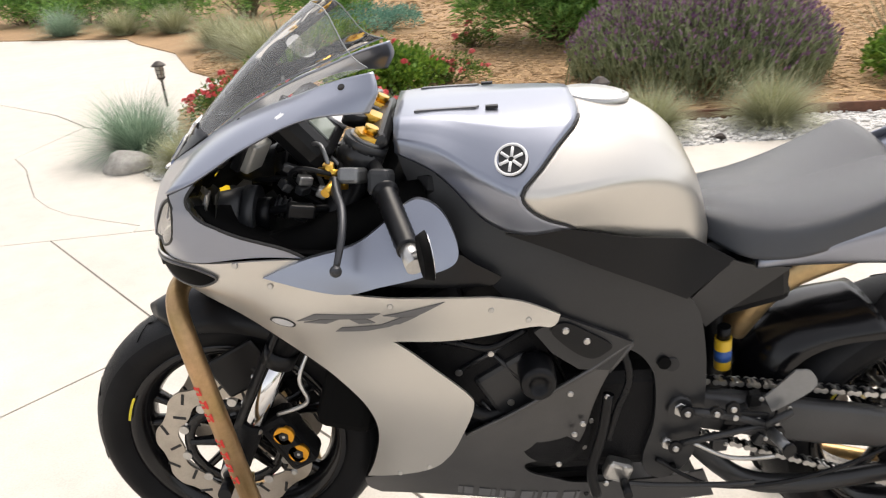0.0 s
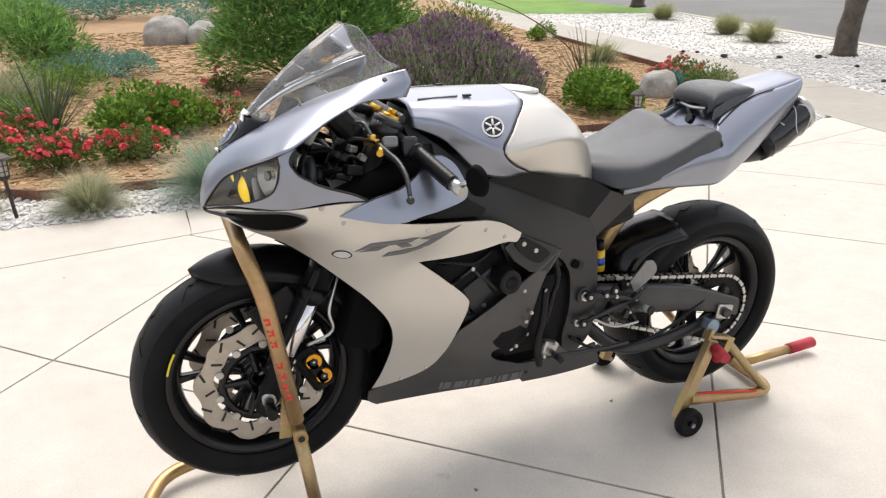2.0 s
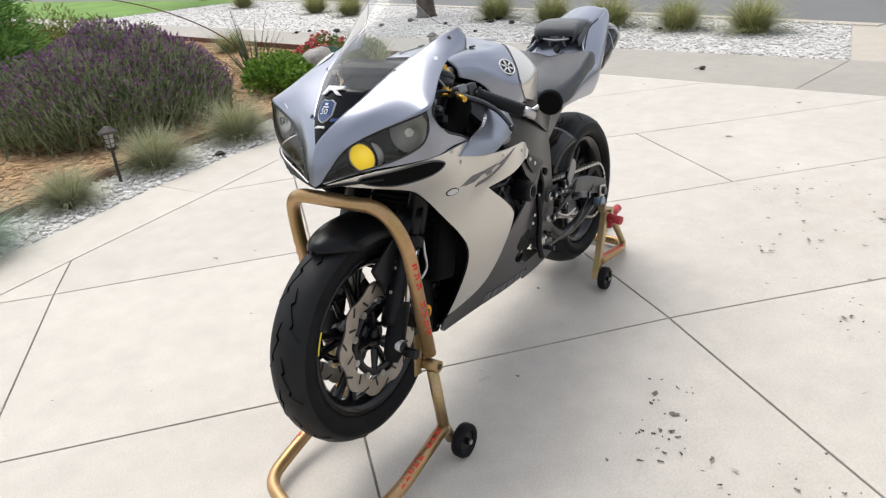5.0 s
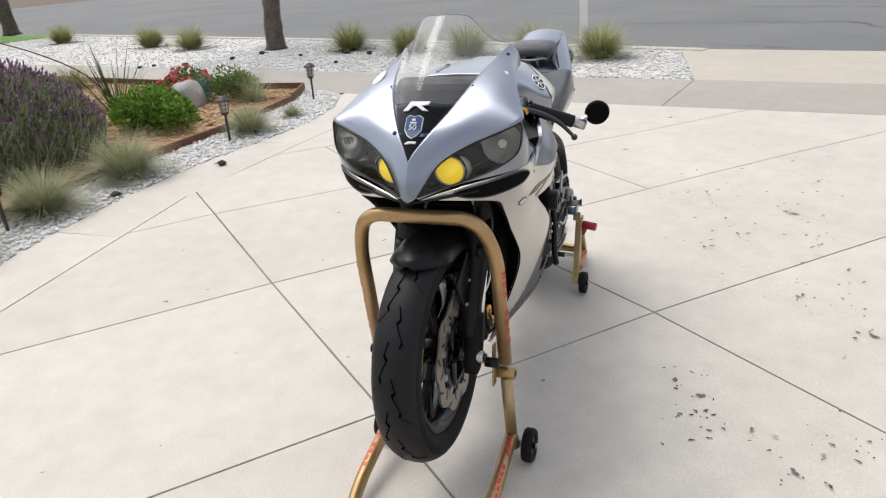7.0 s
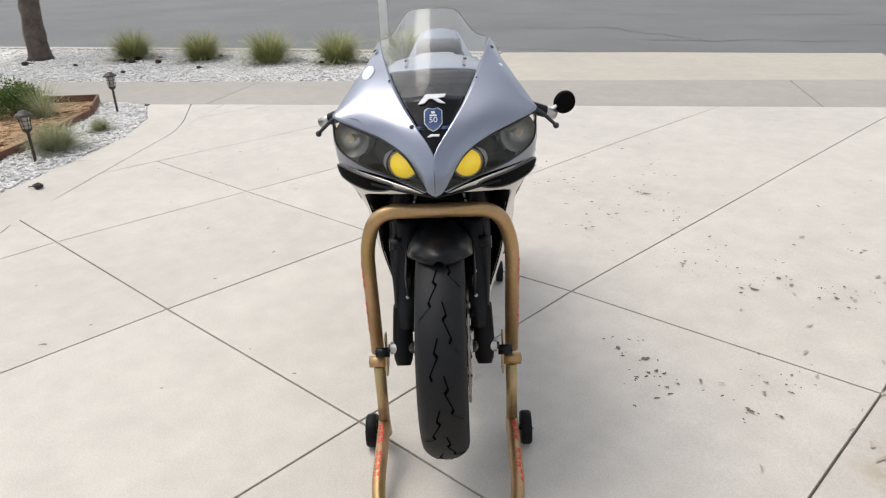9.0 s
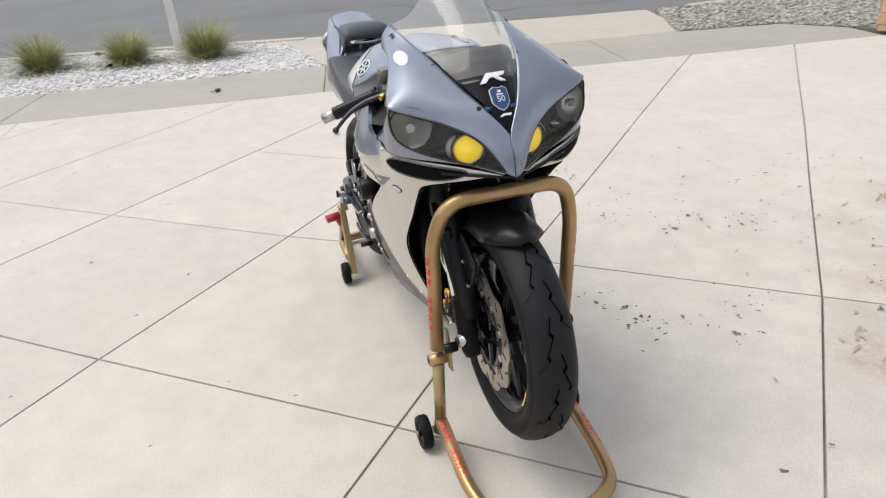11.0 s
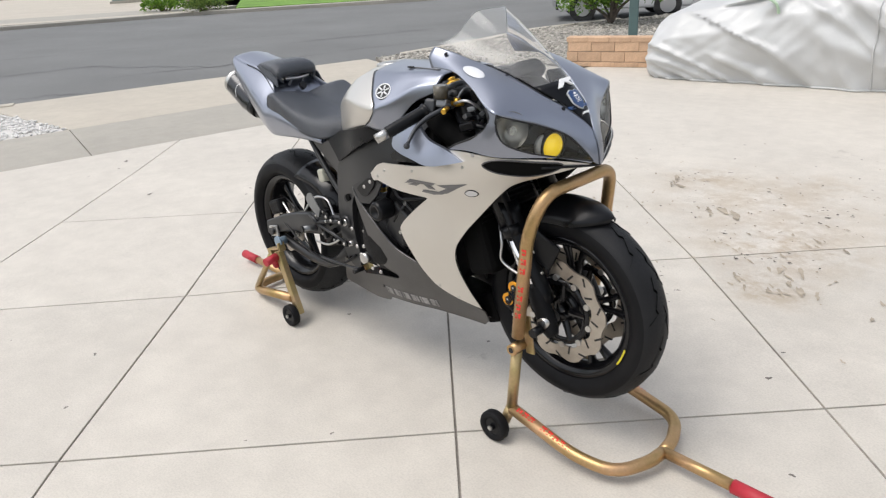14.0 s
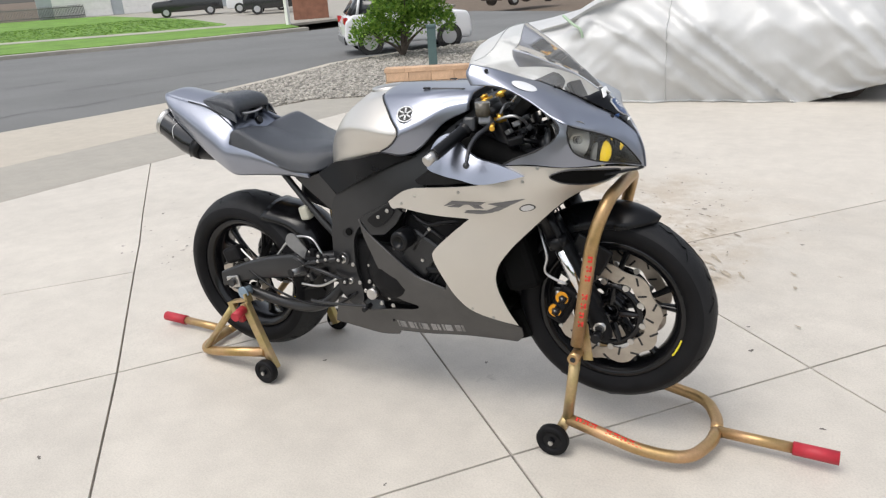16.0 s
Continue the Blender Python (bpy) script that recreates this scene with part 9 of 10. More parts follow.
rod("plate_stay", (1.45, 0, 0.86), (1.60, 0, 0.80), 0.008, BLACK)

# ---------------------------------------------------------------- swingarm, chain, hugger, rearsets
arm = empty("swingarm", (0, 0, 0))
arm.parent = bike
for s in (-1, 1):
    rows = []
    for t in np.linspace(0, 1, 14):
        x, z = 0.845 + 0.62 * t, 0.505 - 0.158 * t
        h, w, y = 0.072 - 0.016 * t + 0.016 * math.sin(math.pi * t), 0.032, 0.118 + 0.040 * min(1, t * 2.2)
        z += 0.020 * math.sin(math.pi * t)
        rows.append([Vector((x + 0.3 * dz * 0, s * (y + dy), z + dz)) for dy, dz in ((-w / 2, -h / 2), (w / 2 - 0.005, -h / 2), (w / 2, -h / 2 + 0.008), (w / 2, h / 2 - 0.008), (w / 2 - 0.005, h / 2), (-w / 2, h / 2))])
    bm = grid_bm(rows, 0, closed=True)
    for ring in (rows[0], rows[-1]):
        bm.faces.new([bm.verts.new(p) for p in ring])
    part("arm_beam", bm, SATINGREY if s < 0 else FRAMEBLACK, arm)
    hose("arm_brace", [(0.86, 0.12 * s, 0.44), (0.98, 0.135 * s, 0.335), (1.12, 0.142 * s, 0.300), (1.28, 0.148 * s, 0.302), (1.42, 0.150 * s, 0.325)], 0.019, FRAMEBLACK, arm, "", 12)
    block("axle_block", (0.060, 0.012, 0.044), (1.402, 0.180 * s, 0.348), STEEL, arm, "bright axle adjuster block", (0, 12, 0), 0.004)
    rod("axle_nut", (1.402, 0.180 * s, 0.348), (1.402, 0.200 * s, 0.348), 0.016, FRAMEBLACK, arm, "", 6)
    rod("spool", (1.335, 0.172 * s, 0.325), (1.335, 0.215 * s, 0.325), 0.016, surface("spool_blue_grey", (0.24, 0.32, 0.40), 0.4, metal=0.4, grain=0.1), arm, "blue-grey swingarm spool", 20)
    rod("spool_flange", (1.335, 0.205 * s, 0.325), (1.335, 0.216 * s, 0.325), 0.023, surface("spool_blue_grey", (0.24, 0.32, 0.40), 0.4, metal=0.4, grain=0.1), arm, "", 24)
rod("axle", (1.402, -0.18, 0.346), (1.402, 0.18, 0.346), 0.012, STEEL, arm, "", 16)
tagged(arm, "satin black alloy swingarm")
# sprockets and chain
FS, RS, CY = Vector((0.775, -0.118, 0.510)), Vector((1.402, -0.118, 0.345)), -0.118


def sprocket(name, c, r, teeth, mat):
    bm = bmesh.new()
    vs = {s: [bm.verts.new((c.x + (r + 0.005 * math.cos(teeth * a)) * math.cos(a), c.y + s * 0.003, c.z + (r + 0.005 * math.cos(teeth * a)) * math.sin(a))) for a in np.linspace(0, 2 * math.pi, teeth * 4, endpoint=False)] for s in (-1, 1)}
    n = teeth * 4
    vi = {s: [bm.verts.new((c.x + r * 0.68 * math.cos(a), c.y + s * 0.003, c.z + r * 0.68 * math.sin(a))) for a in np.linspace(0, 2 * math.pi, n, endpoint=False)] for s in (-1, 1)}
    for k in range(n):
        l = (k + 1) % n
        bm.faces.new((vs[-1][k], vs[-1][l], vi[-1][l], vi[-1][k]))
        bm.faces.new((vs[1][l], vs[1][k], vi[1][k], vi[1][l]))
        bm.faces.new((vs[1][k], vs[1][l], vs[-1][l], vs[-1][k]))
        bm.faces.new((vi[1][l], vi[1][k], vi[-1][k], vi[-1][l]))
    for k in range(5):
        a = 2 * math.pi * k / 5
        bm_cyl(bm, 0.012, 0.010, (c.x + 0.25 * r * math.cos(a), c.y, c.z + 0.25 * r * math.sin(a)), (c.x + 0.75 * r * math.cos(a), c.y, c.z + 0.75 * r * math.sin(a)), 8)
    return part(name, bm, mat, bike)


sprocket("rear_sprocket", RS, 0.108, 45, CASTING)
sprocket("front_sprocket", FS, 0.042, 16, STEEL)
d = (RS - FS)
L = math.hypot(d.x, d.z)
base = math.atan2(d.z, d.x)
beta = math.asin((0.108 - 0.042) / L)
path = []
t1, t2 = base + math.pi / 2 + beta, base - math.pi / 2 - beta
for a in np.linspace(t1, t2, 50):
    path.append(Vector((RS.x + 0.110 * math.cos(a), CY, RS.z + 0.110 * math.sin(a))))
for a in np.linspace(t2 + 2 * math.pi, t1, 30):
    path.append(Vector((FS.x + 0.044 * math.cos(a), CY, FS.z + 0.044 * math.sin(a))))
cum = [0.0]
for a, b in zip(path, path[1:] + path[:1]):
    cum.append(cum[-1] + (b - a).length)
bm = bmesh.new()
for dy in (-0.009, 0.009):
    for dx in (-0.0075, 0.0075):
        bm_cyl(bm, 0.0062, 0.0062, (dx, dy - 0.0012, 0), (dx, dy + 0.0012, 0), 10)
    bm_box(bm, 0.015, 0.0024, 0.0075, pose(0, dy, 0))
for dx in (-0.0055, 0.0055):
    bm_cyl(bm, 0.004, 0.004, (dx, -0.0105, 0), (dx, 0.0105, 0), 8)
link_me = bpy.data.meshes.new("chain_link")
bm.to_mesh(link_me)
bm.free()
link_me.materials.append(STEEL)
# Black on every other link stands in for the shaded gaps between links.
dark_link = link_me.copy()
dark_link.materials.clear()
dark_link.materials.append(CASTING)
chain = empty("drive_chain", (0, 0, 0))
chain.parent = bike
tagged(chain, "bright steel drive chain")
n_links = 2 * int(cum[-1] / 0.0318)
closed = path + [path[0]]
for k in range(n_links):
    s = cum[-1] * k / n_links
    i = int(np.searchsorted(cum, s, side="right")) - 1
    a, b = closed[i], closed[min(i + 1, len(closed) - 1)]
    p = a.lerp(b, (s - cum[i]) / max(1e-6, cum[i + 1] - cum[i]))
    dd = b - a
    data_part("chain_link", link_me if k % 2 else dark_link, chain, Matrix.Translation(p) @ Matrix.Rotation(-math.atan2(dd.z, dd.x), 4, "Y") @ Matrix.Diagonal((1, 1 if k % 2 else 0.7, 1 if k % 2 else 0.8, 1)))
# hugger over the rear tyre
rows = []
for k in range(22):
    a = radians(116 + 66 * k / 21)
    R = 0.336 + 0.075 * math.sin(math.pi * k / 21) ** 1.5
    w = 0.104
    row = []
    for u in np.linspace(-1, 1, 13):
        r = R - 0.060 * abs(u) ** 2.6
        row.append(Vector((RW.x + r * math.cos(a), w * u, RW.z + r * math.sin(a))))
    rows.append(row)
part("hugger", grid_bm(rows, 0.003), GLOSSBLACK, bike, "gloss black rear hugger")
sides("chain_guard", outline([(0.990, 0.545, 1), (1.045, 0.590, 1), (1.078, 0.582), (1.090, 0.545), (1.010, 0.510, 1)]), lambda x, z: 0.176, surface("grey_alloy_plate", (0.24, 0.245, 0.25), 0.4, metal=0.6, grain=0.15), None, "grey alloy heel plate", 0.03, 0.004)
for s in (-1, 1):
    rear = empty("rearset", (0, 0, 0))
    rear.parent = bike
    y = 0.182 * s
    for a, b, r in (((0.826, y, 0.464), (0.99, y + 0.012 * s, 0.500), 0.0065), ((0.842, y, 0.538), (0.93, y + 0.006 * s, 0.522), 0.0075), ((0.895, y, 0.533), (0.99, y + 0.012 * s, 0.500), 0.0070), ((0.99, y + 0.012 * s, 0.500), (1.04, y + 0.014 * s, 0.520), 0.0075)):
        rod("bracket_arm", a, b, r, FRAMEBLACK, rear, "", 10)
    rod("footpeg", (1.005, y + 0.01 * s, 0.480), (1.012, y + 0.070 * s, 0.487), 0.0105, PERCH, rear, "knurled footpeg", 16)
    block("peg_plate", (0.085, 0.006, 0.030), (0.955, y + 0.004 * s, 0.512), BLACK, rear, "drilled black peg carrier", (0, 12, 0), 0.003)
    for k in range(3):
        rod("plate_hole", (0.932 + 0.022 * k, y + 0.006 * s, 0.5165 - 0.0046 * k), (0.932 + 0.022 * k, y + 0.0085 * s, 0.5165 - 0.0046 * k), 0.0068, PERCH, rear, "", 14)
    rod("peg_end", (1.012, y + 0.068 * s, 0.487), (1.012, y + 0.074 * s, 0.487), 0.013, BLACK, rear, "", 16)
    hose("pedal_lever", [(0.985, y + 0.012 * s, 0.372), (0.90, y + 0.015 * s, 0.380), (0.80, y + 0.015 * s, 0.388), (0.735, y + 0.012 * s, 0.396)], 0.0052, FRAMEBLACK, rear, "black foot lever")
    rod("lever_toe", (0.735, y + 0.004 * s, 0.396), (0.735, y + 0.045 * s, 0.396), 0.0085, BLACK, rear, "", 12)
    hose("lever_rod", [(0.86, y + 0.005 * s, 0.47), (0.93, y + 0.01 * s, 0.435), (1.02, y + 0.012 * s, 0.425)], 0.004, STEEL, rear)
    for x, z in ((0.826, 0.464), (0.842, 0.538), (0.895, 0.533), (0.930, 0.522), (0.925, 0.540), (1.022, 0.472)):
        rod("boss", (x, y + 0.002 * s, z), (x, y + 0.010 * s, z), 0.0125, BLACK, rear, "", 16)
        screw((x, y + 0.011 * s, z), (0, s, 0), 0.0075, rear)
    tagged(rear, "black adjustable rearset with footpeg")
    hose("cable", [(0.80, 0.165 * s, 0.42), (0.90, 0.172 * s, 0.36), (1.05, 0.178 * s, 0.345), (1.2, 0.178 * s, 0.36), (1.32, 0.172 * s, 0.40)], 0.0045, BLACK)
for s in (-1, 1):
    # Dark discs on the plate stand in for shaded holes.
    rod("frame_hole", (0.800, 0.168 * s, 0.632), (0.800, 0.1745 * s, 0.632), 0.0115, CAVITY, None, "dark hole in the frame plate", 24)
    rod("frame_hole", (0.832, 0.160 * s, 0.402), (0.832, 0.170 * s, 0.402), 0.006, CAVITY, None, "", 16)
# shift linkage and side lever on the clutch-cable side
hose("shift_arm", [(0.700, -0.190, 0.590), (0.690, -0.198, 0.52), (0.672, -0.200, 0.44), (0.680, -0.205, 0.385)], 0.010, BLACK, None, "black shift shaft and lever")
hose("side_hose", [(0.72, -0.18, 0.68), (0.735, -0.19, 0.62), (0.715, -0.195, 0.56), (0.70, -0.195, 0.50)], 0.007, BLACK)
for x, z in ((0.697, 0.588), (0.655, 0.536), (0.632, 0.60), (0.640, 0.515), (0.612, 0.452), (0.735, 0.43), (0.70, 0.40)):
    screw((x, -0.196, z), (0, -1, 0), 0.0072)
block("linkage_knuckle", (0.05, 0.03, 0.04), (0.725, -0.175, 0.412), STEEL, None, "", (0, 20, 0), 0.008)
# rear brake caliper, hose and small hardware on the disc side
block("rear_caliper", (0.085, 0.05, 0.060), (1.425, 0.105, 0.438), CASTING, None, "black rear brake caliper", (0, 20, 0), 0.012)
hose("rear_brake_hose", [(1.40, 0.12, 0.46), (1.30, 0.135, 0.415), (1.20, 0.145, 0.46), (1.10, 0.14, 0.55), (1.00, 0.135, 0.57), (0.95, 0.14, 0.52)], 0.0045, ALLOY, None, "braided rear brake hose")
block("fluid_bottle", (0.042, 0.035, 0.046), (1.015, 0.125, 0.655), surface("fluid_bottle_white", (0.45, 0.44, 0.36), 0.4, grain=0.1), None, "small translucent brake fluid bottle", (0, 15, 0), 0.008)
for k in range(9):
    g_ = random.Random(k)
    x, z = 0.92 + 0.02 * k, 0.44 + 0.03 * (k % 4)
    for s in (-1, 1):
        block("hardware", (0.022 + 0.01 * g_.random(), 0.02, 0.018 + 0.012 * g_.random()), (x, 0.155 * s, z), CASTING if k % 2 else FRAMEBLACK, None, "", (0, 30 * k, 0), 0.003)
        screw((x + 0.01, 0.166 * s, z + 0.004), (0, s, 0), 0.006)

# ---------------------------------------------------------------- bars, controls, cockpit
block("top_clamp", (0.075, 0.25, 0.022), (0.318, 0, 1.020), FRAMEBLACK, None, "black top fork clamp", (0, -27, 0), 0.008)
block("bottom_clamp", (0.08, 0.25, 0.035), (0.225, 0, 0.855), FRAMEBLACK, None, "", (0, -27, 0), 0.010)
for s in (-1, 1):
    p = fork_at(1.028, 0.105 * s)
    rod("fork_cap", p, p + Vector((0.007, 0, 0.014)), 0.024, GOLD, None, "gold fork cap", 6)
    rod("clamp_collar", p - Vector((0.004, 0, 0.008)), p + Vector((0.002, 0, 0.004)), 0.036, CUPGREY, None, "", 28)
    rod("fork_tube_top", p + Vector((0.001, 0, 0.002)), p + Vector((0.004, 0, 0.008)), 0.0285, PERCH, None, "bright fork tube end", 28)
    rod("fork_adjuster", p + Vector((0.007, 0, 0.014)), p + Vector((0.012, 0, 0.024)), 0.011, GOLD, None, "", 16)
    bar = empty("clip_on", (0, 0, 0))
    bar.parent = bike
    a, b = Vector((0.322, 0.112 * s, 1.006)), Vector((0.384, 0.296 * s, 0.934))
    dv = (b - a).normalized()
    rod("clamp_ring", fork_at(0.995, 0.105 * s), fork_at(1.022, 0.105 * s), 0.036, FRAMEBLACK, bar, "", 24)
    rod("bar_tube", a, b, 0.011, FRAMEBLACK, bar)
    q = dv.to_track_quat("Z", "Y")
    g0 = a.lerp(b, 0.42)
    prof = [(0.021, 0.0), (0.021, 0.005)] + [(0.0165 + (0.0012 if k % 2 else 0), 0.007 + 0.006 * k) for k in range(19)] + [(0.017, 0.122), (0.017, 0.126), (0.011, 0.127)]
    part("grip", grid_bm([[g0 + dv * t + q @ Vector((r * math.cos(k * math.pi / 10), r * math.sin(k * math.pi / 10), 0)) for k in range(20)] for r, t in prof], closed=True), BLACK, bar, "ribbed black grip")
    rod("bar_end", b - dv * 0.004, b + dv * 0.040, 0.0135, STEEL, bar, "alloy bar end weight", 24)
    block("switch_box", (0.036, 0.040, 0.040), tuple(a.lerp(b, 0.31)), CUPGREY, bar, "", (18 * s, 0, 12 * s), 0.008)
    block("lever_perch", (0.034, 0.050, 0.024), (0.298, 0.160 * s, 0.994), PERCH, bar, "", (18 * s, 0, 12 * s), 0.006)
    bm = bmesh.new()
    bm_tube(bm, curve_through([(0.272, 0.172 * s, 0.992), (0.278, 0.205 * s, 0.983), (0.289, 0.240 * s, 0.971), (0.292, 0.280 * s, 0.950), (0.286, 0.315 * s, 0.920)], 6), [0.0085 - 0.00016 * k for k in range(25)], 10)
    bmesh.ops.create_uvsphere(bm, u_segments=14, v_segments=8, radius=0.0085, matrix=Matrix.Translation((0.285, 0.320 * s, 0.915)))
    part("lever", bm, surface("titanium_grey", (0.055, 0.057, 0.062), 0.35, metal=0.7, grain=0.1), bar, "grey folding lever")
    rod("lever_adjuster", (0.272, 0.180 * s, 0.990), (0.262, 0.205 * s, 0.984), 0.007, GOLD, bar, "gold lever adjuster", 12)
    rod("lever_pivot", (0.285, 0.170 * s, 0.978), (0.287, 0.170 * s, 1.006), 0.006, GOLD, bar, "", 12)
    tagged(bar, "black clip-on handlebar with grip and lever")
mir = empty("bar_end_mirror", (0, 0, 0))
mir.parent = bike
hose("mirror_arm", [(0.390, -0.318, 0.930), (0.398, -0.328, 0.937), (0.408, -0.340, 0.945)], 0.005, ALLOY, mir)
mc, mn = Vector((0.412, -0.362, 0.949)), Vector((-0.97, -0.24, -0.05)).normalized()
rod("mirror_shell", mc - mn * 0.006, mc + mn * 0.006, 0.033, CAVITY, mir, "", 36, 0.028)
rod("mirror_glass", mc - mn * 0.0075, mc - mn * 0.0055, 0.0305, MIRRORGLASS, mir, "", 36)
tagged(mir, "round black bar-end mirror")
rod("stem_nut", (0.318, 0, 1.028), (0.326, 0, 1.044), 0.020, GOLD, None, "gold steering stem nut", 6)
rod("ignition", (0.285, 0, 1.030), (0.292, 0, 1.050), 0.022, BLACK, None, "", 20)
rod("brake_reservoir", (0.300, 0.175, 1.012), (0.300, 0.175, 1.046), 0.020, surface("smoke_bottle", (0.10, 0.09, 0.07), 0.25, grain=0.1), None, "smoked brake fluid reservoir", 20)
block("master_cylinder", (0.030, 0.055, 0.026), (0.297, 0.150, 1.000), FRAMEBLACK, None, "", (18, 0, 0), 0.006)
dash = empty("instrument_cluster", (0, 0, 0))
dash.parent = bike
block("dash_case", (0.055, 0.235, 0.105), (0.215, 0, 1.035), BLACK, dash, "", (0, -38, 0), 0.020)
rod("tachometer", (0.232, 0.045, 1.040), (0.243, 0.045, 1.050), 0.040, WHITEINK, dash, "pale tachometer dial", 28)
block("digital_display", (0.006, 0.075, 0.048), (0.240, -0.050, 1.048), surface("lcd_grey", (0.22, 0.25, 0.22), 0.15, grain=0.05), dash, "grey digital display", (0, -38, 0), 0.003)
tagged(dash, "black instrument cluster with one round dial")
rows = []
for x, z, w in ((0.055, 0.995, 0.050), (0.10, 1.008, 0.072), (0.16, 1.030, 0.092), (0.215, 1.052, 0.104)):
    rows.append([Vector((x, w * u, z + 0.018 * (1 - u * u))) for u in np.linspace(-1, 1, 9)])
part("dash_cover", grid_bm(rows, 0.004), CAVITY, bike, "black cover under the windscreen")
for s in (-1, 1):
    rod("lamp_back", (0.035, 0.118 * s, 0.938), (0.122, 0.120 * s, 0.930), 0.022, CUPGREY, None, "dark funnel behind the headlight", 28, 0.043)
    rod("lamp_collar", (0.122, 0.120 * s, 0.930), (0.141, 0.120 * s, 0.928), 0.045, CUPGREY, None, "", 28)
    rod("lamp_socket", (0.141, 0.120 * s, 0.928), (0.160, 0.120 * s, 0.926), 0.026, BLACK, None, "", 20)
    rod("bulb_plug", (0.172, 0.122 * s, 0.940), (0.216, 0.124 * s, 0.922), 0.0135, PERCH, None, "grey bulb plug", 16)
    for k in range(3):
        rod("plug_ring", (0.168 + 0.008 * k, 0.122 * s, 0.9415 - 0.0032 * k), (0.171 + 0.008 * k, 0.122 * s, 0.9403 - 0.0032 * k), 0.0175, BLACK, None, "", 16)
    block("relay_box", (0.020, 0.044, 0.052), (0.150, 0.120 * s, 1.024), surface("relay_pale", (0.42, 0.42, 0.40), 0.4, metal=0.4, grain=0.1), None, "pale relay box", (0, 32, 20 * s), 0.005)
    block("relay_holder", (0.016, 0.050, 0.058), (0.141, 0.118 * s, 1.030), BLACK, None, "", (0, 32, 20 * s), 0.004)
    for k, (x, y, z) in enumerate(((0.200, 0.125, 1.000), (0.222, 0.140, 0.985), (0.212, 0.118, 0.962), (0.244, 0.135, 0.962), (0.190, 0.132, 0.975))):
        block("connector", (0.022, 0.016, 0.014), (x, y * s, z), PERCH if k in (1, 3) else CUPGREY, None, "", (10 * k, 25 - 9 * k, 30 * k), 0.003)
    rod("banjo_bolt", (0.262, 0.150 * s, 0.990), (0.262, 0.152 * s, 1.012), 0.009, GOLD, None, "gold banjo bolt", 6)
    rod("cable_adjuster", (0.246, 0.146 * s, 0.999), (0.276, 0.158 * s, 0.997), 0.0070, GOLD, None, "gold cable adjuster", 12)
    hose("brake_line", [(0.262, 0.150 * s, 1.010), (0.250, 0.130 * s, 1.035), (0.225, 0.095 * s, 1.020), (0.235, 0.085 * s, 0.960), (0.250, 0.080 * s, 0.90)], 0.0036, PERCH)
    hose("clutch_cable", [(0.285, 0.155 * s, 0.99), (0.22, 0.16 * s, 1.01), (0.20, 0.12 * s, 0.97), (0.26, 0.09 * s, 0.90)], 0.004, ALLOY if s > 0 else BLACK)
    hose("wire_loom", [(0.15, 0.12 * s, 0.93), (0.20, 0.15 * s, 0.945), (0.25, 0.12 * s, 0.93), (0.30, 0.08 * s, 0.94)], 0.007, BLACK)
    hose("wire_loom", [(0.13, 0.08 * s, 0.97), (0.19, 0.10 * s, 0.975), (0.24, 0.11 * s, 0.955), (0.29, 0.09 * s, 0.96)], 0.005, BLACK)
    block("connector", (0.040, 0.022, 0.022), (0.215, 0.165 * s, 0.945), BLACK, None, "", (0, 15, 20), 0.004)
    # air duct from nose to tank
    hose("air_duct", [(0.06, 0.15 * s, 0.86), (0.16, 0.165 * s, 0.87), (0.28, 0.14 * s, 0.90), (0.40, 0.10 * s, 0.93)], 0.036, CAVITY, None, "", 16)

# ---------------------------------------------------------------- the stands
def tube_part(name, pts, r, mat, parent, bend=0.06, label="", seg=20):
    bm = bmesh.new()
    bm_tube(bm, rounded(pts, bend, 8), r, seg)
    return part(name, bm, mat, parent, label)


def ink_bars(parent, a, b, n, normal, w, h, gap_at=4):
    """Red printed marks along a tube, in two groups."""
    a, b = Vector(a), Vector(b)
    d = (b - a).normalized()
    for k in range(n):
        if k == gap_at - 1:
            continue
        p = a.lerp(b, (k + 0.5) / n)
        nn = Vector(normal)
        nn = (nn - d * nn.dot(d)).normalized()
        side = d.cross(nn).normalized()
        tall = 1.0 if k % 3 else 0.7
        shape = [(-w * tall, -h), (w, -h), (w, -h * 0.3), (-w * 0.3, -h * 0.3), (-w * 0.3, h * 0.3), (w * 0.8, h * 0.3), (w * 0.8, h), (-w * tall, h)]
        bm = bmesh.new()
        bm.faces.new([bm.verts.new(p + side * x + d * y + nn * 0.0195 - nn * (x * x) / 0.037) for x, y in shape])
        bmesh.ops.recalc_face_normals(bm, faces=bm.faces[:])
        part("red_mark", bm, REDINK, parent, "red printed mark")


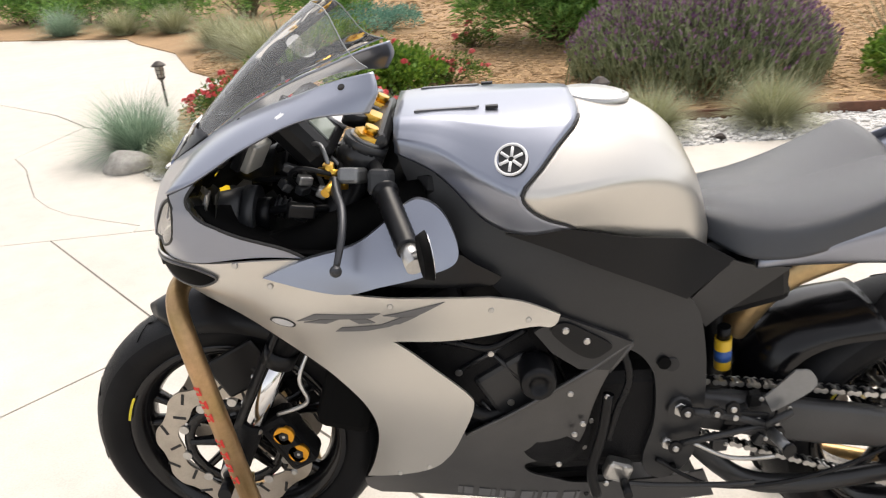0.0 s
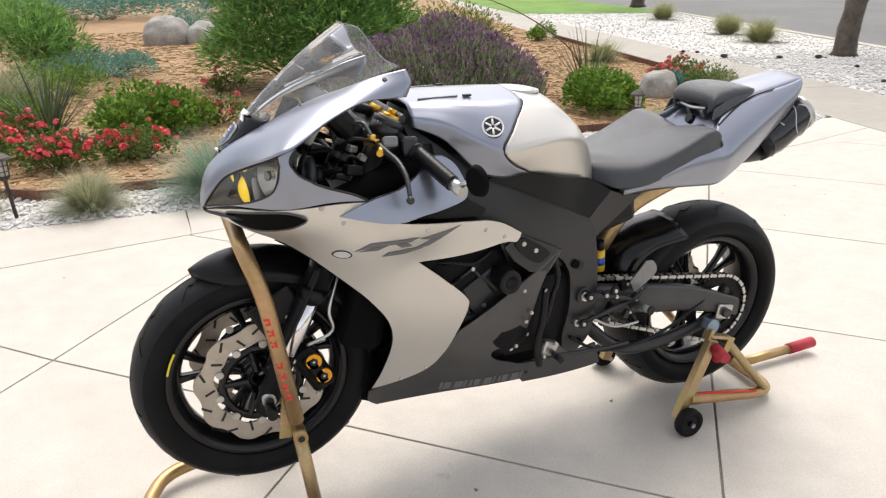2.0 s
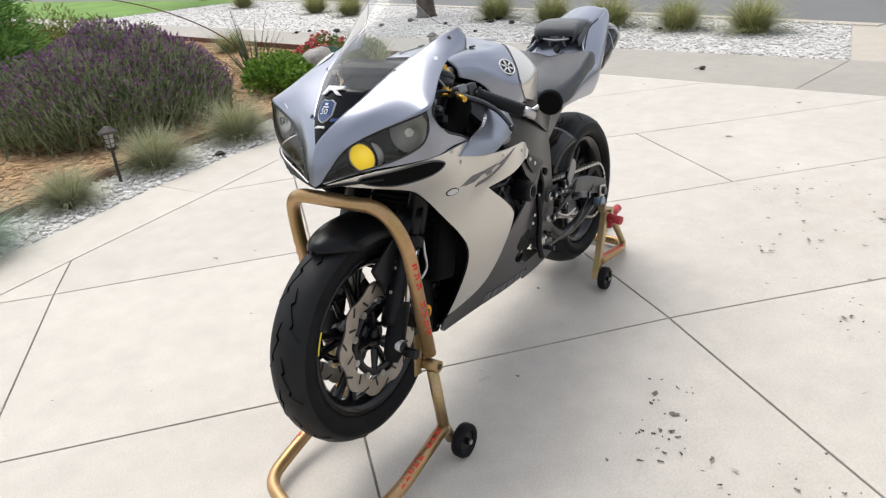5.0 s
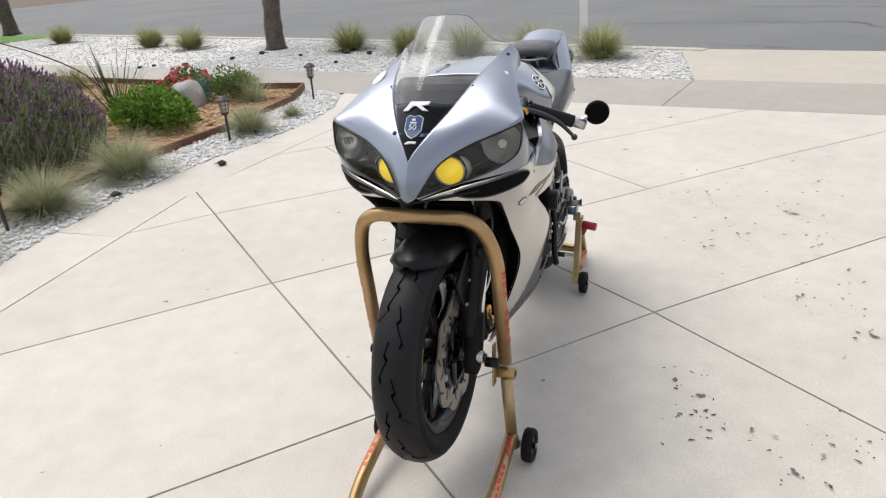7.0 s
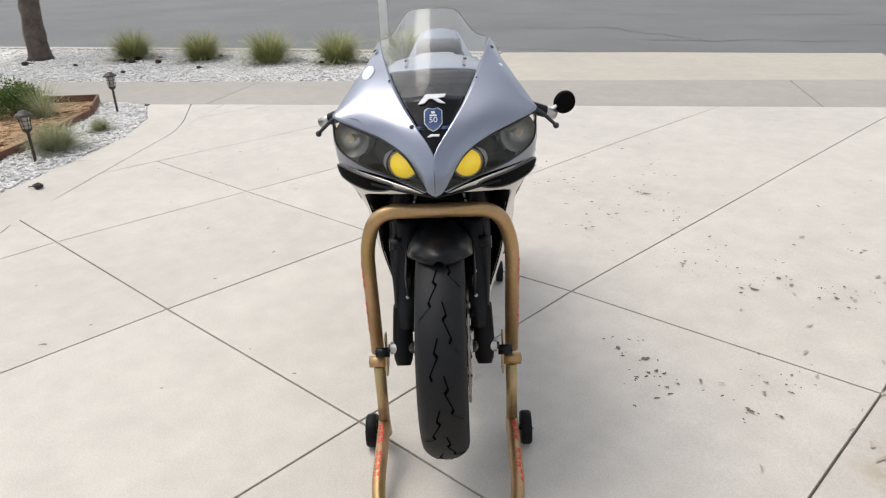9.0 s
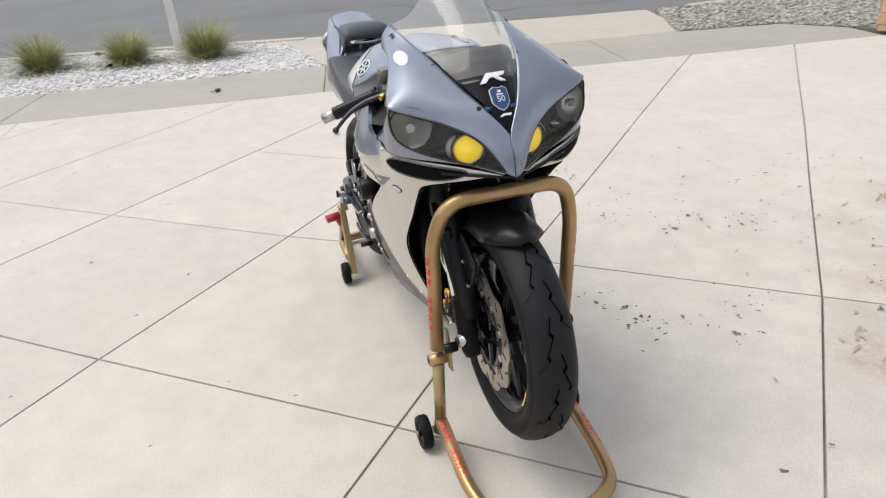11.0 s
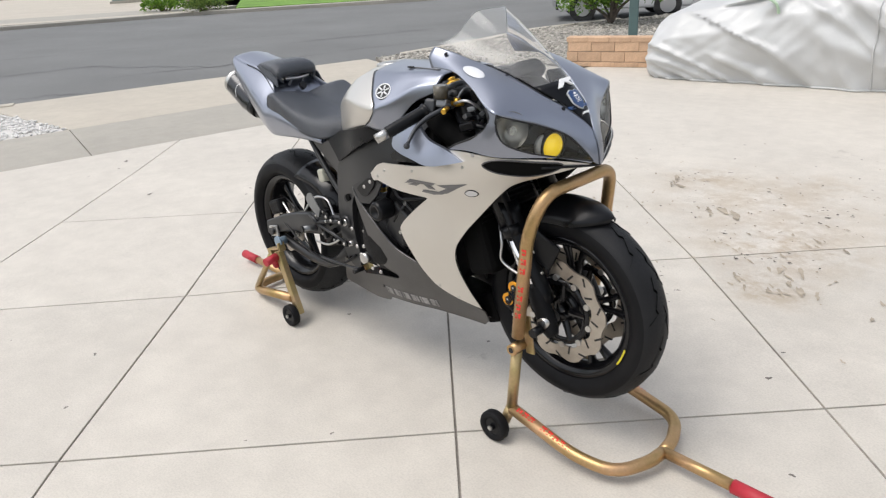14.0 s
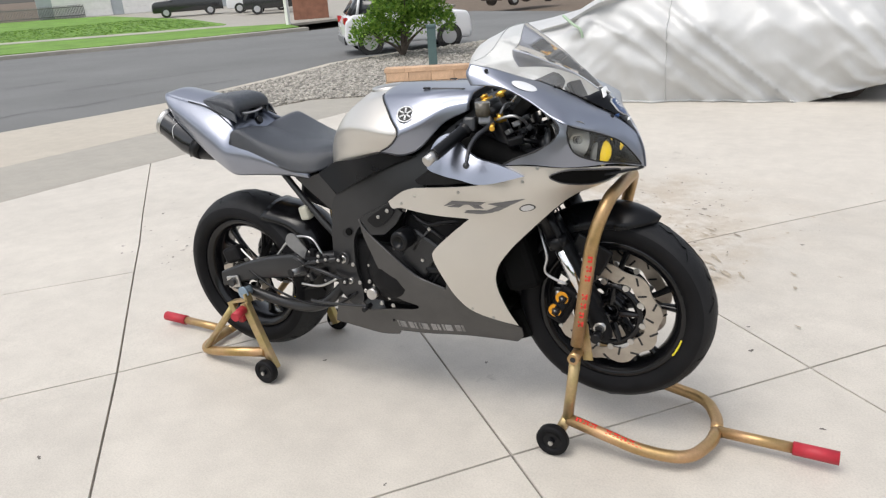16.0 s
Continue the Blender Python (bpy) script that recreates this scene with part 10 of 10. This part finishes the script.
def caster(parent, c, side, r=0.044, w=0.030):
    bm = bmesh.new()
    revolve(bm, [(r * 0.55, -w * 0.35), (r * 0.92, -w / 2), (r, -w * 0.3), (r, w * 0.3), (r * 0.92, w / 2), (r * 0.55, w * 0.35)], Vector(c), 36)
    wh = part("caster", bm, RUBBER, parent, "black rubber stand wheel")
    bm = bmesh.new()
    bm_cyl(bm, r * 0.58, r * 0.58, (c[0], c[1] - w * 0.3, c[2]), (c[0], c[1] + w * 0.3, c[2]), 28)
    bm_cyl(bm, r * 0.20, r * 0.20, (c[0], c[1] - w * 0.6, c[2]), (c[0], c[1] + w * 0.6, c[2]), 16)
    part("hub", bm, BLACK, wh)
    bm = bmesh.new()
    bm_cyl(bm, 0.008, 0.008, (c[0], c[1] - side * 0.045, c[2]), (c[0], c[1] + side * (w / 2 + 0.008), c[2]), 6)
    part("axle_bolt", bm, STEEL, wh)


front_stand = tagged(empty("front_stand"), "gold zinc tubular front paddock stand with red grip", "paddock stand")
TR = 0.0185
tube_part("lifting_arch", [(0.030, 0.186, 0.365), (-0.012, 0.186, 0.700), (-0.042, 0.150, 0.803), (-0.042, -0.150, 0.803), (-0.012, -0.186, 0.700), (0.030, -0.186, 0.365)], TR, STANDGOLD, front_stand, 0.10)
for s in (-1, 1):
    ink_bars(front_stand, (-0.008, 0.186 * s, 0.66), (0.022, 0.186 * s, 0.43), 8, (-0.35, s, 0), 0.008, 0.009)
    rod("fork_lift_sleeve", (0.0345, 0.186 * s, 0.316), (0.058, 0.188 * s, 0.100), 0.0165, STANDYELLOW, front_stand, "", 20)
    rod("hinge_barrel", (0.034, 0.158 * s, 0.328), (0.034, 0.212 * s, 0.328), 0.0165, STANDGOLD, front_stand, "", 24)
    # Dark discs stand in for the shaded open ends of barrel and tube.
    rod("hinge_pin", (0.034, 0.2125 * s, 0.328), (0.034, 0.2135 * s, 0.328), 0.0085, SEAM, front_stand, "", 16)
    rod("tube_bore", (0.0305, 0.186 * s, 0.3645), (0.0307, 0.186 * s, 0.3630), 0.0150, SEAM, front_stand, "", 20)
    bm = bmesh.new()
    bm_box(bm, 0.030, 0.005, 0.120, pose(0.012, 0.160 * s, 0.365, 0, 8, 0), 0.001)
    part("lift_plate", bm, STANDYELLOW, front_stand)
    tube_part("side_bar", [(0.056, 0.188 * s, 0.105), (-0.180, 0.190 * s, 0.052), (-0.300, 0.165 * s, 0.045), (-0.345, 0.06 * s, 0.045), (-0.350, 0.0, 0.045)], TR, STANDGOLD, front_stand, 0.09)
    ink_bars(front_stand, (0.035, 0.188 * s, 0.1005), (-0.17, 0.190 * s, 0.054), 9, (0.12, 0.30 * s, 1), 0.008, 0.009)
    caster(front_stand, (0.090, 0.232 * s, 0.050), s, 0.050, 0.032)
    rod("axle_stub", (0.090, 0.19 * s, 0.050), (0.090, 0.225 * s, 0.050), 0.010, STEEL, front_stand, "", 12)
    rod("leg_foot", (0.058, 0.188 * s, 0.110), (0.086, 0.188 * s, 0.045), 0.0165, STANDYELLOW, front_stand, "", 16)
rod("handle_tube", (-0.350, 0.0, 0.047), (-0.570, 0.006, 0.050), 0.0165, STANDGOLD, front_stand, "", 20)
rod("handle_grip", (-0.560, 0.006, 0.0498), (-0.680, 0.010, 0.0515), 0.0200, REDGRIP, front_stand, "red rubber grip", 20)

rear_stand = tagged(empty("rear_stand"), "gold zinc rear paddock stand with red grips", "paddock stand")
RY = 0.012                                            # the stand's middle
for s in (-1, 1):
    bm = bmesh.new()
    p0, p1 = Vector((1.192, RY + 0.204 * s, 0.046)), Vector((1.290, RY + 0.190 * s, 0.304))
    dd = p1 - p0
    bm_box(bm, 0.034, 0.026, dd.length, Matrix.Translation((p0 + p1) / 2) @ Matrix.Rotation(math.atan2(dd.x, dd.z), 4, "Y"), 0.003)
    part("upright", bm, STANDYELLOW, rear_stand)
    bm = bmesh.new()
    bm_box(bm, 0.095, 0.030, 0.010, pose(1.318, RY + 0.188 * s, 0.305, 0, 16, 0), 0.002)
    bm_box(bm, 0.012, 0.030, 0.036, pose(1.280, RY + 0.188 * s, 0.321, 0, 16, 0), 0.002)
    part("lift_cradle", bm, STANDYELLOW, rear_stand)
    bm = bmesh.new()
    bm_box(bm, 0.026, 0.005, 0.075, pose(1.350, RY + 0.200 * s, 0.262, 0, 24, 0), 0.001)
    part("lock_plate", bm, STANDYELLOW, rear_stand)
    tube_part("lower_tube", [(1.226, RY + 0.200 * s, 0.110), (1.530, RY + 0.180 * s, 0.042), (1.600, RY + 0.160 * s, 0.032), (1.618, RY + 0.09 * s, 0.030), (1.618, RY, 0.030)], 0.0185, STANDGOLD, rear_stand, 0.07)
    tube_part("upper_tube", [(1.352, RY + 0.188 * s, 0.285), (1.560, RY + 0.176 * s, 0.055)], 0.0135, STANDYELLOW, rear_stand, 0.05)
    bm = bmesh.new()
    bm_box(bm, 0.25, 0.010, 0.003, pose(1.385, RY + 0.199 * s, 0.0935, 0, 12.5, 0))
    if s < 0:
        part("red_stripe", bm, REDINK, rear_stand)
    else:
        bm.free()
    caster(rear_stand, (1.212, RY + 0.228 * s, 0.046), s, 0.046, 0.030)
    rod("red_knob", (1.290, RY + 0.212 * s, 0.282), (1.282, RY + 0.268 * s, 0.276), 0.017, REDGRIP, rear_stand, "red knob", 16)
    rod("red_collar", (1.310, RY + 0.205 * s, 0.235), (1.296, RY + 0.222 * s, 0.278), 0.015, REDGRIP, rear_stand, "", 16)
rod("handle_tube", (1.618, RY, 0.030), (1.90, 0.014, 0.035), 0.0165, STANDGOLD, rear_stand, "", 20)
rod("handle_grip", (1.862, 0.014, 0.0345), (1.982, 0.016, 0.037), 0.0200, REDGRIP, rear_stand, "red rubber grip", 20)

# ---------------------------------------------------------------- the motorcycle's final set on its stands
WHEELS = {"front_wheel": FW, "rear_wheel": RW, "drive_chain": RW, "rear_sprocket": RW, "hugger": RW, "rear_caliper": RW, "front_fender": FW, "brake_caliper": FW}


def settled(p):
    """Where a point of the motorcycle comes to lie: tail drawn in and raised, body a little fuller at the front."""
    back = step01(0.85, 1.42, p.x)
    x = p.x - 0.022 * (1 - step01(-0.02, 0.34, p.x)) - 0.040 * back - 0.22 * max(0.0, p.x - 1.60)
    y = p.y * (1 + 0.040 * (1 - step01(0.5, 0.9, p.x)) - 0.12 * step01(0.9, 1.30, p.x) + 0.5 * max(0.0, p.x - 1.60)) + 0.011 * max(0.0, p.x)
    return Vector((x, y, p.z + 0.045 * (p.z - 0.72) + 0.033 * back))


for ob in bike.children_recursive:
    if ob.type != "MESH":
        continue
    kin = [ob.name.split(".")[0]]
    up = ob.parent
    while up is not None and up is not bike:
        kin.append(up.name.split(".")[0])
        up = up.parent
    hub = next((WHEELS[k] for k in kin if k in WHEELS), None)
    rigid = settled(hub) - hub if hub is not None else None
    if "front_wheel" in kin or "front_fender" in kin:
        rigid = rigid + Vector((-0.004, -0.002, 0.008))
    if ob.data.users > 1 or ob.matrix_basis != Matrix():
        ob.location = ob.location + rigid if rigid is not None else settled(ob.location)
        continue
    n = len(ob.data.vertices)
    co = np.empty(n * 3, np.float32)
    ob.data.vertices.foreach_get("co", co)
    co = co.reshape(-1, 3)
    if rigid is not None:
        co += np.array(rigid[:], np.float32)
    else:
        for i in range(n):
            co[i] = settled(Vector(co[i].tolist()))
    ob.data.vertices.foreach_set("co", co.ravel())
    ob.data.update()
